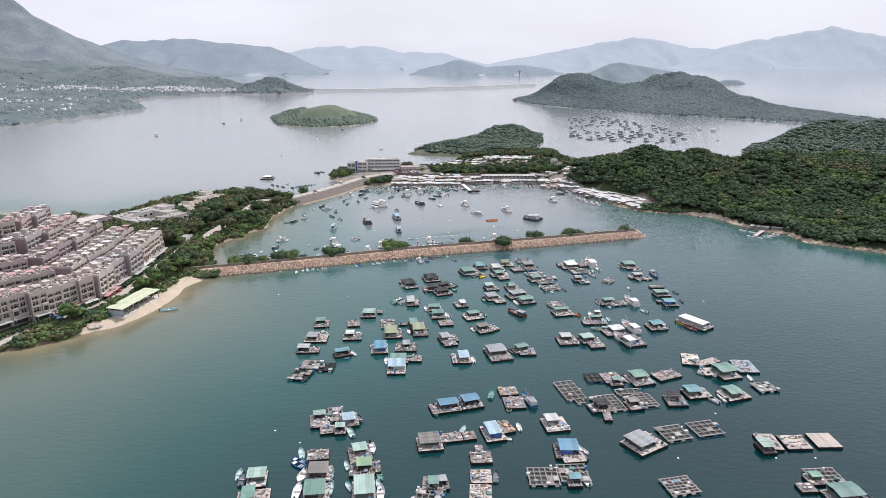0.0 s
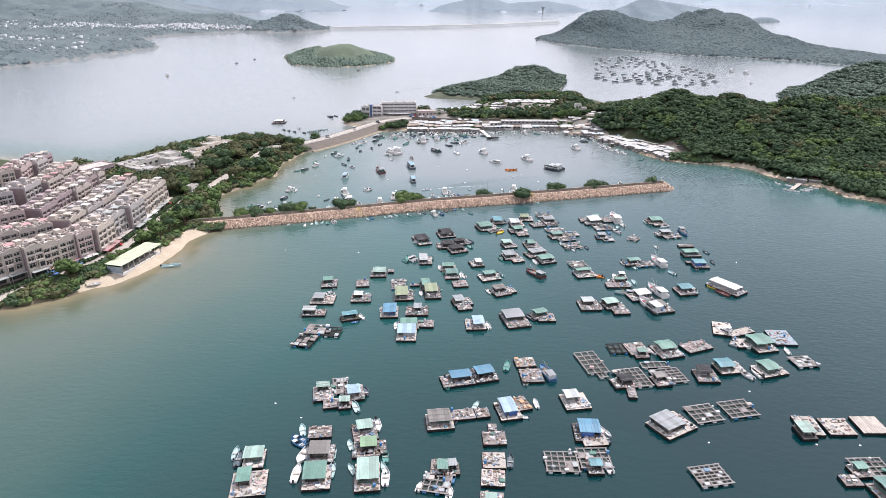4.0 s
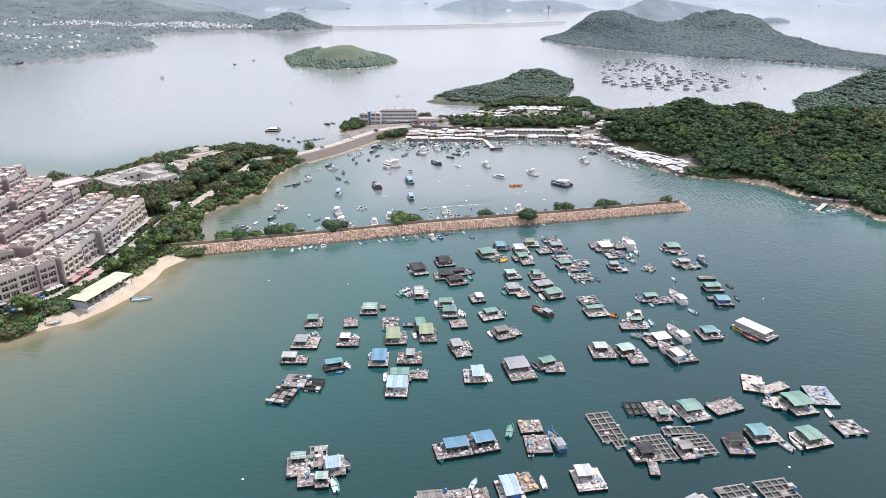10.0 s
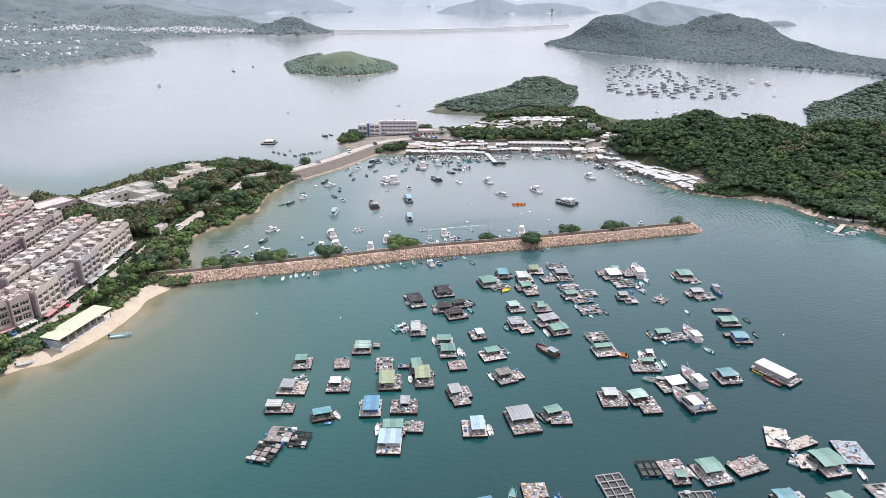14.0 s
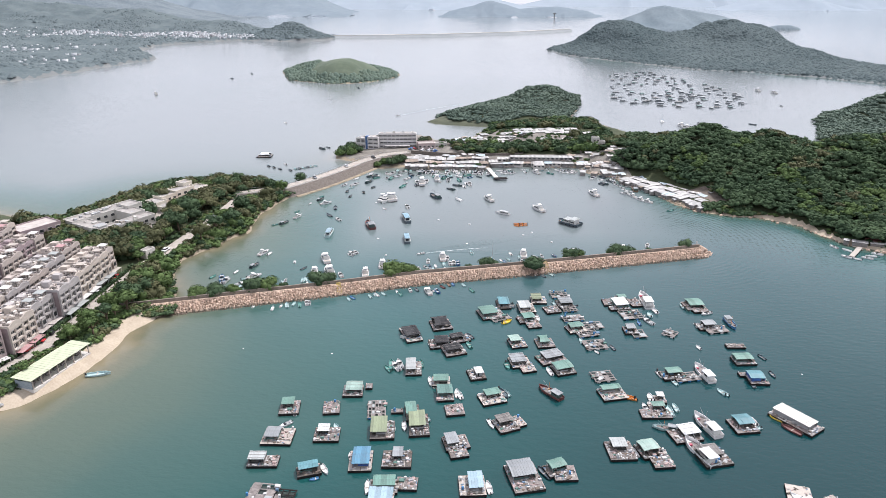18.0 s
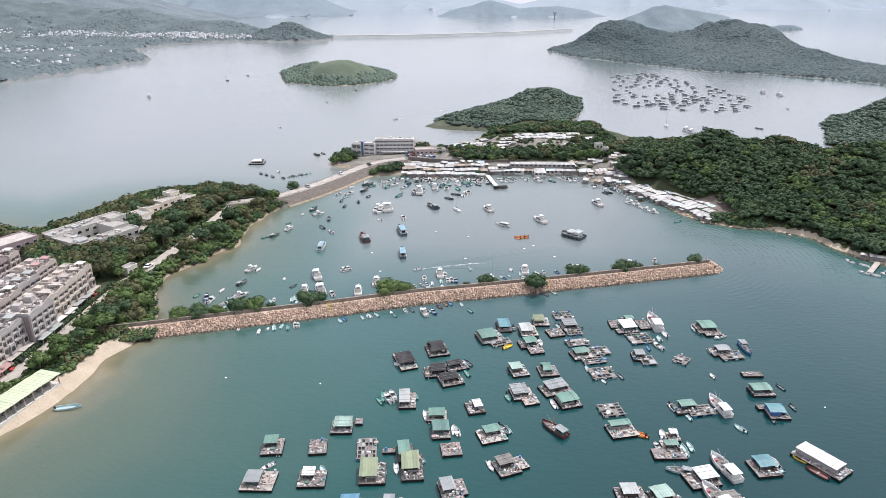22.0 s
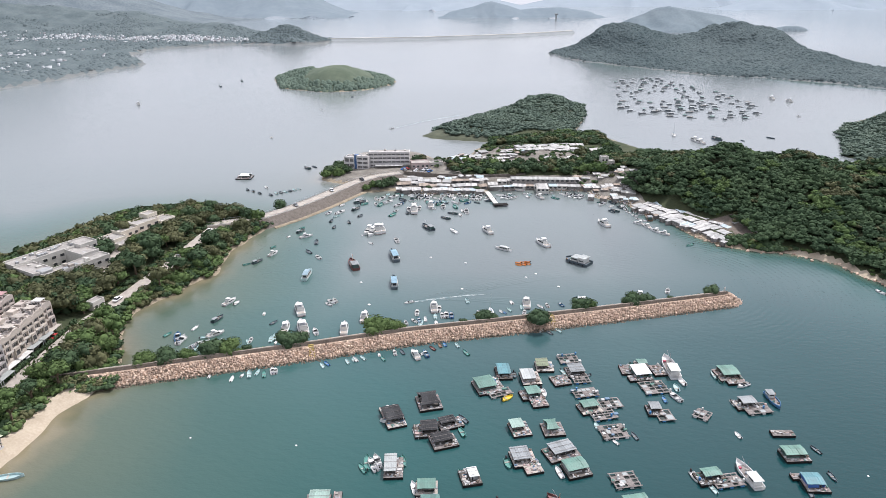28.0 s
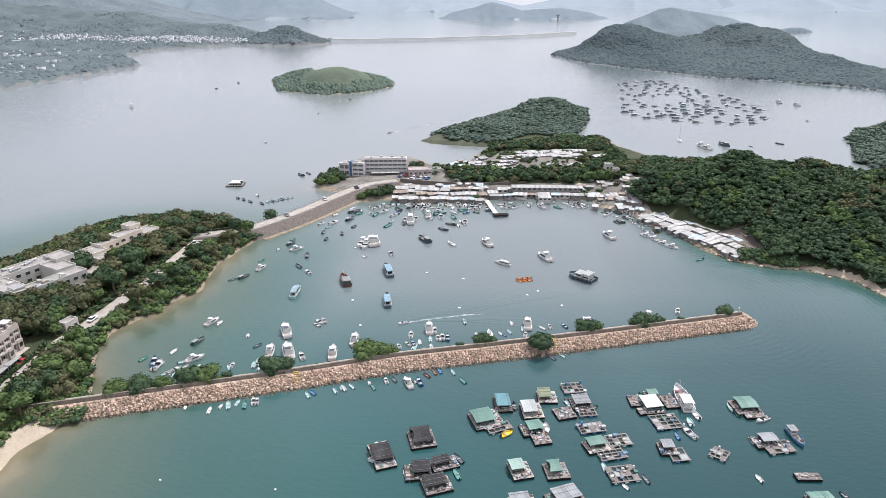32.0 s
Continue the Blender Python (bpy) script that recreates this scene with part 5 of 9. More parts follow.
def breakwater():
    root = thing("breakwater", "long rubble breakwater of pinkish granite with a low parapet", "breakwater", pose(0, 0, 0))
    core = sweep("core", WALL_LINE, [(7.4, -1.2), (4.4, 1.9), (1.6, 2.6), (-0.7, 2.9), (-6.9, -1.2)], STONE_MANY, root)
    sweep("parapet", WALL_LINE, [(0.35, 2.6), (0.35, 4.1), (-0.2, 4.1), (-0.3, 2.6)], PARAPET, root, label="weathered concrete parapet")
    sweep("walkway", WALL_LINE, [(2.3, 2.4), (2.3, 3.2), (0.36, 3.25), (0.36, 2.4)], CONCRETE, root, label="worn concrete walkway")
    r = np.random.default_rng(5)
    shapes = stone_meshes(STONE)
    arrays = []
    for me in shapes:
        v = np.array([p.co[:] for p in me.vertices])
        f = np.array([p.vertices[:] for p in me.polygons])
        arrays.append((v, f))
    Vs, Fs, count, singles = [], [], 0, 0
    wv, wf, wet = [], [], 0
    for x, y, ux, uy in along(WALL_LINE, 0.72):
        for side, n in ((-1, 10), (1, 5)):
            for k in range(n):
                q = (k + 0.3 + 0.5 * r.random()) / n
                o = (0.9 + q * 6.1) if side < 0 else (3.0 + q * 4.6)
                z = 2.75 - q * 3.35 if side < 0 else 1.9 - q * 2.3
                jx = (r.random() - 0.5) * 0.7
                px, py = x + ux * jx - uy * o * side, y + uy * jx + ux * o * side
                s = 0.55 + 0.55 * r.random()
                e = Euler((r.random() * 6, r.random() * 6, r.random() * 6)).to_matrix().to_4x4()
                m = Matrix.Translation((px, py, z + 0.15 * r.random())) @ e @ Matrix.Scale(s, 4)
                if side < 0 and -52 < x < 0 and k < 6 and singles < 210:
                    singles += 1
                    link("stone", shapes[int(r.integers(len(shapes)))], root, m)
                elif z < 0.2:
                    V, F = arrays[int(r.integers(len(arrays)))]
                    M = np.array(m)
                    wv.append(V @ M[:3, :3].T + M[:3, 3])
                    wf.append(F + wet)
                    wet += len(V)
                else:
                    V, F = arrays[int(r.integers(len(arrays)))]
                    M = np.array(m)
                    Vs.append(V @ M[:3, :3].T + M[:3, 3])
                    Fs.append(F + count)
                    count += len(V)
    tip = WALL_LINE[-1]
    for k in range(150):
        a, q = r.random() * math.pi - math.pi * 0.28, r.random()
        o = 0.6 + q * 5.4
        m = Matrix.Translation((tip[0] + math.cos(a - 0.5) * o, tip[1] + math.sin(a - 0.5) * o, 2.8 - q * 3.3)) @ Euler((r.random() * 6, r.random() * 6, 0)).to_matrix().to_4x4() @ Matrix.Scale(0.8 + 0.7 * r.random(), 4)
        V, F = arrays[int(r.integers(len(arrays)))]
        M = np.array(m)
        Vs.append(V @ M[:3, :3].T + M[:3, 3])
        Fs.append(F + count)
        count += len(V)
    low = link("wet_rubble", mesh_from("wet_rubble", np.concatenate(wv), np.concatenate(wf), STONE_WET), root)
    tagged(low, "dark wet stones along the waterline", kind="stuff")
    rest = link("rubble", mesh_from("rubble", np.concatenate(Vs), np.concatenate(Fs), STONE_MANY), root)
    tagged(rest, "pinkish granite rubble", kind="stuff")
    rod("beacon", CONCRETE_PALE, root, tip[0] - 1.2, tip[1] + 0.2, 3.0, 0.35, 2.6, taper=0.7, label="small white navigation beacon")
    for q in (-47.3, 36.0):
        y = float(np.interp(q, [p[0] for p in WALL_LINE], [p[1] for p in WALL_LINE]))
        stair = bpy.data.objects.new("stairway", None)
        scene.collection.objects.link(stair)
        stair.parent, stair.matrix_local = root, pose(q, y, 0, 0, 0, 17)
        for k in range(9):
            box("step", YELLOW, stair, 0, -0.6 - k * 0.55, 2.95 - k * 0.36, 1.5, 0.56, 0.32, r=0.02)
        box("stringer", YELLOW, stair, -0.85, -3.0, 1.55, 0.16, 5.8, 0.3, rx=33)
        box("stringer", YELLOW, stair, 0.85, -3.0, 1.55, 0.16, 5.8, 0.3, rx=33)


breakwater()

# ---- causeway and roads ----
CAUSE = ((-128, 436), (-114, 441), (-103, 448), (-92, 464), (-82, 482), (-74, 499), (-66, 516), (-55, 532), (-40, 540))
cause = thing("causeway", "stone-faced causeway carrying a two-lane road", "causeway", pose(0, 0, 0))
MASONRY = surface("grey_stone_pitching", (0.095, 0.082, 0.070), (0.21, 0.182, 0.158), 0.8, 0.9, 0.5, 6)
sweep("embankment", CAUSE, [(9.0, -1.0), (4.6, 3.9), (-4.4, 3.9), (-9.8, -1.0)], [MASONRY, SHORE], cause, label="sloping grey stone pitching")
sweep("foreshore", CAUSE[2:-1], [(-8.6, -0.8), (-9.0, 0.5), (-11.0, 0.35), (-11.8, -0.8)], SHORE, cause, label="strip of brown gravel foreshore")
sweep("carriageway", CAUSE, [(2.7, 3.8), (2.7, 4.02), (-2.7, 4.02), (-2.7, 3.8)], CONCRETE, cause, label="worn grey road surface")
for s in (-1, 1):
    sweep("kerb", CAUSE, [(s * 2.9 + 0.12, 3.8), (s * 2.9 + 0.12, 4.2), (s * 2.9 - 0.12, 4.2), (s * 2.9 - 0.12, 3.8)], CONCRETE_PALE, cause)
    sweep("railing", CAUSE, [(s * 4.2 + 0.05, 4.85), (s * 4.2 + 0.05, 4.95), (s * 4.2 - 0.05, 4.95), (s * 4.2 - 0.05, 4.85)], STEEL, cause)
for x, y, ux, uy in along(CAUSE, 9.0):
    for s in (-1, 1):
        rod("railing_post", STEEL, cause, x - uy * s * 4.2, y + ux * s * 4.2, 3.9, 0.07, 1.05)


def ground_at(x, y):
    return float(WEST.height(np.array([x]), np.array([y]))[0][0])


def lane(line, width, material, label, lift=0.12, step=3.0):
    pts = along(line, step)
    v, f = [], []
    for x, y, ux, uy in pts:
        for o in (width / 2, width / 6, -width / 6, -width / 2):
            px, py = x - uy * o, y + ux * o
            v.append((px, py, max(ground_at(x, y), ground_at(px, py)) + lift))
    for i in range(len(pts) - 1):
        for k in range(3):
            a = i * 4 + k
            f.append((a, a + 1, a + 5, a + 4))
    k = len(v)
    v += [(x, y, z - 0.4) for x, y, z in v]
    for i in range(len(pts) - 1):
        for a, b in ((0, 4), (7, 3)):
            f.append((i * 4 + a, i * 4 + b, k + i * 4 + b, k + i * 4 + a))
    me = bpy.data.meshes.new("road")
    me.from_pydata(v, [], f)
    me.materials.append(material)
    tagged(new("road", me), label, "road", kind="structure")


ROAD = ((-166, 198), (-154, 219), (-145.5, 236), (-137, 252), (-133.9, 264), (-133.4, 279), (-133.4, 303), (-133.2, 323), (-133.4, 334), (-130.9, 343), (-129.6, 354), (-127.4, 370), (-125.3, 382), (-124.6, 395), (-123.2, 411), (-123, 424), (-122.4, 433), (-112, 440.5))
LANE = ((-131.5, 342), (-136.5, 347), (-142.7, 353), (-145.7, 369), (-152, 388), (-153.5, 402))
lane(ROAD, 5.4, CONCRETE, "pale concrete coast road under the trees")
lane(LANE, 3.6, CONCRETE, "pale service lane climbing to the villas")


# ---- terraced houses ----
WALL_TINTS = [surface(n, tuple(v * 0.86 for v in c), c, 0.5, 0.9, 0.12, 8) for n, c in (
    ("cream_render", (0.51, 0.45, 0.395)), ("beige_render", (0.46, 0.405, 0.365)), ("pinkish_render", (0.465, 0.375, 0.355)), ("grey_render", (0.41, 0.385, 0.375)), ("mauve_render", (0.36, 0.29, 0.295)))]
TINT_WORDS = ("cream", "beige", "pinkish", "grey", "mauve-grey")
ROOF_TILE = surface("roof_terrace_tile", (0.30, 0.27, 0.25), (0.50, 0.46, 0.43), 0.5, 0.85, 0.15, 7, vary=0.12)
WINDOW = surface("shaded_window_glass", (0.02, 0.022, 0.026), (0.07, 0.075, 0.08), 0.5, 0.1, 0.0, spec=0.6)
FRAME = paint("white_window_frame", (0.62, 0.58, 0.53), 0.5)
PAVING = surface("pale_forecourt_paving", (0.42, 0.38, 0.33), (0.56, 0.51, 0.45), 0.4, 0.9, 0.1, 8)
W0, D0 = 6.3, 10.5
HOUSES = {}


def boxes(items):
    """Vertices and faces of several plain boxes (x, y, z, w, d, h) standing on z."""
    v, f = [], []
    for x, y, z, w, d, h in items:
        i = len(v)
        v += [(x + sx * w / 2, y + sy * d / 2, z + sz * h) for sz in (0, 1) for sx, sy in ((-1, -1), (1, -1), (1, 1), (-1, 1))]
        f += [tuple(i + k for k in q) for q in ((0, 3, 2, 1), (4, 5, 6, 7), (0, 1, 5, 4), (1, 2, 6, 5), (2, 3, 7, 6), (3, 0, 4, 7))]
    return v, f


def lattice_wall(xs, zs, is_open, y0, y1):
    """One wall between y0 and y1, cut at xs and zs, with the cells for which is_open(column, row) holds left out."""
    nx, nz = len(xs), len(zs)
    v = [(x, y, z) for y in (y0, y1) for z in zs for x in xs]
    k, f = nx * nz, []
    solid = {(i, j) for i in range(nx - 1) for j in range(nz - 1) if not is_open(i, j)}
    for i, j in solid:
        a, b, c, d = j * nx + i, j * nx + i + 1, (j + 1) * nx + i + 1, (j + 1) * nx + i
        f += [(a, b, c, d), (a + k, d + k, c + k, b + k)]
        for p, q, other in ((a, b, (i, j - 1)), (b, c, (i + 1, j)), (c, d, (i, j + 1)), (d, a, (i - 1, j))):
            if other not in solid:
                f.append((p, p + k, q + k, q))
    used = sorted({n for q in f for n in q})
    at = {n: m for m, n in enumerate(used)}
    return [v[n] for n in used], [tuple(at[n] for n in q) for q in f]


def arch(w, rise, low, thick):
    """A curved parapet gable standing on z = 0."""
    top = [(-w / 2 + w * k / 10, low + rise * math.sin(math.pi * k / 10) ** 1.5) for k in range(11)]
    ring = [(-w / 2, 0.0)] + top + [(w / 2, 0.0)]
    n = len(ring)
    v = [(x, y, z) for y in (-thick / 2, thick / 2) for x, z in ring]
    return v, [tuple(range(n - 1, -1, -1)), tuple(range(n, 2 * n))] + [(k, (k + 1) % n, n + (k + 1) % n, n + k) for k in range(n)]


AWNINGS = [paint("faded_white_awning", (0.60, 0.59, 0.57), 0.7), paint("faded_pink_awning", (0.42, 0.25, 0.25), 0.7), paint("faded_grey_awning", (0.34, 0.36, 0.35), 0.7), ROOF_TILE, paint("beige_awning", (0.46, 0.42, 0.37), 0.7)]
GEAR = surface("roof_gear", (0.20, 0.17, 0.15), (0.58, 0.54, 0.50), 0.9, 0.85, 0.1, 5, island=0.75)


# mauve deepened with painted shade for house ends turned from the sun
PARTY = surface("shaded_mauve_end_wall", (0.225, 0.175, 0.18), (0.30, 0.24, 0.24), 0.4, 0.9, 0.1, 8, vary=0.15)


def townhouse(tint, kind, m):
    """A three-storey terraced house with a deep concrete facade grid; its front faces -y."""
    h, deep = (10.5, 11.1, 10.8)[kind], 0.6
    r = np.random.default_rng(tint * 7 + kind)
    root = thing("terraced_house", f"three-storey {TINT_WORDS[tint]} terraced house with recessed windows and roof terrace", "house", m, "terraced houses")
    wall, F0 = WALL_TINTS[tint], -D0 / 2
    box("house_body", PARTY, root, 0, deep / 2, -2.5, W0 - 0.06, D0 - deep, h + 2.5, r=0.05)
    low, tops = (3.55, 6.05, 8.45), (5.45, 7.85, 9.85)
    c = (0.35, -0.3, 0.0)[kind]
    v, f = lattice_wall([-W0 / 2 + 0.03, -W0 / 2 + 0.45, c - 0.21, c + 0.21, W0 / 2 - 0.45, W0 / 2 - 0.03], [0, 2.55, low[0], tops[0], low[1], tops[1], low[2], tops[2], h],
                        lambda i, j: i in (1, 3) and j in (2, 4, 6) or j == 0 and 0 < i < 4, F0 - 0.05, F0 + deep)
    part("facade", v, f, wall, root)
    for a, b in zip(low, tops):
        bars = [-2.72, -1.55, -0.45, 0.75, 1.7, 2.62]
        v, f = lattice_wall([q + e for q in bars for e in (0, 0.11)], [0, 0.1, (b - a) * 0.62, (b - a) * 0.62 + 0.09, b - a - 0.1, b - a], lambda i, j: i % 2 and j % 2, -0.06, 0.06)
        frame_ob = part("window", v, f, FRAME, root, pose(0, F0 + deep - 0.12, a))
        box("pane", WINDOW, frame_ob, 0, 0.09, 0.0, W0 - 0.8, 0.05, b - a, r=0.01)
    side = (-1, 1, 1)[kind]
    if kind != 1:
        v, f = boxes([(side * 1.55, F0 - 0.35, 2.75, 2.3, 0.7, 0.8), (side * 1.55, F0 - 0.35, 5.3, 2.3, 0.7, 0.9)] + [(side * 1.55 + q, F0 - 0.35, 3.5, 0.26, 0.66, 1.85) for q in (-1.0, 1.0)])
        bay = part("bay", v, f, wall, root)
        box("bay_window", WINDOW, bay, side * 1.55, F0 - 0.33, 3.55, 1.75, 0.5, 1.75, r=0.02)
    z = low[(1, 0, 1)[kind]] - 0.1
    v, f = boxes([(-side * 1.5, F0 - 0.45, z, 2.7, 0.9, 0.16), (-side * 1.5, F0 - 0.86, z + 0.16, 2.7, 0.06, 0.5)])
    part("balcony", v, f, wall if tint % 2 else FRAME, root)
    box("garage_door", WALL_DARK, root, 0, F0 + deep - 0.04, 0.1, W0 - 0.7, 0.10, 2.4, r=0.02)
    v, f = boxes([(0, F0 - 1.2, 2.45, W0 - 0.5, 2.3, 0.12)] + [(sx * (W0 / 2 - 0.5), F0 - 2.2, 0, 0.15, 0.15, 2.5) for sx in (-1, 1)])
    part("canopy", v, f, AWNINGS[(tint * 2 + kind) % 5], root)
    v, f = arch(W0 - 0.1, 0.85, 0.55, 0.3)
    part("gable", v, f, wall, root, pose(0, F0 + 0.15, h))
    v, f = boxes([(0, D0 / 2 - 0.15, h, W0 - 0.1, 0.3, 0.85), (-W0 / 2 + 0.17, 0, h, 0.26, D0 - 0.62, 0.85), (W0 / 2 - 0.17, 0, h, 0.26, D0 - 0.62, 0.7)])
    part("parapet", v, f, wall, root)
    box("roof_terrace", ROOF_TILE, root, 0, 0, h + 0.004, W0 - 0.62, D0 - 0.62, 0.12, r=0.01)
    box("stair_hut", wall, root, (-1.3, 1.3, -1.2)[kind], (2.4, 1.4, 2.9)[kind], h, 2.3, 2.6, (1.9, 2.2, 1.6)[kind], r=0.05)
    if kind != 1:
        v, f = boxes([(1.0, -2.4, h + 2.0, 3.0, 3.2, 0.09)] + [(1.0 + sx * 1.35, -2.4 + sy * 1.45, h + 0.12, 0.1, 0.1, 1.9) for sx in (-1, 1) for sy in (-1, 1)])
        part("roof_awning", v, f, AWNINGS[(tint + kind) % 3] if tint % 2 else PLANK_PALE, root)
    v, f = boxes([((r.random() - 0.5) * 5.0, (r.random() - 0.5) * 9.0, h + 0.12, 0.3 + 0.9 * r.random(), 0.3 + 0.9 * r.random(), 0.3 + 0.8 * r.random()) for _ in range(26)])
    tagged(part("roof_gear", v, f, GEAR, root), "potted plants, tanks and boxes on the roof", kind="stuff")
    return root


def terrace(x0, y0, x1, y1, seed, z=None):
    r = np.random.default_rng(seed)
    n = int(math.hypot(x1 - x0, y1 - y0) / W0)
    ux, uy = (x1 - x0) / math.hypot(x1 - x0, y1 - y0), (y1 - y0) / math.hypot(x1 - x0, y1 - y0)
    rot = math.degrees(math.atan2(uy, ux))
    tint, back = int(r.integers(5)), 0.0
    for k in range(n):
        if k % 2 == 0:
            tint, back, kind = int(r.choice((0, 0, 1, 1, 2, 3, 4))), (r.random() - 0.5) * 4.4, int(r.integers(3))
            step = (r.random() - 0.5) * 1.5
        q = (k + 0.5) * W0
        x, y = x0 + ux * q - uy * (D0 / 2 + back), y0 + uy * q + ux * (D0 / 2 + back)
        m = pose(x, y, max(ground_at(x, y), ground_at(x + uy * 4, y - ux * 4)) - 0.1 + step, 0, 0, rot)
        if (tint, kind) in HOUSES:
            copy_thing(HOUSES[(tint, kind)], m)
        else:
            HOUSES[(tint, kind)] = townhouse(tint, kind, m)


terrace(-159.6, 223.4, -149.8, 239.6, 1)
terrace(-149.8, 239.4, -141.2, 256.4, 11)
terrace(-139.3, 257, -138.6, 332.5, 2)
terrace(-172, 241, -156, 264, 8)
terrace(-155, 266, -155.5, 329, 3)
terrace(-190, 252, -174, 275, 9)
terrace(-172.5, 278, -173, 335, 4)
terrace(-207, 272, -191.5, 296, 10)
terrace(-190.5, 299, -191, 349, 5)
terrace(-222, 300, -208, 324, 6)
terrace(-208, 326, -216, 368, 7)
lane(((-172, 218), (-156, 243), (-149.5, 262), (-151, 330)), 4.4, PAVING, "paved lane between terraced houses")
lane(((-190, 232), (-174, 254), (-167.5, 272), (-168.5, 335)), 4.4, PAVING, "paved lane between terraced houses")
lane(((-208, 248), (-192, 268), (-185.5, 286), (-186.5, 348)), 4.4, PAVING, "paved lane between terraced houses")
lane(((-224, 280), (-209, 300), (-203, 318), (-208, 362)), 4.4, PAVING, "paved lane between terraced houses")


# ---- villas, pavilion and small buildings ----
WHITE_RENDER = surface("white_render", (0.43, 0.41, 0.38), (0.56, 0.54, 0.50), 0.3, 0.9, 0.1, 9)
FLAT_ROOF = surface("pale_flat_roof", (0.24, 0.225, 0.21), (0.40, 0.38, 0.355), 0.35, 0.9, 0.15, 8)


def block(root, x, y, z, w, d, h, wall=None, roof=None, windows=2, rows=2, wood=False):
    """A plain wing with parapet, recessed flat roof and window strips on all sides that show."""
    wall, roof = wall or WHITE_RENDER, roof or FLAT_ROOF
    b = box("wing", wall, root, x, y, z, w, d, h, r=0.06)
    box("flat_roof", roof, root, x, y, z + h + 0.004, w - 0.5, d - 0.5, 0.1, r=0.02)
    for s in (-1, 1):
        box("parapet", wall, root, x, y + s * (d / 2 - 0.15), z + h, w, 0.3, 0.6, r=0.03)
        box("parapet", wall, root, x + s * (w / 2 - 0.15), y, z + h, 0.3, d - 0.6, 0.6, r=0.03)
    for j in range(rows):
        zz = z + h - 2.4 - j * 3.1
        for k in range(windows):
            xx = x - w / 2 + w * (k + 0.5) / windows
            a = box("window", FRAME, root, xx, y - d / 2 - 0.02, zz, w / windows * 0.55, 0.10, 1.4, r=0.02)
            box("pane", WINDOW, a, 0, -0.05, -0.6, w / windows * 0.48, 0.04, 1.2, r=0.01)
    return b


villa = thing("villa_complex", "white flat-roofed institution built round a courtyard among trees", "building", pose(-166.5, 373, 4.2, 0, 0, 63))
block(villa, 0, 10, -4, 30, 8, 10.2, windows=8)
block(villa, -11, -1, -4, 8, 14, 9.6, windows=3)
block(villa, 11, 0, -4, 8, 12, 9.9, windows=3)
block(villa, 1, -10, -4, 28, 6, 9.0, windows=8)
block(villa, 16, 7, -4, 8, 9, 11.0, windows=3)
box("skylight", WALLS["white"], villa, -10, -7, 4.9, 5, 4, 1.4, r=0.4, label="pale ridged skylight")
ru = np.random.default_rng(33)
for k in range(26):
    qx, qy = ((ru.random() - 0.5) * 27, 10 + (ru.random() - 0.5) * 6) if k < 10 else ((ru.random() - 0.5) * 25 + 1, -10 + (ru.random() - 0.5) * 4) if k < 18 else (11 * (1 if k % 2 else -1) + (ru.random() - 0.5) * 5, (ru.random() - 0.5) * 9)
    box("roof_unit", (WHITE_RENDER, STEEL, CONCRETE)[k % 3], villa, qx, qy, 5.0 if k >= 10 else 6.2, 0.8 + 2.2 * ru.random() ** 2, 0.8 + 1.4 * ru.random(), 0.5 + 0.9 * ru.random(), r=0.05)
for k in range(7):
    box("roof_unit", STEEL, villa, -12 + k * 4.0, 10 + (k % 3 - 1) * 1.8, 6.3, 1.3, 1.0, 0.9)
villa = thing("villa_complex", "cream stepped villa with tiled courts on the wooded rise", "building", pose(-150, 414, 4.4, 0, 0, 66))
CREAM = surface("cream_stone_render", (0.56, 0.51, 0.43), (0.70, 0.65, 0.56), 0.3, 0.9, 0.1, 9)
COURT = surface("reddish_court_paving", (0.34, 0.26, 0.22), (0.46, 0.37, 0.31), 0.3, 0.9, 0.1, 9)
for q in ((-14, 3, 9, 9, 5.5), (-5, 6, 10, 8, 6.6), (6, 6, 13, 8, 7.4), (16, 4, 9, 8, 5.6), (-14, -4, 8, 6, 4.2), (12, 9, 6, 6, 9.2)):
    block(villa, q[0], q[1], -4, q[2], q[3], q[4] * 0.85 + 3.6, CREAM, FLAT_ROOF, 3, 1)
box("court", COURT, villa, 3, -3, -3.5, 26, 10, 5.0, r=0.05, label="raised terrace with reddish paving")
g = ground_at(-184, 343)
villa = thing("annex_building", "mauve-grey flat-roofed annex beside the terraces", "building", pose(-189, 351, g + 1.0, 0, 0, 62))
block(villa, 0, 0, -2, 18, 11, 9.5, WALL_TINTS[4], ROOF_TILE, 5)
block(villa, -13, 2, -2, 9, 9, 8, WALL_TINTS[3], ROOF_TILE, 3)
house = thing("gatehouse", "small flat-roofed gatehouse beside the coast road", "gatehouse", pose(-135.5, 343.5, ground_at(-135.5, 343.5), 0, 0, 72))
block(house, 0, 0, -0.5, 5.5, 3.6, 3.6, windows=2, rows=1)

SHED_ROOF = paint("pale_yellow_green_sheet", (0.47, 0.51, 0.36), 0.6, dirt=0.2)
a = (-122.8, 251.5)
pav = thing("beach_pavilion", "long open beach shed with a pale yellow-green sheet roof", "shed", pose(a[0], a[1], max(1.2, ground_at(*a) - 0.3), 0, 0, 77.5))
box("floor_slab", CONCRETE_PALE, pav, 0, 0, -0.8, 22.8, 6.6, 1.1)
v, f = sheet_roof(23.6, 7.3, "flat", 4, 1.1)
part("roof", v, f, SHED_ROOF, pav, pose(0, 0, 3.5))
for k in range(8):
    for s in (-1, 1):
        box("column", CONCRETE, pav, -11.0 + k * 3.14, s * 3.1, 0.3, 0.28, 0.28, 3.2)
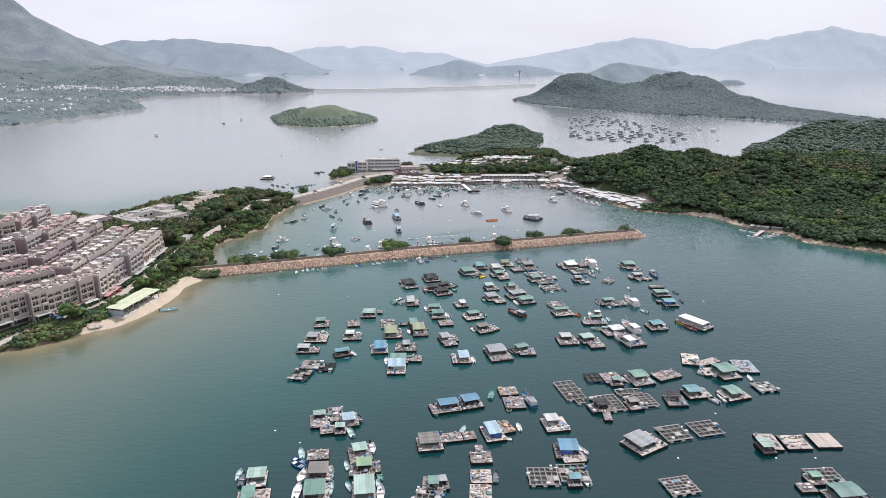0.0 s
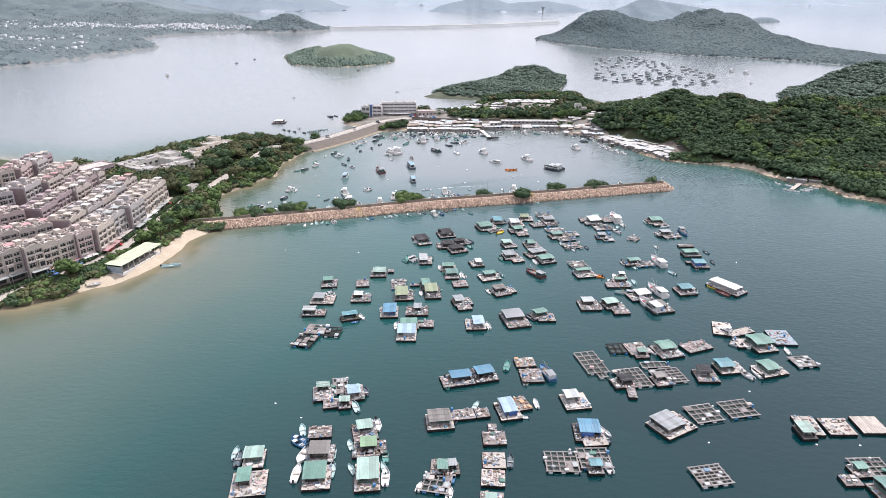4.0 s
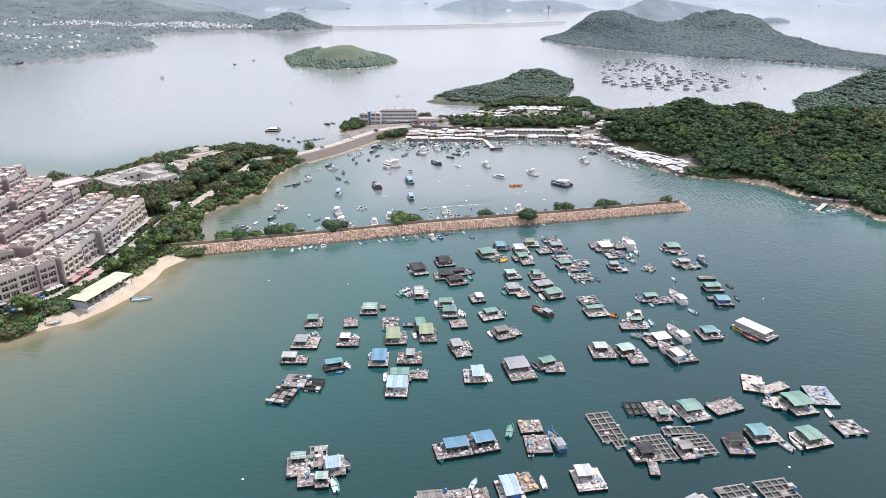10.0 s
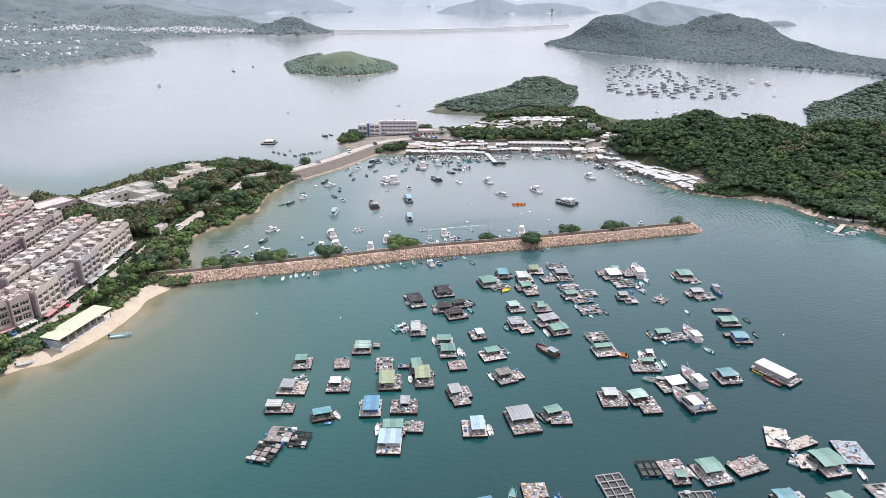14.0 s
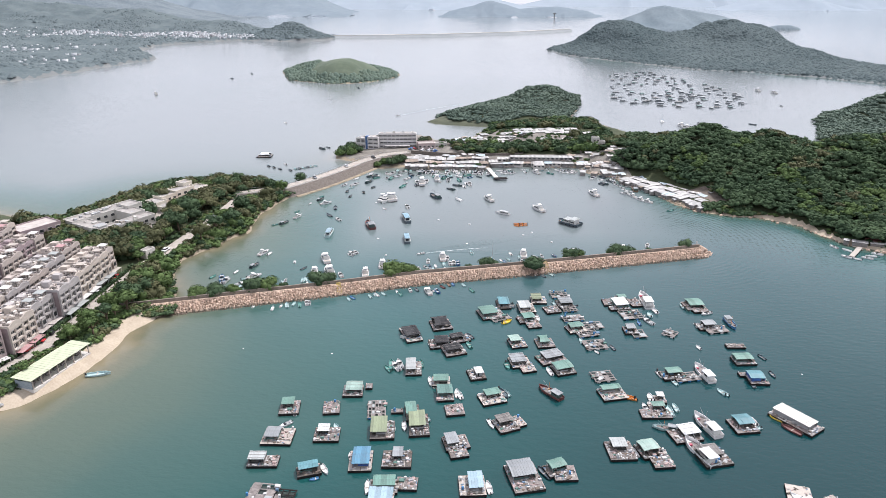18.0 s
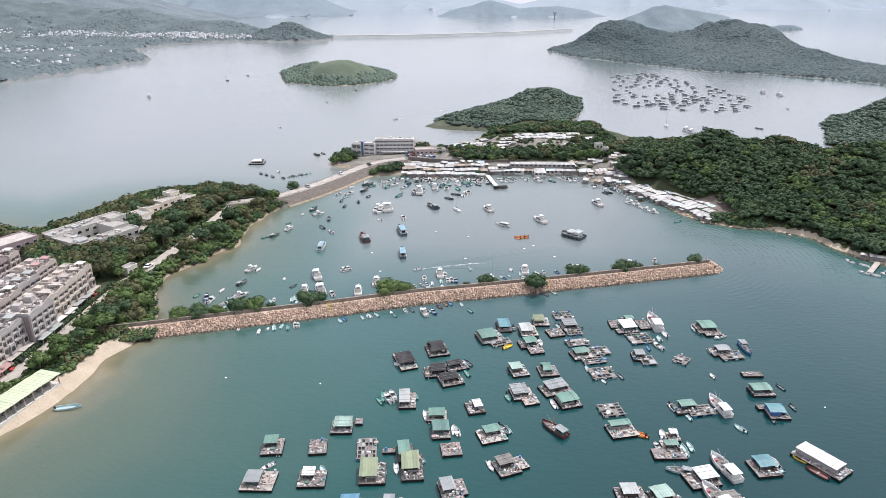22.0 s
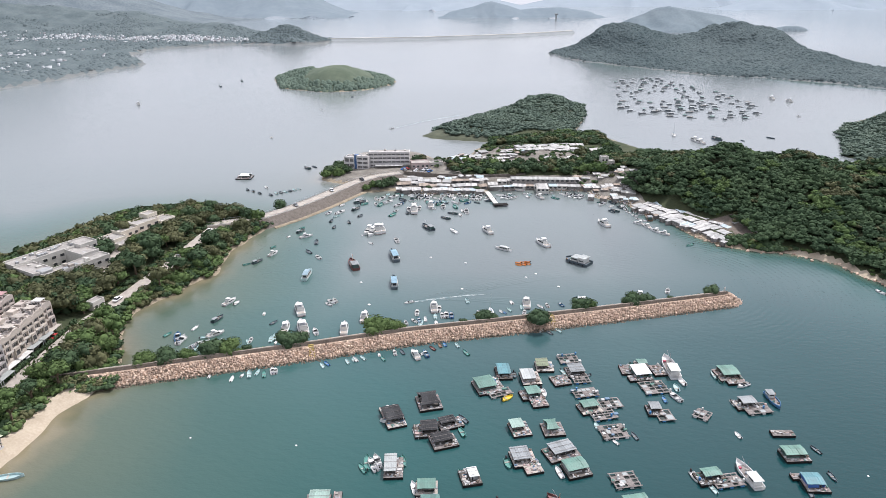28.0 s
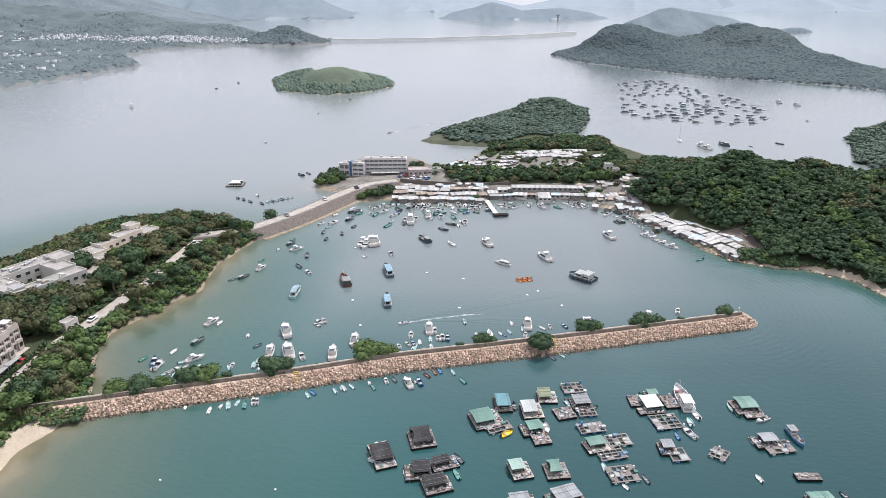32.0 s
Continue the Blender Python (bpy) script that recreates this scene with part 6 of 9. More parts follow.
box("end_wall", surface("blue_grey_board", (0.22, 0.27, 0.31), (0.34, 0.39, 0.42), 0.6, 0.8, 0.2), pav, -11.2, 0, 0.3, 0.25, 5.9, 2.4)
box("back_wall", WALL_DARK, pav, 1, 2.9, 0.3, 19, 0.2, 2.2)
for k in range(7):
    box("bench", PLANK, pav, -9 + k * 3, -0.6, 0.3, 1.8, 0.7, 0.75)
boat("sampan", "white", -129.3, 232.5, -60, 5.0).location.z = 0.9
boat("sampan", "pale", -109.5, 252.0, -75, 7.5)

# ---- cars on the lanes ----
CAR_PAINTS = [paint("white_car_paint", (0.75, 0.75, 0.75), 0.25, dirt=0.05), paint("black_car_paint", (0.02, 0.02, 0.022), 0.2, dirt=0.05), paint("silver_car_paint", (0.45, 0.46, 0.47), 0.25, 0.4, dirt=0.05), paint("red_car_paint", (0.45, 0.04, 0.04), 0.25, dirt=0.05), paint("blue_car_paint", (0.06, 0.16, 0.42), 0.25, dirt=0.05)]
CAR_WORDS = ("white", "black", "silver", "red", "blue")
CARS = {}


def car(k, x, y, z, rot):
    m = pose(x, y, z, 0, 0, rot)
    if k in CARS:
        return copy_thing(CARS[k], m)
    root = thing("car", f"{CAR_WORDS[k]} parked car beside the houses", "car", m, "parked cars")
    box("body", CAR_PAINTS[k], root, 0, 0, 0.35, 1.78, 4.4, 0.62, r=0.16)
    v, f = wedge(1.66, 1.35, 2.6, 1.6, 0.55, 0.1)
    part("cabin", v, f, GLASS, root, pose(0, -0.2, 0.96))
    box("car_roof", CAR_PAINTS[k], root, 0, -0.3, 1.47, 1.36, 1.65, 0.07, r=0.03)
    for sx in (-1, 1):
        for sy in (-1, 1):
            rod("wheel", FLOAT_BLACK, root, sx * 0.72 - 0.1, sy * 1.35, 0.33, 0.33, 0.2, 0, 90, 0, sides=12)
    CARS[k] = root
    return root


cr = np.random.default_rng(12)
for x, y, ux, uy in along(((-147, 238), (-137.6, 262), (-137.2, 300), (-137.2, 330)), 5.2):
    if cr.random() < 0.62:
        car(int(cr.integers(5)), x, y, ground_at(x, y) + 0.1, float(math.degrees(math.atan2(uy, ux)) + (0 if cr.random() < 0.5 else 90)))
for x, y, rot in ((-130.5, 350, -8), (-124.6, 396, -4), (-123, 427, 10), (-90, 468, 210), (-76, 497, 205), (-62, 521, 215)):
    car(int(cr.integers(3)), x, y, 4.03 if y > 440 else ground_at(x, y) + 0.14, rot)

# ---- trees of the western headland ----
TREE_SHAPES = []
for s in range(6):
    V, F = crown_arrays(s + 70, 300, 7, 0.13, 0.8)
    TREE_SHAPES.append([mesh_from("crown", V, F, mt) for mt in (LEAF, LEAF_DRY, LEAF_LIGHT)])


def trunk_mesh(seed):
    """A tapered trunk with three limbs, about 1 high."""
    r = np.random.default_rng(seed)
    v, f = [], []
    limbs = [((0, 0, -0.25), (0, 0, 0.62), 0.07, 0.045)]
    for k in range(3):
        a = 2.1 * k + r.random()
        limbs.append(((0, 0, 0.45), (math.cos(a) * 0.36, math.sin(a) * 0.36, 0.9 + 0.1 * r.random()), 0.04, 0.02))
    for p, q, ra, rb in limbs:
        i = len(v)
        for c, rad in ((p, ra), (q, rb)):
            v += [(c[0] + math.cos(1.047 * k) * rad, c[1] + math.sin(1.047 * k) * rad, c[2]) for k in range(6)]
        f += [(i + k, i + (k + 1) % 6, i + 6 + (k + 1) % 6, i + 6 + k) for k in range(6)]
    me = bpy.data.meshes.new("trunk")
    me.from_pydata(v, [], f)
    me.materials.append(BARK)
    return me


TRUNKS = [trunk_mesh(s) for s in range(3)]
TREE_WORDS = ("dark green broadleaf tree with a dense rounded crown", "olive-green tree with a dense feathery crown", "light green bushy tree with an uneven crown")
tr = np.random.default_rng(21)


def tree(x, y, z, height, radius, tone):
    root = thing("tree", TREE_WORDS[tone], "tree", pose(x, y, z, 0, 0, float(tr.random() * 360)), "trees")
    ob = link("trunk", TRUNKS[int(tr.integers(3))], root)
    ob.scale = (height * 0.8,) * 3
    ob = link("crown", TREE_SHAPES[int(tr.integers(6))][tone], root, pose(0, 0, height - radius * 0.72))
    ob.scale = (radius, radius, radius * (0.9 + 0.3 * float(tr.random())))


def free_of_buildings(x, y, more=0.0):
    ok = np.ones(x.shape, bool)
    for line, gap in ((ROAD, 3.6), (LANE, 3.2)):
        for (ax, ay), (bx, by) in zip(line, line[1:]):
            ex, ey = bx - ax, by - ay
            t = np.clip(((x - ax) * ex + (y - ay) * ey) / (ex * ex + ey * ey), 0, 1)
            ok &= np.hypot(x - ax - t * ex, y - ay - t * ey) > gap + more
    for cx, cy, w, d, rot in ((-166.5, 373, 32, 25, 63), (-150, 414, 33, 14, 66), (-189, 351, 34, 16, 62), (-122.8, 251.5, 25.5, 9.0, 77.5), (-135.5, 343.5, 9, 7, 72)):
        c, s = math.cos(radians(rot)), math.sin(radians(rot))
        u, v = c * (x - cx) + s * (y - cy), -s * (x - cx) + c * (y - cy)
        ok &= (np.abs(u) > w / 2) | (np.abs(v) > d / 2)
    terraces = inside_distance(x, y, ((-165, 205), (-140.5, 250), (-136.4, 262), (-136.4, 337), (-156, 333), (-172, 340), (-190, 354), (-214, 376), (-260, 395), (-330, 300), (-250, 150)))
    return ok & (terraces < -1.5)


p = spread(WEST, 95, 7.4, lambda x, y, z, d: (d > 4.5) & free_of_buildings(x, y, 3.0) & ((y > 300) | (d > 7.5)) & (y > 205) & (x > -150), 31, 0.9)
for x, y, z in p:
    rad = 3.0 + 2.0 * float(tr.random()) - (0.8 if y < 300 else 0)
    tree(x, y, z, rad * 1.25 + 2.2 + 2.2 * float(tr.random()) - (1.6 if y > 420 else 0), rad, int(tr.choice(3, p=(0.3, 0.5, 0.2) if y > 300 else (0.4, 0.1, 0.5))))
p = spread(WEST, 700, 4.7, lambda x, y, z, d: (d > 4) & free_of_buildings(x, y, np.where(x > -136, 2.6, 1.4)) & (y > 300) & (x > -212), 35, 0.95)
back = np.where(WEST.height(p[:, 0], p[:, 1])[1] < 16, 1.6, 3.8) * np.where(p[:, 0] < -0.40 * p[:, 1], 0.5, 1.0) * np.where(p[:, 1] > 425, 0.45, 1.0)
scatter("headland_woods", WOOD_CROWNS, p + np.stack([back * 0, back * 0, back], -1), 2.8 + 2.5 * rng.random(len(p)) ** 1.3, WOODS, "dense olive and green trees on the headland", "woods", (0.46, 0.46, 0.08))
p = spread(WEST, 2300, 2.2, lambda x, y, z, d: ((d > 0.5) & (d < 9) & ((y > 300) | (x < -133.5)) | (d > 5.6) & (d < 30) & (y < 305)) & free_of_buildings(x, y) & (x > -200) & (y > 195), 32, 0.95)
scatter("shore_shrubs", SMALL_CROWNS, p + (0, 0, 0.5), 1.4 + 1.3 * rng.random(len(p)), WOODS, "dense green shrubs along the shore", "shrubs", (0.26, 0.22, 0.52))
p = np.array([(-124 + 1.5 * k + 0.7 * (j % 2), 290.6 + 0.52 * k - 1.6 * j, 2.0 - 0.3 * j) for k in range(14) for j in range(4)])
for k, (x, y) in enumerate(((-124, 301), (-118, 304), (-122, 310), (-116, 313), (-123, 319), (-118, 322), (-126, 294), (-120, 297), (-125, 276), (-127, 268))):
    tree(x, y, ground_at(x, y), 7.0 + k % 3, 5.4 - 0.16 * k, (2, 0, 2)[k % 3])
for x, y, rad in ((-137.5, 338.5, 2.6), (-141.5, 339.5, 3.0), (-146, 338.5, 3.3), (-151, 337, 3.0), (-139.5, 347, 2.6)):
    tree(x, y, ground_at(x, y), rad * 1.9, rad, 1 if rad > 2.8 else 2)
scatter("root_shrubs", SMALL_CROWNS, p, 1.1 + 0.5 * rng.random(len(p)), WOODS, "dense green bushes at the root of the breakwater", "shrubs", (0.5, 0.1, 0.4))
row = np.array([(x, y, ground_at(x, y) + 0.9) for x, y, ux, uy in along(((-158, 214), (-148.8, 234), (-140.2, 251), (-136.8, 265), (-136.4, 279), (-136.3, 331)), 1.7)])
scatter("hedge_trees", SMALL_CROWNS, row, 0.75 + 0.4 * rng.random(len(row)), [LEAF], "row of small dark cypress trees along the coast road", "hedge", None, 1.9)
p = spread(WEST, 900, 2.1, lambda x, y, z, d: (d > np.where(x < -133, 0.2, 5.4)) & free_of_buildings(x, y, -0.4) & (y < 262) & (x > -178) & (y > 190), 47, 0.95)
scatter("shore_thicket", SMALL_CROWNS, p + (0, 0, 0.9), 1.4 + 1.3 * rng.random(len(p)), WOODS, "dense green thicket between the road and the beach", "shrubs", (0.28, 0.36, 0.36))
p = spread(WEST, 700, 2.0, lambda x, y, z, d: (d > 7) & (y > 302) & (x > -160) & free_of_buildings(x, y, -0.6) & ~free_of_buildings(x, y, 3.2) & (inside_distance(x, y, ((-140.5, 250), (-136.4, 262), (-136.4, 337), (-160, 337), (-170, 262))) < -1.5), 48, 0.95)
scatter("roadside_shrubs", SMALL_CROWNS, p + (0, 0, 0.5), 1.1 + 0.9 * rng.random(len(p)), WOODS, "green undergrowth lining the coast road", "shrubs", (0.4, 0.35, 0.25))
GROVE = ((-138, 338), (-156, 334.5), (-173, 341), (-181, 351), (-186, 364), (-164, 351), (-147, 367), (-140, 352))
p = spread(WEST, 130, 3.6, lambda x, y, z, d: (inside_distance(x, y, GROVE) > -0.5) & (np.hypot(x + 135.5, y - 343.5) > 6), 61, 0.9) + (0, 0, 4.7)
scatter("terrace_trees", WOOD_CROWNS, p, 3.2 + 1.4 * rng.random(len(p)), WOODS, "tall olive trees between the terraces and the institution", "woods", (0.3, 0.55, 0.15))
BUSHES = []
for k in range(4):
    V, F = crown_arrays(91 + k, 620, 9, 0.085, 0.85, 0.9)
    BUSHES.append(mesh_from("bush", V, F, LEAF_LIGHT if k == 2 else LEAF))
for x, y, rad in ((-98, 309, 2.4), (-92, 311.5, 2.6), (-86, 312, 2.0), (-79, 316.5, 3.0), (-74, 316, 2.8), (-68, 316, 1.7), (-70, 308.6, 1.4), (-55.5, 323, 3.0), (-51.5, 324, 2.4), (-26, 333, 3.2), (-22, 334, 2.6), (-18, 335.5, 1.8), (4, 340, 1.3),
                  (11.5, 344, 2.2), (15, 344.6, 1.8), (31.6, 340.4, 2.8), (48.6, 352.5, 2.6), (50.6, 353.5, 2.2), (68.5, 358.5, 2.5), (72.5, 359.5, 2.2), (76, 359.8, 1.7), (84, 362, 1.2), (101, 367.2, 2.2)):
    ob = link("bush", BUSHES[int(abs(x)) % 4])
    y = float(np.interp(x, [q[0] for q in WALL_LINE], [q[1] for q in WALL_LINE])) + (1.4 + rad * 0.8 if y > 309 or x < -80 else -1.6) * (-1 if x in (-70, 31.6) else 1)
    rad *= 1.4 if rad > 1.9 else 1.0
    ob.matrix_world = pose(x, y, 2.6 + rad * 0.35, 0, 0, x * 40) @ Matrix.Diagonal((rad * 1.25, rad * 1.05, rad * 1.15, 1))
    tagged(ob, "dense dark green bush growing on the breakwater", "bush", "breakwater bushes")
V, F = crown_arrays(92, 60, 3, 0.28, 0.5)
r = np.random.default_rng(77)
pts = np.array([(x - uy * 2.9, y + ux * 2.9, 2.3) for x, y, ux, uy in along(WALL_LINE[1:], 1.9)])
pts = pts[r.random(len(pts)) < 0.85]
scatter("breakwater_grass", [(V, F)], pts, 0.6 + 0.9 * r.random(len(pts)), [LEAF_DRY, LEAF_LIGHT], "low weeds and grass behind the parapet", "grass", (0.55, 0.45))


# ---- village across the harbour ----
VILLAGE = np.random.default_rng(314)
TIN = [paint("white_tin_roof", (0.50, 0.488, 0.472), 0.7, dirt=0.5, sheets=0.24), paint("grey_tin_roof", (0.40, 0.40, 0.39), 0.6, sheets=0.22), paint("rusty_tin_roof", (0.33, 0.27, 0.22), 0.8, sheets=0.25), paint("pale_blue_tin_roof", (0.48, 0.57, 0.61), 0.5, sheets=0.18), paint("dull_red_tin_roof", (0.24, 0.095, 0.085), 0.7, sheets=0.2)]
TIN_WORDS = ("white", "grey", "rusty", "pale blue", "dull red")
BOARD = surface("village_board_wall", (0.12, 0.112, 0.105), (0.34, 0.32, 0.30), 0.5, 0.9, 0.2, 6, vary=0.2)


def east_at(x, y):
    return float(EAST.height(np.array([x]), np.array([y]))[0][0])


def shed(x, y, w, d, rot, roof=0, high=3.2, style="gable", z=None, windows=0):
    """A village shed: board walls and a ribbed tin roof; over water it stands on stilts."""
    g = max(0.8, east_at(x, y) - 0.9) if z is None else z
    root = thing("village_shed", f"low waterfront shed with {TIN_WORDS[roof]} tin roof", "shed", pose(x, y, g, 0, 0, rot), "village sheds")
    high *= 0.6
    box("shed_body", BOARD if roof != 0 or windows == 0 else WHITE_RENDER, root, 0, 0, -1.4, w - 0.5, d - 0.6, high + 1.4, r=0.04)
    v, f = sheet_roof(w, d, style, int(x * 5 + y), 0.9)
    part("roof", v, f, TIN[roof], root, pose(0, 0, high))
    for k in range(windows):
        box("window", WINDOW, root, -w / 2 + w * (k + 0.5) / windows, -d / 2 + 0.28, high - 1.35, w / windows * 0.55, 0.08, 0.95, r=0.02)
    return root


def shed_row(x0, x1, y, d, rot, high, roofs=(0, 0, 1, 1, 2, 3), z=None):
    """Sheds of uneven width, height and depth built wall to wall along x."""
    x = x0
    while x < x1:
        w = 4.0 + 5.0 * VILLAGE.random()
        shed(float(x + w / 2), float(y + VILLAGE.normal() * 0.7 + (x - x0) * math.tan(radians(rot))), float(w + 0.3), float(d * (0.8 + 0.4 * VILLAGE.random())), float(rot + VILLAGE.normal() * 8), int(VILLAGE.choice(roofs)),
             float(high * (0.82 + 0.36 * VILLAGE.random())), ("lean", "gable", "flat", "lean")[int(VILLAGE.integers(4))], z, int(VILLAGE.integers(3)))
        x += w + (1.2 if VILLAGE.random() < 0.2 else 0.1)


shed_row(-40, -28, 519.5, 5.0, 2, 3.2)
shed_row(-40, -27, 526.5, 5.5, 2, 3.8, (1, 1, 0, 2))
shed_row(-26, 11, 514.5, 5.6, 2, 3.2)
shed_row(-27, 12, 522.0, 5.6, 1, 4.0, (1, 0, 1, 1, 2))
shed_row(16, 31, 523.0, 5.5, 12, 4.0, (0, 1, 0))
shed_row(17, 30, 516.5, 4.5, 6, 3.2)
shed(51, 525, 42, 6.5, 0, 1, 6.4, "gable", None, 14)
shed_row(31, 46, 519.0, 4.4, 0, 3.0)
shed_row(53, 73, 519.0, 4.4, 0, 3.0)
shed(48.5, 514, 7.5, 12, 0, 0, 4.2, "hip", 1.0, 3)
for x in (76, 81, 86):
    shed(x, 517 - (x - 76) * 0.3, 5, 5, 3, 0, 3.0)
for k in range(46):
    x = float(-38 + 50 * VILLAGE.random()) if k < 24 else float(74 + 26 * VILLAGE.random())
    y = float(506.5 + 4.5 * VILLAGE.random()) if k < 24 else float(497 + 26 * VILLAGE.random() - (x - 74) * 0.35)
    shed(x, y, 2.6 + 3 * VILLAGE.random(), 2.4 + 2.4 * VILLAGE.random(), float(VILLAGE.normal() * 14), int(VILLAGE.choice((0, 0, 1, 2, 3))), 2.2 + 0.8 * VILLAGE.random(), "lean")
for k in range(58):
    if k < 20:
        x, y = float(-12 + 60 * VILLAGE.random()), float(564 + 34 * VILLAGE.random())
        y = max(y, 560 + 0.5 * max(0.0, x))
    elif k < 40:
        x, y = float(62 + 38 * VILLAGE.random()), float(500 + 34 * VILLAGE.random())
        y = max(y, 524 - 0.9 * max(0.0, x - 72))
    else:
        x, y = float(-38 + 128 * VILLAGE.random()), float(526 + 8 * VILLAGE.random())
    shed(x, y, 3.0 + 3.5 * VILLAGE.random(), 2.8 + 2.4 * VILLAGE.random(), float(VILLAGE.normal() * 20), int(VILLAGE.choice((0, 0, 0, 1, 1, 2, 3))), 2.6 + 1.6 * VILLAGE.random() ** 2, "lean" if k % 3 else "gable")
for k in range(30):
    x, y = float(-60 + 76 * VILLAGE.random()), float(484 + 19 * VILLAGE.random())
    if abs(x - 17) > 6:
        boat(("sampan", "dinghy", "speedboat")[k % 3], ("white", "pale", "white", "dark", "green", "blue")[k % 6], x, y, float(70 * VILLAGE.normal()), 4.2 + 2.6 * float(VILLAGE.random()))
for k in range(34):
    x = float(-40 + 150 * VILLAGE.random())
    y = float(np.interp(x, (-40, 12, 30, 74, 82, 100, 112), (508, 500, 512, 511, 494, 476, 455)) - 2 - 5 * VILLAGE.random())
    boat(("sampan", "dinghy", "speedboat")[k % 3], ("white", "white", "pale", "white", "green")[k % 5], x, y, float(60 * VILLAGE.normal()), 4.0 + 2.4 * float(VILLAGE.random()))
for k in range(26):
    x, y = float(-34 + 44 * VILLAGE.random()), float(500.5 + 4.0 * VILLAGE.random())
    if k > 17:
        x, y = float(58 + 16 * VILLAGE.random()), float(505 + 5 * VILLAGE.random())
    boat(("speedboat", "sampan", "dinghy")[k % 3], ("white", "pale", "white", "dark", "white")[k % 5], x, y, float(180 * (k % 2) + 14 * VILLAGE.normal()), 5.0 + 2.5 * float(VILLAGE.random()))
for x, y, w, d, rot, z in ((-30, 510, 18, 8, 2, 0.9), (-10, 508, 20, 8, 2, 0.9), (8, 509, 12, 7, 8, 0.9), (30, 513, 16, 6, 5, 1.2), (60, 513.5, 22, 5, 0, 1.2), (82, 505, 16, 12, -30, 1.3), (92, 492, 16, 8, -58, 1.2), (102, 474, 18, 7, -58, 0.9), (113, 456, 18, 7, -58, 0.9), (122, 441, 16, 6, -58, 0.9),
                           (-30, 552, 24, 12, 5, 2.4), (40, 585, 40, 22, 15, 2.6), (80, 600, 36, 20, 15, 2.8), (70, 530, 46, 7, 0, 2.4), (-10, 529, 50, 5, 2, 2.4), (10, 570, 24, 14, -10, 2.4)):
    clutter(pose(x, y, z, 0, 0, rot), w, d, 0, 0.55 if y < 520 else 0.22)
# the row of white sheds under the hill
for row, off in enumerate((0.0, 6.4, 12.4)):
    for k in range(9 - row):
        t = (k + 0.5 + 0.35 * row) / 9
        x, y = 97 + 33 * t + off * 0.86 + VILLAGE.normal() * 0.5, 483 - 55 * t + off * 0.5 + VILLAGE.normal() * 0.5
        shed(float(x), float(y), 5.8 + 2.6 * VILLAGE.random(), 5.2 + 1.7 * VILLAGE.random(), float(-59 + VILLAGE.normal() * 11), int(VILLAGE.choice((0, 0, 0, 0, 1, 1, 3))), 2.0 + 1.2 * VILLAGE.random(), ("lean", "flat", "gable")[(k + row) % 3], 1.0 + row * 0.5)
for k in range(16):
    t = (k + VILLAGE.random()) / 16
    x, y, o = 97 + 36 * t, 483 - 60 * t, -4.2 + 1.6 * VILLAGE.random() + (20.5 if k % 4 == 3 else 0)
    shed(float(x + o * 0.86), float(y + o * 0.5), 2.2 + 2.0 * VILLAGE.random(), 2.0 + 1.4 * VILLAGE.random(), float(-59 + VILLAGE.normal() * 15), int(VILLAGE.choice((0, 1, 1, 2))), 2.0 + 0.8 * VILLAGE.random(), "lean", 0.7 if o < 0 else 3.0)
# upper village
for x, y, w, d, rot, q in ((44, 602, 18, 5, 28, 0), (60, 611, 17, 5, 25, 0), (78, 620, 22, 6, 12, 0), (36, 590, 14, 5, 18, 1), (50, 594, 13, 5, 12, 0), (64, 600, 15, 5, 20, 0), (80, 604, 18, 5.5, 4, 0), (98, 609, 12, 6, 20, 0),
                          (66, 565, 24, 5.5, 0, 0), (27, 566, 12, 5, -20, 0), (18, 573, 8, 5, -25, 0), (10, 577, 6, 5, -20, 0), (3, 582, 6, 5, -15, 0), (48, 585, 10, 5, 10, 1), (30, 578, 11, 4, 10, 0), (96, 596, 10, 6, 10, 1), (106, 601, 8, 5, 25, 0),
                          (58, 590, 14, 4.5, 12, 0), (74, 593, 15, 4.5, 6, 0), (90, 603, 12, 5, 8, 0), (70, 607, 14, 4.5, 16, 0), (52, 600, 10, 4.5, 20, 1)):
    for k in range(max(1, round(w / 7))):
        n = max(1, round(w / 7))
        o = (k + 0.5 - n / 2) * w / n
        shed(float(x + o * math.cos(radians(rot)) + VILLAGE.normal() * 0.5), float(y + o * math.sin(radians(rot)) + VILLAGE.normal() * 0.8), float(w / n * (0.85 + 0.3 * VILLAGE.random())), float(d * (0.8 + 0.5 * VILLAGE.random())), float(rot + VILLAGE.normal() * 8),
             int(VILLAGE.choice((q, q, 0, 1))), float(2.7 + 1.3 * VILLAGE.random()), "gable" if k % 2 else "lean")
for x, y, w in ((84, 533, 5), (97, 530, 5), (101, 536, 4), (79, 538, 4), (104, 522, 5), (96, 519, 4.5), (108, 512, 5)):
    shed(x, y, w, w * 0.8, float(VILLAGE.normal() * 20), int(VILLAGE.choice((0, 1, 2))), 2.8, "lean")
tall = thing("village_house", "white two-storey house above the waterfront", "house", pose(90, 545, east_at(90, 545), 0, 0, 8))
block(tall, 0, 0, -1, 4.6, 4.6, 7.4, windows=2, rows=2)
block(tall, 4.6, 0.6, -1, 4.4, 4.2, 4.4, windows=2, rows=1)
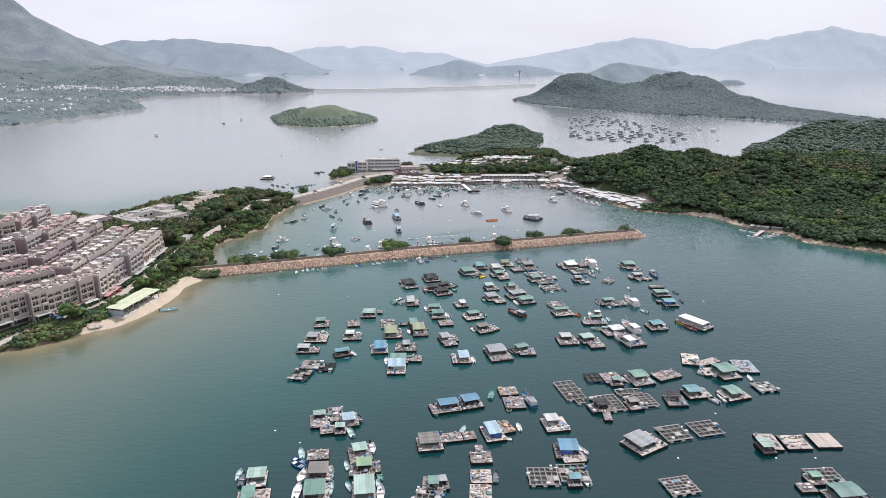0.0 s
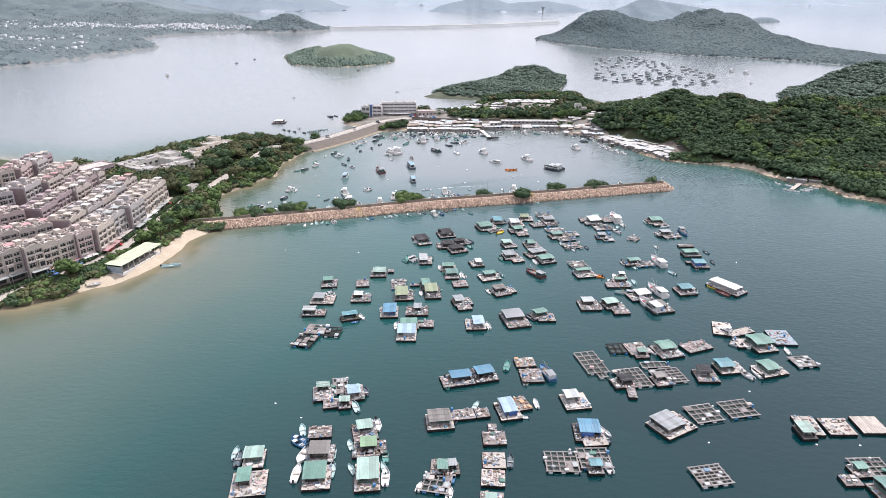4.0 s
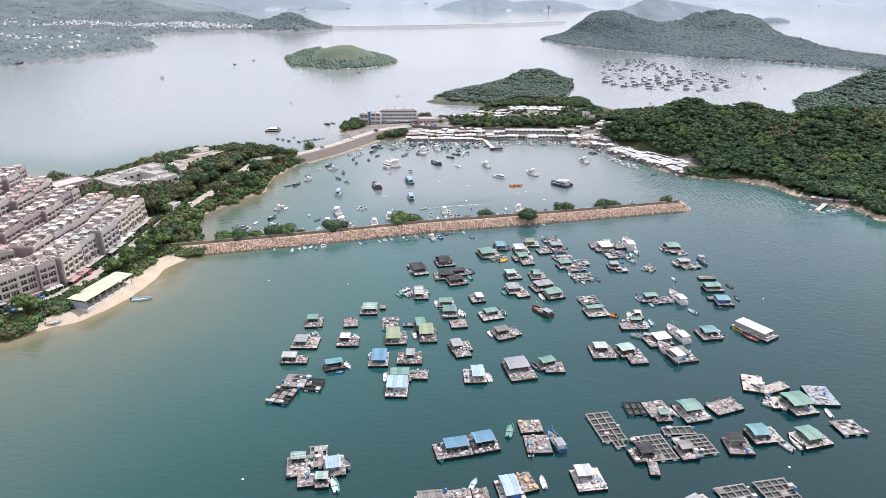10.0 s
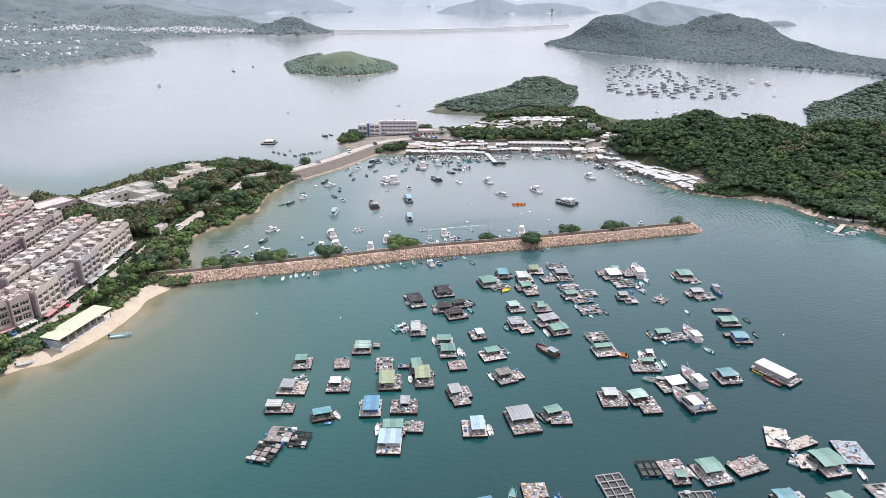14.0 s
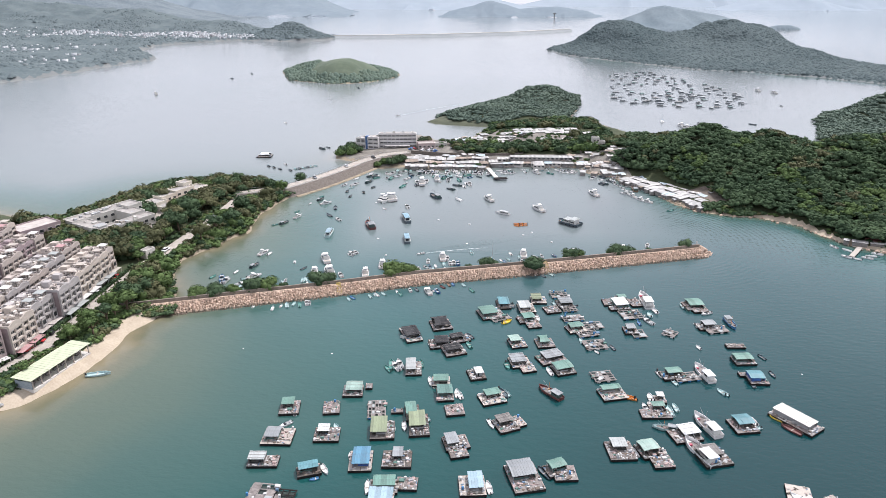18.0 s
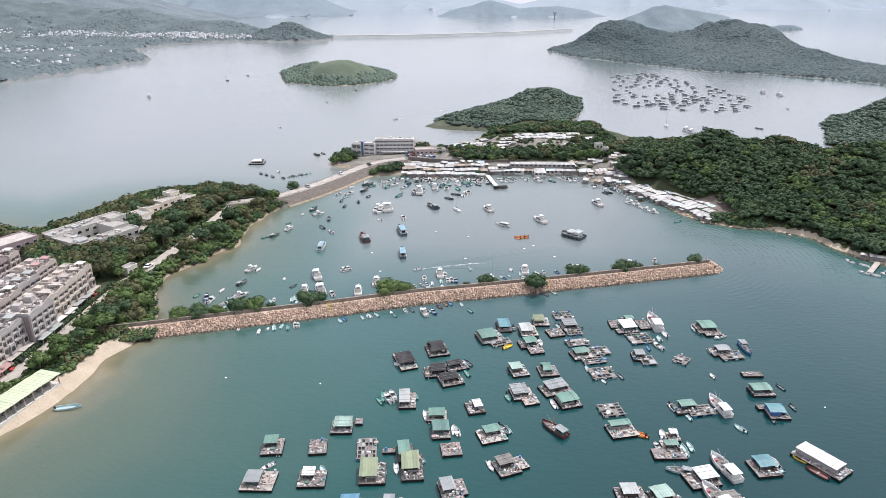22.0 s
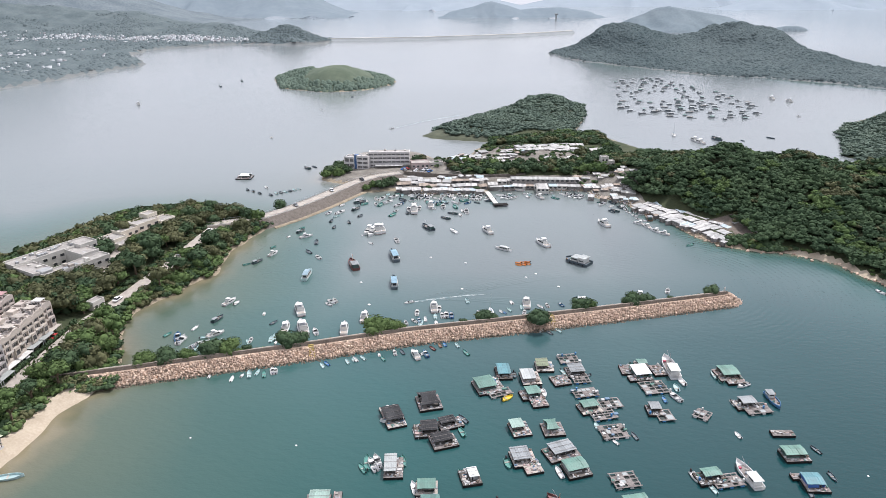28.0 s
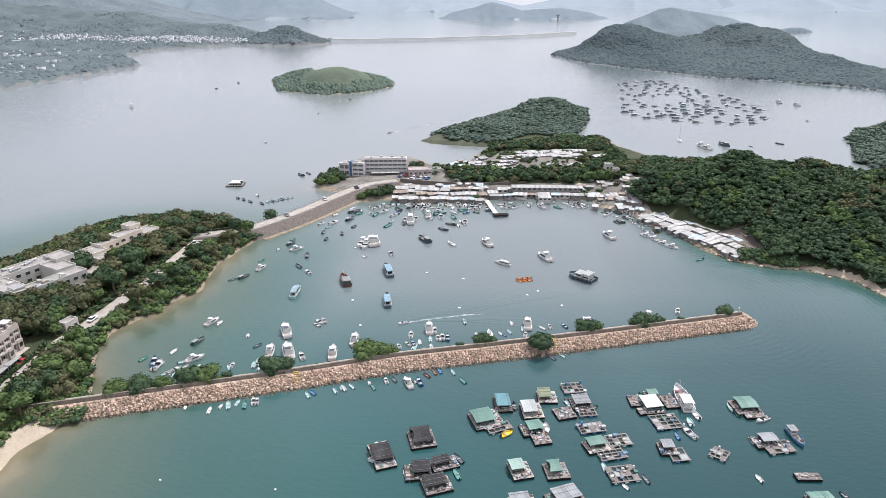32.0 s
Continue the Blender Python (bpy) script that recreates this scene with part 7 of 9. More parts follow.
def gridded(root, x, y, w, d, h, floors, bays, wall, glass=None):
    """A block with a deep white grid of slabs and fins before dark glazing on its front."""
    box("block_core", glass or CURTAINED, root, x, y + 0.4, -1, w - 0.3, d - 0.9, h + 1, r=0.04)
    v, f = boxes([(x, y - d / 2 + 0.45, h * k / floors - 0.6, w, 1.3, 1.35) for k in range(floors + 1)])
    part("floor_slab", v, f, wall, root)
    for k in range(bays + 1):
        box("fin_wall", wall, root, x - w / 2 + w * k / bays, y - 0.1, -1, 0.42, d, h + 1.1, r=0.03)
    box("back_wall", wall, root, x, y + d / 2 - 0.1, -1, w, 0.35, h + 1, r=0.03)
    box("flat_roof", FLAT_ROOF, root, x, y, h + 0.004, w - 0.1, d - 0.2, 0.2, r=0.02)
    for k in range(max(2, bays // 2)):
        box("roof_unit", WHITE_RENDER if k % 2 else STEEL, root, x - w / 2 + w * (k + 0.6) / max(2, bays // 2), y + (k % 3 - 1) * 1.6, h + 0.2, 1.5, 1.3, 0.8 + 0.5 * (k % 2))


CURTAINED = surface("curtained_glass", (0.10, 0.10, 0.105), (0.30, 0.29, 0.285), 0.8, 0.35, 0.0, 5)
PLASTER = surface("pinkish_white_plaster", (0.53, 0.51, 0.495), (0.67, 0.645, 0.625), 0.4, 0.85, 0.1, 8)
inn = thing("seafront_block", "four-storey white block with recessed balconies beside the road", "building", pose(-50, 565, 2.0, 0, 0, 4))
gridded(inn, 0, 0, 27, 8, 10.2, 4, 9, PLASTER)
box("awning", TIN[0], inn, 0, -8, 2.6, 18, 4, 0.25)
modern = thing("modern_building", "white modern building with blue glass stair tower", "building", pose(-71, 561, 2.0, 0, 0, -8))
gridded(modern, -4.6, 0, 6.5, 9, 7.6, 2, 2, PLASTER)
gridded(modern, 4.6, 0, 7.5, 9, 8.4, 3, 2, PLASTER)
box("stair_tower", surface("blue_tower_glass", (0.06, 0.12, 0.26), (0.12, 0.20, 0.36), 0.6, 0.2, 0.0, spec=0.6), modern, 0, -2.6, -1, 2.2, 3.0, 10.4, label="blue glazed stair tower")
pavilion = thing("roadside_pavilion", "pinkish stepped building with pale roofs by the road", "building", pose(-26, 560, 2.4, 0, 0, 10))
block(pavilion, -3, 0, -1, 12, 9, 5.0, WALL_TINTS[2], ROOF_TILE, 4, 1)
block(pavilion, 8, 2, -1, 9, 7, 4.2, WHITE_RENDER, FLAT_ROOF, 3, 1)
sweepline = ((-38, 541), (-20, 536), (0, 533), (22, 535), (40, 537))
yard = thing("retaining_wall", "long dark stone retaining wall behind the sheds", "wall", pose(0, 0, 0))
sweep("wall_body", sweepline, [(0.5, 0.0), (0.5, 5.0), (-0.3, 5.0), (-0.6, 0.0)], MASONRY, yard)
tagged(yard, kind="structure")
pier = thing("village_pier", "narrow concrete pier with a landing platform", "pier", pose(15.4, 508, 0, 0, 0, 11.5))
box("pier_deck", CONCRETE_PALE, pier, 0, -11, 1.0, 2.6, 24, 0.35)
box("landing", BEAM, pier, 2.4, -24.5, 0.7, 8.0, 3.6, 0.5)
for k in range(6):
    for s in (-1, 1):
        rod("pile", CONCRETE, pier, s * 1.0, -1.5 - k * 4.2, -1.0, 0.2, 2.1)
p = spread(EAST, 330, 5.0, lambda x, y, z, d: (d > 3) & (x > -8) & (x < 112) & (((y > 536) & (y < 560)) | ((y > 570) & (y < 676) & (x > 88 + (y < 640) * 16)) | ((y > 626) & (x > 20)) | ((y > 545) & (y < 590) & (x > 78))) & (np.abs(x - 90) + np.abs(y - 545) > 9) & ~((np.abs(x - 66) < 14) & (np.abs(y - 564) < 5)), 41, 0.95)
q = spread(EAST, 420, 3.0, lambda x, y, z, d: (d > 3) & (x > -20) & (x < 108) & (((y > 556) & (y < 640)) | ((x > 72) & (y > 520))) & (value_noise(x, y, 9, 19) > 0.42), 43, 0.95)
scatter("village_shrubs", SMALL_CROWNS, q + (0, 0, 0.6), 1.1 + 1.3 * rng.random(len(q)) ** 1.5, WOODS, "green bushes between the village sheds", "shrubs", (0.6, 0.2, 0.2))
q = spread(EAST, 160, 2.2, lambda x, y, z, d: (d > 0.8) & (x > 129) & (x < 152) & (y > 414) & (y < 432) & ((x - 97) * 0.515 - (y - 483) * 0.857 > 62), 44, 0.95)
scatter("shore_shrubs", SMALL_CROWNS, q + (0, 0, 0.6), 1.5 + 1.4 * rng.random(len(q)), WOODS, "dark green bushes beside the last sheds", "shrubs", (0.75, 0.05, 0.2))
scatter("village_woods", CROWNS, p + (0, 0, 1.9), 2.0 + 3.6 * rng.random(len(p)) ** 1.6, WOODS, "dense trees among the village houses", "woods", (0.65, 0.2, 0.15))
for x, y, rad, tone in ((-86, 545, 4.5, 0), (-82, 552, 4.2, 0), (-88, 538, 3.8, 2), (-80, 540, 4.2, 2), (-76, 547, 3.6, 0), (-84, 561, 3.6, 0), (-50, 514, 4.0, 0), (-46, 518, 4.4, 0), (-54, 514, 3.2, 2), (-58, 512, 2.8, 2), (-43, 521, 3.8, 0),
                       (-32, 569, 4.6, 0), (-29, 572, 4.2, 1), (-10, 563, 2.6, 0), (-5, 566, 2.4, 0), (-98, 466, 3.4, 0), (9, 512, 2.0, 0), (-20, 512, 1.8, 0)):
    tree(x, y, max(1.0, east_at(x, y)) if x > -95 else 3.0, rad * 1.3, rad * 1.12, tone)
cv = np.random.default_rng(4)
for k in range(16):
    x, y = float(-46 + 40 * cv.random()), float(545 + 10 * cv.random())
    car(int(cv.integers(5)), x, y, max(2.2, east_at(x, y)) + 0.02, float(cv.random() * 180))

# mooring buoys and a raft of orange floats
buoy_mesh = None
for x, y in ((4.0, 399), (34.5, 388), (42.8, 375), (3.0, 371), (-39.5, 376), (-33, 355), (-48, 433), (30, 384), (-12, 405), (60, 300), (-70, 270), (-40, 268), (66, 165), (85, 150), (95, 150), (60, 150), (-38, 157), (-46, 163), (78, 172), (108, 262)):
    if buoy_mesh is None:
        ob = rod("mooring_buoy", HULLS["white"], None, 0, 0, 0, 0.75, 0.6, sides=14)
        buoy_mesh = ob.data
    else:
        ob = link("mooring_buoy", buoy_mesh)
    ob.matrix_world = pose(x, y, -0.12) @ Matrix.Scale(0.72 if y > 340 else 0.35, 4)
    tagged(ob, "round white mooring buoy afloat", "buoy", "mooring buoys")
for k in range(6):
    boat("dinghy", "orange", 27.6 + (k % 3) * 2.0, 397.6 + (k // 3) * 2.6 + (k % 3) * 0.5, 70 + k * 3, 3.3)

# floating house and shore hut
hut(-141.5, 538, 9, 8, 5, "white", front=1.5, right=1.5, left=1.5, back=1.0, walls="dark", side=1.0, style="hip")
for x, y, w, d, rot, q, high in ((184.5, 376.5, 6.5, 4.2, -24, 0, 2.1), (191, 378, 6.5, 3.2, -18, 4, 2.5), (191.5, 374.6, 6.5, 3.0, -18, 0, 2.0), (179.5, 378.5, 2.6, 2.2, -40, 1, 2.0), (198, 372, 3.0, 2.4, -10, 1, 2.0)):
    shed(x, y, w, d, rot, q, high, "gable" if q == 0 else "lean", 1.1)
jetty = thing("timber_jetty", "rickety timber jetty below the wooded hill", "jetty", pose(178, 367, 0, 0, 0, -40))
box("jetty_deck", PLANK_PALE, jetty, 0, 0, 0.7, 2.2, 15, 0.25)
for k in range(4):
    for s in (-1, 1):
        rod("pile", BEAM, jetty, s * 1.2, -6 + k * 4, -1.0, 0.15, 1.8)
for q in ((171.5, 362, 40), (174.5, 360, 55), (180, 361, 60), (183, 363.5, 75), (176, 370.5, 35), (172, 374.5, 20), (187, 366, 60)):
    boat("sampan" if q[2] % 2 else "speedboat", "white", q[0], q[1], q[2], 5.4)

# shore boulders below the sheds and along the hill
r = np.random.default_rng(8)
shapes = []
for me in stone_meshes(SHORE, 5):
    shapes.append((np.array([q.co[:] for q in me.vertices]), np.array([q.vertices[:] for q in me.polygons])))
line = np.array([(x, y, 0.15) for x, y, ux, uy in along(EAST.coast[12:30], 1.1)])
line[:, :2] += r.normal(size=(len(line), 2)) * 1.3
scatter("shore_rocks", shapes, line, 0.6 + 1.2 * r.random(len(line)) ** 2, [STONE_MANY], "brown boulders strewn along the shore", "rocks")

# ---- distant fish farm ----
FARM = ((187, 1023), (255, 1075), (305, 870), (275, 765), (195, 745), (155, 810))
r = np.random.default_rng(15)
far_kinds = []
# timber colour paled and blued: distance haze painted in
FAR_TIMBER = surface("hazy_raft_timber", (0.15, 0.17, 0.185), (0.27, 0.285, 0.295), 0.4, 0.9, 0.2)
for k, (w, d, c) in enumerate(((11, 6, "grey"), (8, 7, "dgreen"), (9, 5, "lgrey"), (13, 5, "brown"))):
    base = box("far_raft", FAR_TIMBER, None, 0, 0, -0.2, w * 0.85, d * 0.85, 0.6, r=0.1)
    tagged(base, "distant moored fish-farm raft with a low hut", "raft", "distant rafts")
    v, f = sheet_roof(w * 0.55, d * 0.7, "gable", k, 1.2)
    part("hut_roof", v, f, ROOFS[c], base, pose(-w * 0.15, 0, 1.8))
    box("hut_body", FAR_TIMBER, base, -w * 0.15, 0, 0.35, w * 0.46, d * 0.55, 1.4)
    base.matrix_world = pose(200 + k * 14, 800 + k * 9, 0.25, 0, 0, 6 * k)
    far_kinds.append(base)
places = [(200 + k * 14, 800 + k * 9) for k in range(4)]
while len(places) < 120:
    x, y = 150 + 160 * r.random(), 740 + 340 * r.random()
    if inside_distance(np.array([x]), np.array([y]), FARM)[0] < 0 or min(math.hypot(x - a, y - b) for a, b in places) < 8 + 5 * r.random():
        continue
    places.append((x, y))
    copy_thing(far_kinds[int(r.integers(4))], pose(x, y, 0.08, 0, 0, float(r.normal() * 20)) @ Matrix.Diagonal((0.45 + 0.75 * float(r.random()), 0.5 + 0.6 * float(r.random()), 0.45 + 0.5 * float(r.random()), 1)))

# ---- dam and far shore town ----
DAM = ((-335, 1714), (-121, 1763), (100, 1870), (262, 2010))
dam = thing("dam", "long low pale dam across the far water", "dam", pose(0, 0, 0))
# stone colour greyed to carry the distance haze
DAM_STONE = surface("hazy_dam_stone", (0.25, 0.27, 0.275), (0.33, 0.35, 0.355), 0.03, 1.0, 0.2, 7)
sweep("embankment", DAM, [(14, -2), (5, 5), (-5, 5), (-16, -2)], DAM_STONE, dam, step=30)
sweep("crest_wall", DAM, [(4.6, 4.8), (4.6, 6.2), (-4.6, 6.2), (-4.6, 4.8)], CONCRETE_PALE, dam, step=30)
tower = thing("intake_tower", "slender water intake tower beyond the dam", "tower", pose(311, 2830, 0))
rod("shaft", DAM_STONE, tower, 0, 0, 0, 3, 14)
box("control_room", DAM_STONE, tower, 0, 0, 14, 12, 8, 5)
far = np.random.default_rng(52)
V, F, M, count = [], [], [], 0
faces = np.array([(0, 3, 2, 1), (4, 5, 6, 7), (0, 1, 5, 4), (1, 2, 6, 5), (2, 3, 7, 6), (3, 0, 4, 7)])
spots = [(-720, 1640, 150, 55, 420), (-590, 1625, 90, 30, 260), (-940, 1660, 170, 60, 150), (-400, 1660, 60, 20, 22), (-640, 1120, 60, 120, 22), (-820, 1300, 150, 100, 60)]
for cx, cy, sx, sy, n in spots:
    for _ in range(n):
        x, y = cx + far.normal() * sx * 0.55, cy + far.normal() * sy * 0.55
        z, d = WEST_SHORE.height(np.array([x]), np.array([y]))
        if d[0] < 6 or (x > -490 and z[0] > 9):
            continue
        w, dd, h = 2.4 + 5.5 * far.random() ** 4, 2.4 + 2.4 * far.random(), 1.8 + 2.0 * far.random()
        a = far.random() * 1.5
        q = np.array([(-w, -dd), (w, -dd), (w, dd), (-w, dd)]) / 2 @ np.array([[math.cos(a), math.sin(a)], [-math.sin(a), math.cos(a)]]) + (x, y)
        for zz in (z[0] - 4, z[0] + h):
            V += [(u, v, zz) for u, v in q]
        F.append(faces + count)
        M += [int(far.random() < 0.3)] * 6
        count += 8
# house colours hold the distance haze as painted blue-grey
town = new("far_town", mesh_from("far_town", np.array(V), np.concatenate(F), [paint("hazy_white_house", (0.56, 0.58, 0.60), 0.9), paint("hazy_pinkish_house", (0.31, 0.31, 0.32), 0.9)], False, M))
tagged(town, "pale hazy houses of a town on the far shore", "town", kind="stuff")


# ---- fish farm: huts, work rafts and cages ----
hut(-46.4, 236.6, 4.0, 4.0, 7, "green", front=2.6, right=1.2)
hut(-46.7, 222.2, 4.1, 4.8, 1, "grey", right=3, back=1.5, walls='green', side=0.9)
hut(-48.0, 212.3, 4.5, 3.3, 3, "lgrey", right=3.6, style='flat')
hut(-34.4, 209.4, 5.1, 3.0, 19, "teal", walls='green', side=0.9)
hut(-21.8, 213.6, 4.6, 7.1, 4, "blue", front=0.6, walls='blue', side=0.9)
hut(-14.9, 204.6, 5.5, 3.9, 4, "green", walls='green')
hut(-15.1, 199.1, 5.8, 5.6, 1, "pblue", walls='white', side=1.0, style='lean', front=1.5)
deck(-9.6, 206.3, 5.3, 4.5, -1, stuffs=10)
hut(-12.8, 215.5, 2.8, 4.1, 2, "grey", left=2.2, right=2.2, front=2, high=2.3)
hut(-33.7, 224.7, 3.4, 3.4, 4, "white", right=2.4, front=1.8, high=2.2, style='flat')
deck(-33.9, 236.7, 5.1, 6.4, 8, stuffs=9)
hut(-28.9, 245.2, 5.5, 5.1, 4, "pgreen", style='flat', walls='green')
deck(-24.9, 248.2, 2.3, 2.9, 5, stuffs=4)
cage(-21.0, 236.5, 5.0, 8.4, 7, 5, 5, covered=0.5, stuffs=4)
hut(-19.1, 226.5, 4.8, 7.1, 5, "olive", walls='white', side=0.9, right=1.6, style='lean')
deck(-15.1, 235.9, 3.7, 1.9, 5, stuffs=2, boards='white')
hut(-11.2, 234.9, 3.4, 6.3, 10, "green", walls='green')
hut(-9.1, 230.0, 4.9, 7.6, 7, "olive", walls='white', front=1.8)
hut(-13.3, 258.4, 3.7, 7.7, 5, "lgrey", style='flat', right=1.4)
hut(-3.5, 250.9, 5.2, 4.2, 3, "green", back=1.2)
hut(-2.1, 244.7, 5.1, 5.4, 7, "dgreen", front=1.2, side=0.9, walls='green')
deck(1.0, 237.2, 5.8, 5.7, 11, stuffs=6, tint=1)
hut(0.6, 221.7, 3.5, 5.0, 16, "grey", right=2.4, walls='green')
deck(2.4, 218.9, 5.1, 5.1, 15, stuffs=9)
hut(-15.3, 280.2, 6.3, 7.9, 22, "dark", back=2.6, style='flat', front=1.4)
hut(-5.4, 288.0, 7.2, 7.8, 16, "dark", style='hip')
hut(-4.4, 274.7, 5.6, 5.5, 10, "dark", left=2.2, style='flat')
hut(0.5, 277.6, 5.5, 3.5, 23, "dark", right=2.6, style='flat')
hut(-0.6, 269.8, 6.5, 4.8, 21, "dark", front=1.3, style='flat', right=1.6)
hut(7.9, 255.7, 2.9, 4.1, 15, "white", walls='white', side=1.0, left=1.8, high=2.3, style='flat', back=1.4)
hut(11.7, 243.9, 5.3, 3.7, 20, "green", front=2.2, left=1.4)
hut(14.7, 231.1, 4.7, 3.8, 24, "brown", style='flat', front=2.0, right=0.8)
deck(18.3, 232.4, 4.1, 5.2, 27, stuffs=9, boards='pale')
hut(17.4, 305.5, 4.9, 7.5, 6, "teal", walls='white', right=0.6)
hut(11.4, 297.6, 7.0, 7.5, 20, "green", right=2.6, front=1.0, walls='green')
cage(16.0, 294.6, 7.6, 3.6, 26, 4, 2, covered=0.2)
hut(30.1, 309.9, 4.7, 5.6, 3, "olive", style='flat', right=1.4)
hut(25.0, 302.7, 5.1, 7.1, 8, "lgrey", right=1.4, walls='white')
hut(25.8, 293.6, 5.0, 5.0, 15, "green", left=1.6, walls='green')
deck(27.3, 290.4, 5.8, 6.5, 14, stuffs=8)
hut(20.0, 276.6, 4.5, 4.8, 15, "pgreen", front=2.2, right=1.6)
hut(29.7, 276.6, 4.4, 5.4, 10, "green", style='hip', walls='green', side=0.8, right=1.6)
hut(20.3, 263.6, 5.7, 6.0, 13, "grey", style='flat', right=1.2)
deck(23.2, 260.7, 5.3, 5.6, 17, stuffs=8, boards='pale')
hut(31.4, 266.7, 7.6, 5.4, 23, "grey", left=1.8, style='flat')
hut(34.0, 259.9, 6.8, 5.4, 19, "green", walls='white', front=0.8)
hut(40.7, 307.0, 5.8, 5.7, 9, "grey", style='flat')
cage(39.3, 315.7, 6.8, 5.7, 11, 4, 3, covered=0.3, stuffs=5)
deck(35.2, 302.3, 6.7, 6.4, 17, stuffs=9)
cage(41.7, 303.6, 5.5, 5.2, 10, 4, 3, stuffs=3)
cage(41.9, 295.6, 7.8, 4.5, 14, 5, 3, covered=0.4, stuffs=5)
hut(41.8, 287.3, 5.9, 4.3, 18, "green", front=1.4, right=1.2)
cage(48.4, 290.4, 6.9, 5.0, 12, 4, 3, covered=0.4, stuffs=4)
cage(45.4, 284.6, 7.7, 5.2, 16, 4, 4, covered=0.45, stuffs=6)
cage(46.8, 276.6, 7.8, 6.3, 12, 5, 3, covered=0.5, stuffs=8)
hut(61.1, 306.5, 6.2, 6.8, 11, "white", style='lean', walls='green')
hut(62.7, 312.1, 3.8, 3.3, 8, "green", high=2.2)
deck(57.5, 309.6, 5.5, 6.7, 3, stuffs=8)
deck(67.2, 309.6, 5.1, 7.3, 10, stuffs=8)
deck(59.7, 304.6, 7.1, 3.5, 12, stuffs=7)
cage(63.6, 299.5, 8.2, 7.1, 12, 4, 4, covered=0.25, stuffs=6)
hut(60.8, 287.0, 3.8, 4.3, 2, "grey", high=2.3, front=1.2)
cage(63.0, 284.9, 4.8, 5.4, 9, 2, 2, stuffs=1)
cage(74.1, 285.8, 4.4, 4.7, -36, 3, 3, covered=0.5, stuffs=2)
hut(88.9, 307.5, 6.5, 6.8, 7, "green", left=1.2)
deck(89.7, 305.0, 6.8, 5.8, 9, stuffs=9)
hut(88.8, 291.0, 5.3, 4.4, 9, "grey", left=1.6)
cage(90.8, 289.4, 8.1, 5.2, 12, 4, 3, covered=0.5, stuffs=4)
deck(93.4, 277.8, 7.3, 3.1, 2, stuffs=3, boards='white')
hut(92.2, 267.8, 6.8, 4.7, 5, "green", walls='green')
hut(92.2, 256.8, 5.3, 5.2, -0, "teal", walls='blue', side=1.0, right=1.2)
deck(89.8, 260.0, 3.9, 2.5, 3, stuffs=4)
hut(67.8, 258.3, 5.5, 3.7, 12, "green", left=1.4, front=1.0)
cage(71.4, 257.6, 7.9, 4.7, 13, 5, 4, covered=0.5, stuffs=4)
cage(46.0, 256.8, 6.8, 5.8, 12, 4, 4, covered=0.5, stuffs=6)
hut(46.7, 248.0, 6.7, 2.9, 14, "green", front=3.0, walls='white', side=0.9)
hut(58.5, 239.9, 4.1, 2.6, 4, "green", high=2.3, back=1.6)
deck(57.3, 237.8, 9.3, 4.5, 3, stuffs=12)
hut(60.3, 244.7, 2.5, 2.5, 1, "white", high=2.4, style='flat', walls='dark', left=1, right=1)
hut(63.8, 228.4, 5.5, 4.8, 15, "white", style='flat', left=2.4)
hut(66.2, 219.6, 6.2, 4.6, 14, "brown", style='flat', front=1.6, right=1.6)
hut(43.9, 221.8, 4.3, 4.1, 5, "lgrey", front=2.6, left=1.0, right=2.0)
hut(51.3, 221.2, 5.0, 4.5, 18, "pgreen", left=1.0, right=1.6)
deck(53.7, 218.2, 5.6, 7.1, 8, stuffs=10)
hut(79.9, 233.4, 5.2, 4.9, 10, "teal", left=1.0, front=1.2)
hut(18.1, 210.8, 6.5, 6.4, 14, "grey", front=3.4, walls='green', left=1.0, stuffs=5)
hut(27.0, 212.8, 4.6, 3.4, 23, "green", walls='green', left=1.4)
deck(28.8, 211.8, 5.9, 5.7, 5, stuffs=8)
hut(6.9, 205.9, 3.7, 6.1, 5, "pblue", walls='white', left=1.8)
hut(1.4, 174.0, 5.8, 3.9, 15, "blue", left=2.4, front=1.2)
hut(7.9, 176.4, 5.1, 4.3, 18, "blue", back=1.4, front=1.0)
deck(19.7, 183.7, 5.7, 4.9, 8, stuffs=12, tint=6)
deck(20.9, 176.8, 6.1, 6.6, 5, stuffs=10)
hut(30.1, 165.2, 3.8, 3.9, 10, "lgrey", front=2.2, right=1.6, walls='white', left=1.2)
hut(13.4, 159.9, 3.7, 6.5, 13, "pblue", walls='blue', side=1.0, left=1.0)
deck(17.1, 163.4, 3.8, 5.9, 20, stuffs=8, tint=6)
hut(-3.6, 154.8, 5.6, 5.1, 9, "brown", style='flat', walls='green', side=0.8)
deck(2.2, 158.3, 5.8, 4.3, 11, stuffs=10)
deck(7.0, 159.1, 3.5, 3.9, 11, stuffs=6)
deck(9.6, 149.0, 5.5, 4.9, 4, stuffs=12)
deck(9.3, 153.2, 2.2, 2.7, 2, stuffs=4)
deck(9.2, 141.0, 5.2, 5.4, 1, stuffs=14, boards='pale')
deck(8.8, 135.2, 5.2, 5.3, -3, stuffs=6, boards='pale', planks=1)
deck(8.2, 127.8, 5.0, 5.9, -4, stuffs=12)
hut(8.1, 126.1, 2.5, 3.9, 2, "pgreen", high=2.4, left=0.3, right=0.3, front=0.3)
hut(32.4, 151.6, 5.1, 5.5, -1, "blue", walls='blue', side=1.0, left=1.2)
deck(33.1, 149.1, 5.8, 4.5, 7, stuffs=8, boards='pale')
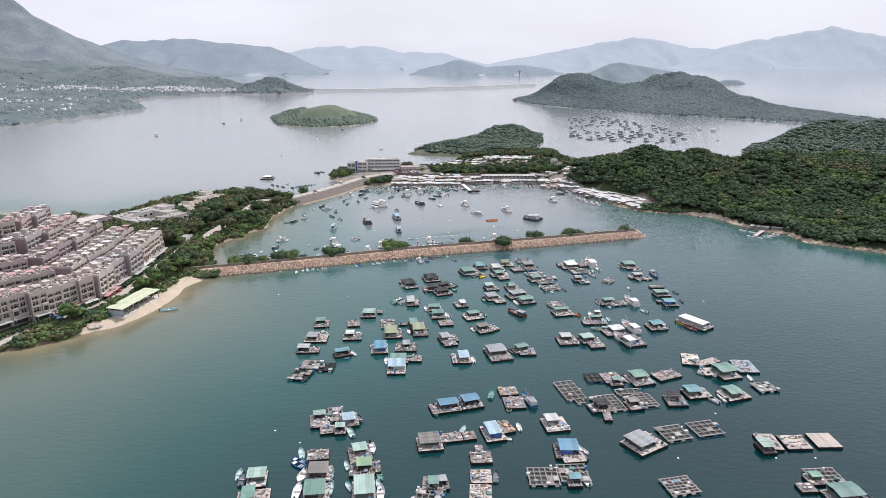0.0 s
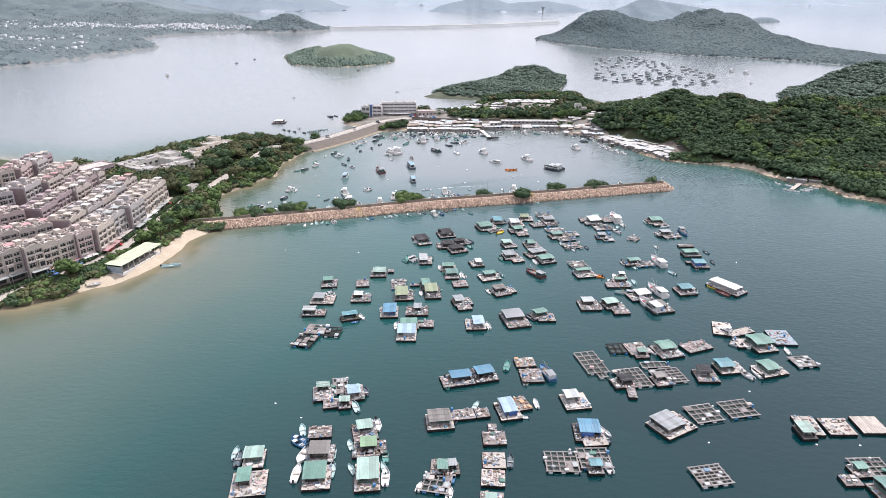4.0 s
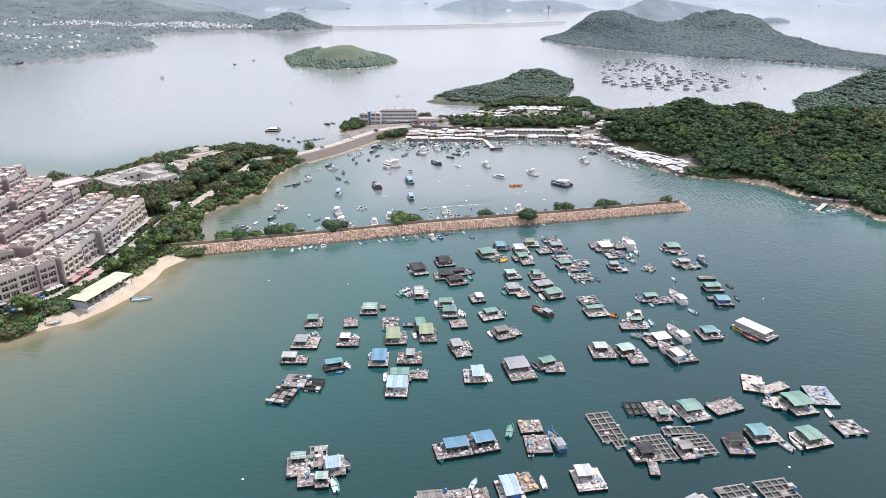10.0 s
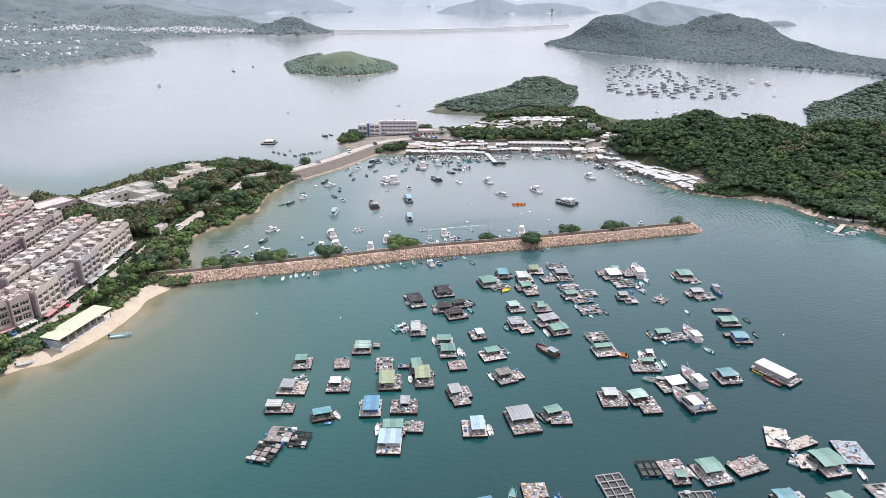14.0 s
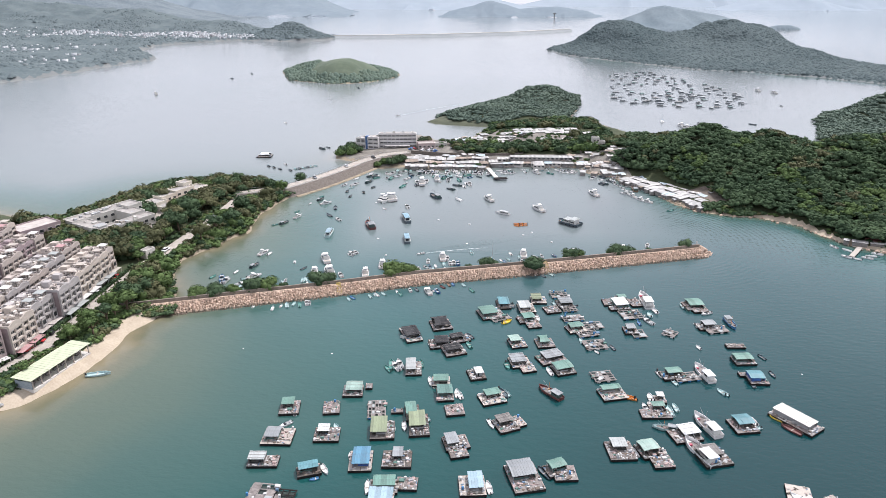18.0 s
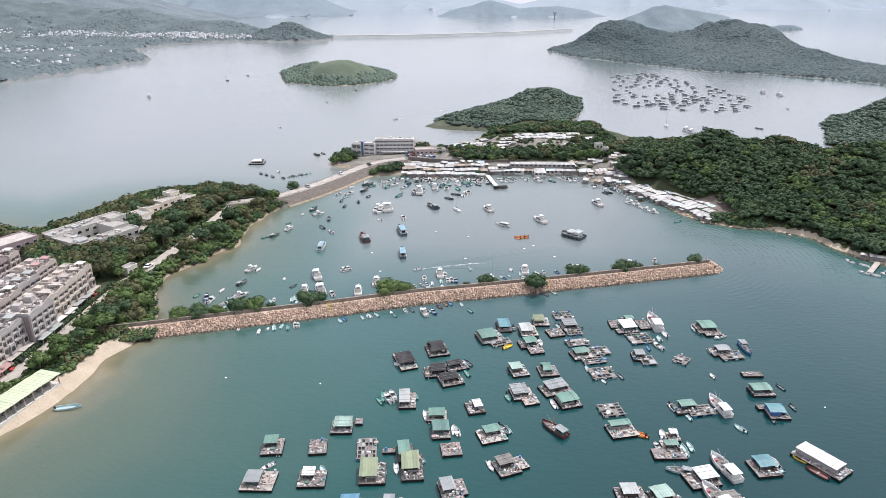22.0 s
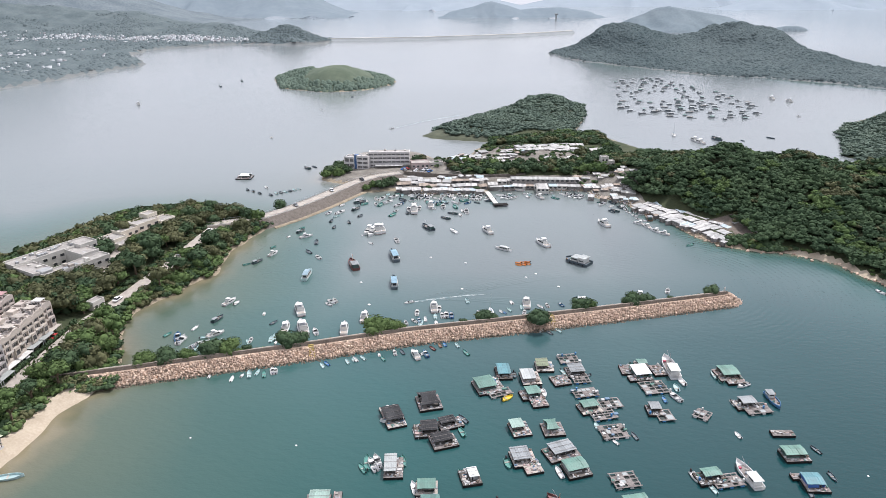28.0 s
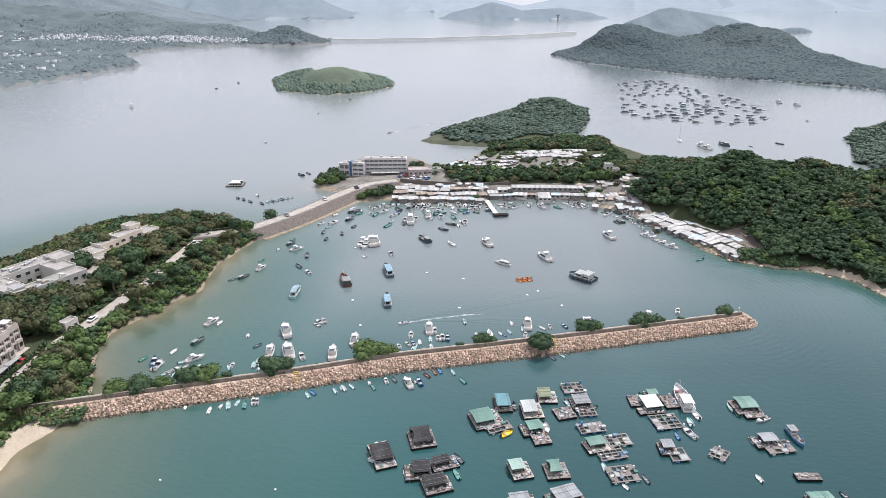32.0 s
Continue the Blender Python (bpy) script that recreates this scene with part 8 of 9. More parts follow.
cage(24.4, 141.0, 7.1, 6.7, 0, 5, 4, covered=0.12, stuffs=6)
cage(31.9, 142.5, 6.8, 6.7, 3, 4, 4, covered=0.2, stuffs=3)
hut(31.6, 138.4, 2.9, 2.5, 4, "teal", high=2.2, left=0.4, right=0.4, front=0.4)
deck(-2.1, 138.2, 5.7, 5.3, -2, stuffs=10)
hut(-2.3, 136.8, 2.5, 3.4, 4, "green", high=2.3, left=0.3, right=0.3, front=0.3)
hut(-0.4, 137.5, 2.5, 2.5, 7, "grey", high=2.3, left=0.3, right=0.3, front=0.3)
cage(-3.4, 133.1, 5.7, 5.6, -10, 4, 3, covered=0.3, stuffs=6)
hut(-45.0, 139.7, 4.5, 4.3, 8, "pgreen", walls='green', front=0.8, back=0.8)
hut(-45.0, 132.2, 3.1, 4.8, 10, "green", left=1.4, right=2.8, front=2.0)
hut(-30.0, 134.1, 5.0, 6.0, 7, "green", walls='dark', side=0.9, front=1.0)
hut(-30.5, 141.8, 4.8, 4.9, 5, "brown", front=0.8)
deck(-32.0, 150.2, 5.6, 4.5, 8, stuffs=9)
hut(-18.5, 134.8, 4.9, 6.8, 7, "pgreen", walls='green', front=1.4, style='lean')
hut(-19.6, 144.2, 3.9, 3.8, 9, "lime", left=1.4, right=1.6)
deck(-19.9, 142.5, 6.4, 2.2, 9, stuffs=7)
hut(-21.5, 150.8, 3.8, 3.8, 15, "pgreen", front=1.8, left=1.2, walls='white')
hut(-34.8, 167.7, 3.5, 2.5, 12, "pgreen", high=2.3, front=3.2, style='flat')
cage(-30.6, 170.2, 3.8, 7.2, 10, 4, 4, covered=0.55, stuffs=6)
hut(-26.4, 165.8, 3.5, 4.3, 14, "pblue", walls='white', side=0.8, back=2.0)
deck(-30.0, 162.4, 7.2, 4.1, 12, stuffs=8)
hut(-28.0, 161.2, 2.8, 2.6, 7, "pgreen", high=2.4, left=0.4, right=0.4)
cage(-45.2, 194.6, 5.7, 7.4, -12, 3, 4, covered=0.5, stuffs=5, grey=0)
cage(-43.5, 201.7, 6.1, 5.8, -5, 3, 3, covered=0.6, stuffs=5)
cage(-38.0, 200.1, 4.7, 5.4, -4, 3, 3, covered=0.2, stuffs=2, grey=0)
cage(38.5, 184.3, 5.9, 11.3, 13, 3, 5, stuffs=2)
cage(40.4, 177.7, 2.2, 2.4, 14, 2, 1, stuffs=0)
cage(47.7, 192.4, 5.2, 5.2, 6, 3, 2, grey=0, stuffs=0, covered=0)
deck(53.2, 192.4, 6.1, 6.6, 12, stuffs=8)
hut(53.9, 188.5, 2.7, 2.5, 7, "green", high=2.2, left=0.4, right=0.4, front=0.4)
hut(61.5, 191.6, 5.2, 5.0, 16, "green", front=1.8, walls='white', left=1.2)
deck(71.1, 194.2, 8.6, 5.3, 23, stuffs=8)
cage(48.5, 176.5, 7.5, 9.0, 12, 5, 5, stuffs=2, covered=0.05)
hut(45.8, 173.6, 3.7, 3.8, 13, "dark", left=1.4, high=2.3)
cage(58.4, 177.8, 8.2, 6.9, 12, 5, 5, stuffs=2, covered=0.05)
hut(55.5, 175.2, 3.4, 3.0, 12, "brown", high=2.3, front=1.6)
cage(56.1, 183.4, 7.5, 2.8, 6, 4, 1, stuffs=2)
deck(46.5, 169.1, 2.3, 4.6, -4, stuffs=3)
hut(68.3, 178.2, 3.7, 4.0, 1, "dark", style='flat', high=2.4, left=1.2, right=1.4, front=1.4, walls='white', side=0.8)
hut(75.1, 181.8, 4.6, 4.6, 10, "teal", right=2.6, walls='green')
hut(86.9, 181.0, 4.4, 5.3, 17, "green", left=1.0, right=2.4, walls='green')
cage(98.8, 186.4, 5.9, 5.4, 9, 4, 4, covered=0.6, stuffs=4)
hut(90.2, 195.1, 6.1, 6.2, 14, "green", walls='green', side=0.8, high=2.9)
deck(82.7, 205.6, 5.7, 8.7, -15, stuffs=2, boards='pale')
deck(88.1, 203.8, 7.7, 3.5, 25, stuffs=1, boards='pale')
deck(98.6, 200.4, 6.7, 9.2, -1, stuffs=3, boards='blue')
deck(86.5, 196.6, 6.1, 5.3, 2, stuffs=4, boards='pale', tint=8)
deck(86.0, 156.1, 5.2, 7.7, -1, stuffs=3, boards='pale', planks=1)
hut(84.0, 152.8, 3.4, 4.5, 4, "pgreen", style='flat', high=2.2, left=0.2, right=0.2, front=0.2, back=0.2, stuffs=0)
deck(92.8, 155.9, 6.5, 6.6, 2, stuffs=1, boards='pale', planks=1)
deck(101.0, 156.8, 6.4, 6.9, 1, stuffs=0, boards='pale', planks=1)
hut(51.8, 154.5, 6.1, 6.4, 32, "grey", style='flat', right=2.2, walls='dark')
cage(62.3, 160.4, 7.0, 6.9, 14, 4, 4, covered=0.06, stuffs=2)
cage(71.7, 162.7, 7.4, 6.8, 13, 4, 4, covered=0.1, stuffs=2)
cage(56.3, 137.4, 7.1, 6.2, 12, 6, 6, covered=0.1, stuffs=3)
cage(92.8, 141.1, 7.4, 6.0, 4, 5, 4, covered=0.15, stuffs=3)
hut(89.7, 139.4, 2.8, 2.5, 6, "green", high=2.0, left=0.3, right=0.3, front=0.3, walls='green', side=1.0)
hut(93.3, 132.6, 6.6, 5.3, 8, "dgreen", high=2.8, left=1.6, front=1.6, walls='green')
deck(86.0, 136.6, 4.0, 3.5, 3, stuffs=8)
cage(62.3, 123.1, 7.9, 4.5, 12, 3, 3, covered=0.0, stuffs=1)
deck(53.8, 122.6, 6.3, 2.9, 9, stuffs=3)
deck(77.6, 122.5, 4.6, 3.0, 7, stuffs=3)
hut(-43.9, 119.2, 3.5, 3.3, 25, "green")

# ---- boats beside the rafts ----
SIDE = np.random.default_rng(404)
for ob in [o for o in bpy.data.objects if o.name.split(".")[0] == "floating_hut" and o.location.y < 320]:
    if SIDE.random() < 0.5:
        continue
    half = max(abs(c.bound_box[0][0]) for c in ob.children if c.type == "MESH" and c.name.split(".")[0] == "roof")
    lean = math.degrees(ob.matrix_world.to_euler().z)
    place = ob.matrix_world @ Vector(((half + 1.3) * (1 if SIDE.random() < 0.5 else -1), (SIDE.random() - 0.6) * 3.0, 0))
    boat(("sampan", "dinghy", "sampan")[int(SIDE.integers(3))], ("white", "pale", "white", "green", "dark")[int(SIDE.integers(5))], float(place.x), float(place.y), float(lean + SIDE.normal() * 10 + 180 * int(SIDE.integers(2))), float(4.2 + 1.6 * SIDE.random()))
boat("speedboat", "blue", -36.3, 146.7, 57, 5.0)
boat("speedboat", "blue", -36.5, 148.4, 61, 4.7)
boat("sampan", "white", -34.4, 136.4, -0, 6.0)
boat("sampan", "pale", -27.6, 143.8, 7, 4.8)
boat("sampan", "pale", -26.8, 137.7, 1, 5.4)
boat("sampan", "pale", -24.1, 146.5, 19, 4.0)
boat("sampan", "pale", -22.5, 138.1, 29, 4.0)
boat("sampan", "green", -15.5, 142.8, 10, 4.8)
boat("sampan", "pale", -15.4, 138.8, 18, 4.0)
boat("sampan", "pale", -49.9, 142.8, 6, 4.7)
boat("sampan", "white", -44.4, 130.2, 23, 4.0)
boat("sampan", "blue", -0.1, 136.9, -7, 5.5)
boat("dinghy", "white", -7.1, 132.9, -15, 3.1)
boat("dinghy", "white", -0.6, 131.2, -6, 3.7)
boat("sampan", "dark", 12.9, 141.8, -5, 4.7)
boat("sampan", "blue", 4.5, 126.6, -11, 4.1)
boat("dinghy", "white", 11.6, 127.2, -5, 3.7)
boat("speedboat", "blue", 91.7, 132.8, -12, 4.8)
boat("sampan", "blue", 94.2, 129.4, -62, 4.7)
boat("sampan", "pale", -36.5, 151.9, 16, 4.8)
boat("sampan", "white", 20.9, 164.6, 7, 4.1)
boat("sampan", "pale", 5.5, 163.4, -21, 4.0)
boat("sampan", "white", 18.9, 175.8, 3, 5.2)
boat("sampan", "dark", 36.3, 150.7, 7, 4.0)
boat("speedboat", "white", 80.1, 180.0, 26, 5.3)
boat("sampan", "white", 97.2, 193.5, -2, 4.0)
boat("workboat", "blue", 25.4, 179.1, 17, 8.4)
boat("sampan", "green", 14.6, 182.8, -11, 5.7)
boat("dinghy", "white", 17.2, 158.6, 83, 2.5)
boat("sampan", "white", 4.8, 175.4, 107, 4.5)
boat("sampan", "white", 9.7, 177.2, 111, 4.0)
boat("speedboat", "white", 84.6, 196.0, -122, 6.0)
boat("cruiser", "white", 83.1, 204.4, 37, 7.5)
boat("speedboat", "white", -24.6, 216.1, 20, 4.2)
boat("sampan", "pale", -8.0, 234.4, 7, 4.9)
boat("speedboat", "white", -7.5, 228.9, 133, 4.2)
boat("dinghy", "orange", 52.8, 246.4, 40, 3.1)
boat("dinghy", "pale", 79.6, 250.8, 24, 3.5)
boat("sampan", "pale", 82.6, 232.9, 109, 4.3)
boat("dinghy", "white", 6.1, 259.4, 26, 2.5)
boat("speedboat", "white", -14.3, 215.7, 46, 4.2)
boat("dinghy", "white", -10.5, 215.8, 18, 2.8)
boat("speedboat", "white", -45.0, 229.2, 135, 4.2)
boat("speedboat", "white", -44.0, 223.0, 160, 4.2)
boat("speedboat", "white", -32.7, 225.6, 115, 4.2)
boat("dinghy", "pale", -30.9, 228.7, 27, 3.4)
boat("dinghy", "blue", -32.4, 207.9, 111, 2.5)
boat("dinghy", "white", -43.8, 234.6, 15, 2.7)
boat("sampan", "green", -19.6, 261.6, 9, 6.6)
boat("speedboat", "white", -17.1, 262.0, 20, 6.1)
boat("sampan", "green", -10.3, 262.7, 10, 5.0)
boat("sampan", "white", -6.7, 252.7, 15, 5.1)
boat("sampan", "blue", -2.4, 244.6, 104, 4.0)
boat("dinghy", "pale", 2.0, 247.3, 32, 2.6)
boat("speedboat", "blue", -2.4, 269.7, 41, 4.2)
boat("dinghy", "yellow", 18.2, 292.8, -51, 4.8)
boat("speedboat", "white", -15.3, 279.9, 95, 7.6)
boat("speedboat", "blue", 1.9, 269.4, 123, 4.2)
boat("sampan", "dark", 5.0, 281.7, 34, 5.0)
boat("sampan", "green", 4.7, 275.7, 20, 5.2)
boat("sampan", "green", -20.6, 259.4, 33, 4.6)
boat("speedboat", "white", -18.1, 260.7, 29, 6.2)
boat("sampan", "green", -11.0, 262.5, 15, 4.3)
boat("sampan", "green", 4.9, 258.4, 21, 4.0)
boat("sampan", "white", -5.9, 250.9, 23, 4.0)
boat("sampan", "pale", -6.7, 234.1, 31, 4.0)
boat("speedboat", "white", -8.0, 228.6, 43, 4.2)
boat("dinghy", "white", 2.5, 245.3, 13, 3.6)
boat("sampan", "pale", 16.2, 247.3, 24, 4.0)
boat("sampan", "white", 10.7, 245.3, 126, 4.0)
boat("workboat", "red", 28.9, 247.9, 41, 9.7)
boat("trawler", "white", 71.5, 312.1, 2, 15.1)
boat("workboat", "blue", 97.5, 294.7, -176, 9.6)
boat("trawler", "white", 77.4, 260.7, 12, 11.5)
boat("trawler", "white", 69.8, 233.7, 18, 11.6)
boat("trawler", "white", 64.5, 222.1, 22, 12.3)
boat("dinghy", "pale", 80.5, 250.1, 25, 3.1)
boat("speedboat", "white", 68.8, 295.4, 25, 6.3)
boat("sampan", "blue", 65.2, 294.1, 3, 4.0)
boat("dinghy", "white", 81.0, 277.4, 13, 3.2)
boat("workboat", "pale", 58.3, 232.1, 77, 7.0)
boat("sampan", "pale", 63.8, 242.1, 4, 4.4)
boat("speedboat", "white", 55.2, 241.6, 12, 4.2)
boat("speedboat", "white", 56.9, 242.5, 6, 4.4)
boat("sampan", "pale", 67.1, 255.5, 16, 4.0)
boat("sampan", "green", 77.6, 234.9, -2, 4.0)
boat("dinghy", "blue", 81.1, 233.1, 112, 3.5)
boat("dinghy", "orange", 50.8, 246.7, 72, 5.0)
boat("dinghy", "pale", 70.5, 300.6, -0, 4.6)
boat("dinghy", "white", 73.2, 304.2, 11, 5.0)
boat("sampan", "dark", 43.9, 306.2, 129, 4.1)
boat("sampan", "pale", 42.7, 280.1, 3, 4.2)
boat("speedboat", "white", 44.4, 275.6, 17, 4.2)
boat("sampan", "dark", 52.4, 275.9, 16, 4.0)
boat("dinghy", "white", 46.7, 272.8, 33, 2.5)
boat("sampan", "green", 85.8, 306.8, -4, 6.4)
boat("speedboat", "white", 91.6, 302.7, 117, 5.6)
boat("sampan", "dark", 90.5, 255.3, -5, 4.2)
boat("sampan", "dark", 99.5, 271.9, 20, 4.0)
boat("sampan", "white", 91.4, 271.1, 3, 4.3)
boat("dinghy", "white", 35.8, 302.5, 22, 2.9)
boat("sampan", "dark", 98.7, 261.1, -175, 4.0)
boat("sampan", "white", 69.6, 261.6, -60, 4.0)
boat("sampan", "wood", 71.7, 196.8, -140, 4.2)
hut(94.9, 235.9, 5.0, 11.6, 36, "cream", front=1.4, right=0.5, left=0.9, back=1.0, walls="white", side=1.0, style="flat", high=2.5)
boat("dinghy", "yellow", 90.4, 238.3, 40, 4.2)
boat("sampan", "red", 92.3, 233.0, 38, 6.0)

# ---- boats in the harbour ----
boat("kaito", "dark", -29.0, 405.6, 17, 16.5)
boat("kaito", "dark", -25.6, 375.8, 9, 14.5)
boat("kaito", "pale", -63.8, 382.4, -1, 14.0)
boat("workboat", "red", -45.9, 394.4, 22, 14.3)
boat("cruiser", "white", -59.0, 349.1, 22, 12.3)
boat("cruiser", "white", -54.2, 334.2, 21, 13.6)
boat("cruiser", "white", -60.5, 334.6, 7, 10.0)
boat("cruiser", "white", -39.0, 334.5, 8, 10.7)
boat("cruiser", "white", -33.1, 344.0, 3, 10.2)
boat("cruiser", "white", -88.2, 354.9, -22, 8.0)
boat("dinghy", "white", -85.3, 354.4, -15, 4.2)
boat("workboat", "dark", -87.8, 340.4, -19, 7.0)
boat("sampan", "white", -93.5, 333.2, -12, 4.3)
boat("sampan", "green", -101.5, 327.9, -21, 4.4)
boat("speedboat", "blue", -97.0, 325.9, 20, 7.6)
boat("speedboat", "white", -94.9, 323.9, -0, 7.5)
boat("sampan", "pale", -97.5, 317.4, -15, 4.0)
boat("sampan", "dark", -88.5, 318.6, -20, 5.4)
boat("sampan", "pale", -87.0, 322.0, -38, 4.6)
boat("sampan", "pale", -86.9, 319.1, -21, 4.8)
boat("cruiser", "white", -84.2, 328.6, -42, 7.5)
boat("speedboat", "white", -80.9, 322.5, -6, 5.3)
boat("sampan", "dark", -86.3, 329.0, -21, 4.0)
boat("speedboat", "white", -78.0, 321.4, -20, 4.5)
boat("speedboat", "white", -75.8, 322.5, -23, 4.2)
boat("sampan", "pale", -71.1, 323.8, 30, 4.0)
boat("speedboat", "white", -70.4, 325.1, 3, 4.2)
boat("sampan", "pale", -63.5, 325.9, 9, 5.1)
boat("sampan", "pale", -62.6, 327.2, 14, 5.6)
boat("dinghy", "white", -61.2, 323.7, -0, 2.5)
boat("sampan", "dark", -66.0, 338.4, -30, 4.3)
boat("dinghy", "white", -71.7, 345.4, 12, 3.0)
boat("speedboat", "white", -49.0, 331.9, 23, 6.0)
boat("speedboat", "white", -48.3, 356.8, 51, 5.6)
boat("speedboat", "white", -48.9, 354.4, 53, 4.2)
boat("speedboat", "white", -47.0, 357.9, 32, 4.7)
boat("cruiser", "white", -7.5, 353.4, 5, 10.4)
boat("speedboat", "white", -5.5, 352.1, -1, 6.0)
boat("speedboat", "white", -13.7, 348.6, 3, 5.5)
boat("speedboat", "white", -14.2, 341.8, 41, 4.2)
boat("speedboat", "blue", -12.4, 342.6, 16, 4.2)
boat("sampan", "pale", -11.6, 340.3, -11, 5.7)
boat("sampan", "white", -10.2, 343.6, 10, 4.1)
boat("speedboat", "white", -17.1, 340.2, 17, 4.2)
boat("sampan", "pale", -6.6, 345.8, 4, 4.9)
boat("dinghy", "white", -6.0, 340.9, 11, 3.2)
boat("speedboat", "white", -4.0, 346.7, 7, 5.0)
boat("speedboat", "white", -2.5, 347.2, 5, 5.8)
boat("speedboat", "blue", -0.6, 346.9, 6, 5.7)
boat("sampan", "dark", -2.0, 346.4, -3, 4.1)
boat("dinghy", "white", 9.7, 349.4, 8, 4.2)
boat("sail", "white", 14.4, 350.6, 8, 7.0)
boat("dinghy", "white", 18.2, 351.1, 31, 2.9)
boat("dinghy", "blue", 19.6, 350.1, 28, 2.5)
boat("sampan", "pale", 21.4, 352.7, 27, 4.0)
boat("sampan", "pale", 26.4, 355.1, 1, 4.8)
boat("cruiser", "white", 28.4, 358.5, -1, 10.7)
boat("speedboat", "white", 27.1, 350.6, -8, 4.3)
boat("sampan", "white", 33.5, 356.1, 39, 4.0)
boat("speedboat", "white", 36.4, 357.1, 8, 4.2)
boat("speedboat", "blue", 41.8, 357.8, 23, 4.2)
boat("sampan", "pale", 5.2, 359.9, 10, 5.1)
boat("dinghy", "white", 22.6, 359.1, 14, 3.7)
boat("cruiser", "white", 50.7, 362.0, 24, 7.5)
boat("cruiser", "white", 74.6, 368.2, -4, 7.5)
boat("speedboat", "white", 86.5, 372.1, -19, 5.7)
boat("dinghy", "white", 54.2, 359.7, 14, 3.7)
boat("dinghy", "white", -76.3, 301.2, 2, 2.5)
boat("sampan", "white", -68.6, 300.0, 5, 4.0)
boat("dinghy", "white", -66.0, 302.0, -6, 2.5)
boat("sampan", "pale", -64.0, 302.9, 17, 5.1)
boat("sampan", "pale", -61.6, 304.1, -5, 4.0)
boat("sampan", "green", -59.2, 303.2, 13, 4.7)
boat("speedboat", "white", -57.0, 305.0, 17, 4.9)
boat("speedboat", "white", -56.0, 305.1, 14, 4.2)
boat("sampan", "pale", -41.7, 309.2, 31, 4.0)
boat("sampan", "blue", -40.5, 310.5, 42, 4.0)
boat("sampan", "pale", -33.9, 312.0, 27, 4.0)
boat("sampan", "white", -31.5, 313.5, 34, 4.0)
boat("sampan", "pale", -29.1, 314.5, 37, 4.0)
boat("dinghy", "pale", -32.1, 313.2, 26, 2.8)
boat("dinghy", "white", -23.9, 316.7, 18, 2.5)
boat("sampan", "green", -22.4, 314.5, 28, 4.0)
boat("speedboat", "white", -18.8, 318.2, 16, 4.2)
boat("sampan", "dark", -16.4, 319.0, 28, 4.1)
boat("cruiser", "white", -11.8, 317.1, 24, 7.5)
boat("speedboat", "white", -10.0, 317.4, 130, 4.2)
boat("speedboat", "blue", -8.2, 317.9, 21, 5.5)
boat("sampan", "red", -6.3, 322.0, 38, 4.0)
boat("sampan", "wood", -3.8, 324.1, 18, 4.0)
boat("sampan", "blue", -2.2, 324.9, 18, 4.0)
boat("sampan", "pale", 2.1, 324.4, 20, 4.0)
boat("sampan", "green", 5.3, 319.4, 29, 4.7)
boat("dinghy", "white", 32.2, 336.0, 141, 2.6)
boat("sampan", "dark", 34.9, 334.8, 36, 4.0)
boat("sampan", "pale", 38.4, 336.5, 32, 4.0)
boat("cruiser", "white", -45.5, 438.0, 165, 12.0)
boat("cruiser", "white", -43.5, 435.8, 169, 11.6)
boat("cruiser", "white", -39.8, 441.8, 18, 12.9)
boat("cruiser", "white", -41.6, 440.9, 15, 14.4)
boat("cruiser", "white", -85.4, 406.6, -19, 7.5)
boat("sampan", "green", -87.9, 415.4, -31, 4.0)
boat("workboat", "dark", -89.9, 396.7, -29, 7.0)
boat("sampan", "green", -93.8, 393.6, -53, 4.1)
boat("cruiser", "white", -75.5, 430.1, -52, 7.7)
boat("workboat", "dark", -80.0, 437.5, -24, 7.0)
boat("sampan", "green", -80.7, 443.0, -35, 4.0)
boat("sampan", "dark", -68.8, 422.5, 11, 7.1)
boat("sampan", "dark", -69.6, 409.6, 37, 6.3)
boat("speedboat", "white", -63.6, 402.9, 35, 6.0)
boat("dinghy", "white", -84.2, 429.7, -20, 3.2)
boat("speedboat", "white", -71.8, 467.2, -22, 6.1)
boat("speedboat", "white", -65.8, 468.8, -35, 8.0)
boat("sampan", "pale", -66.5, 462.0, -43, 5.0)
boat("dinghy", "dark", -67.9, 454.2, -3, 5.0)
boat("dinghy", "dark", -58.2, 452.6, 14, 5.0)
boat("workboat", "dark", -58.0, 475.2, -24, 8.5)
boat("dinghy", "dark", -64.4, 444.5, -5, 4.8)
boat("dinghy", "dark", -53.8, 463.5, -20, 5.0)
boat("dinghy", "white", -67.2, 482.0, -29, 5.0)
boat("workboat", "dark", -57.8, 487.9, -47, 9.3)
boat("speedboat", "white", -30.1, 426.4, 17, 7.3)
boat("dinghy", "white", -42.3, 422.3, 45, 3.7)
boat("speedboat", "white", -46.2, 495.1, -26, 8.4)
boat("speedboat", "white", -41.8, 488.5, -44, 8.5)
boat("speedboat", "white", -39.6, 499.0, -40, 8.5)
boat("sampan", "green", -45.5, 483.9, -11, 8.0)
boat("speedboat", "white", -35.3, 482.9, -33, 7.2)
boat("sampan", "dark", -33.8, 492.5, -147, 8.0)
boat("sampan", "green", -36.4, 466.1, -25, 8.0)
boat("speedboat", "white", -35.5, 472.5, -33, 4.5)
boat("cruiser", "white", -25.6, 474.2, 6, 15.0)
boat("speedboat", "white", -28.4, 474.7, 15, 8.5)
boat("speedboat", "white", -23.1, 477.2, -5, 8.5)
boat("dinghy", "dark", -28.9, 469.1, 15, 5.0)
boat("speedboat", "white", -23.5, 498.8, -10, 8.5)
boat("speedboat", "white", -19.6, 494.7, -8, 8.5)
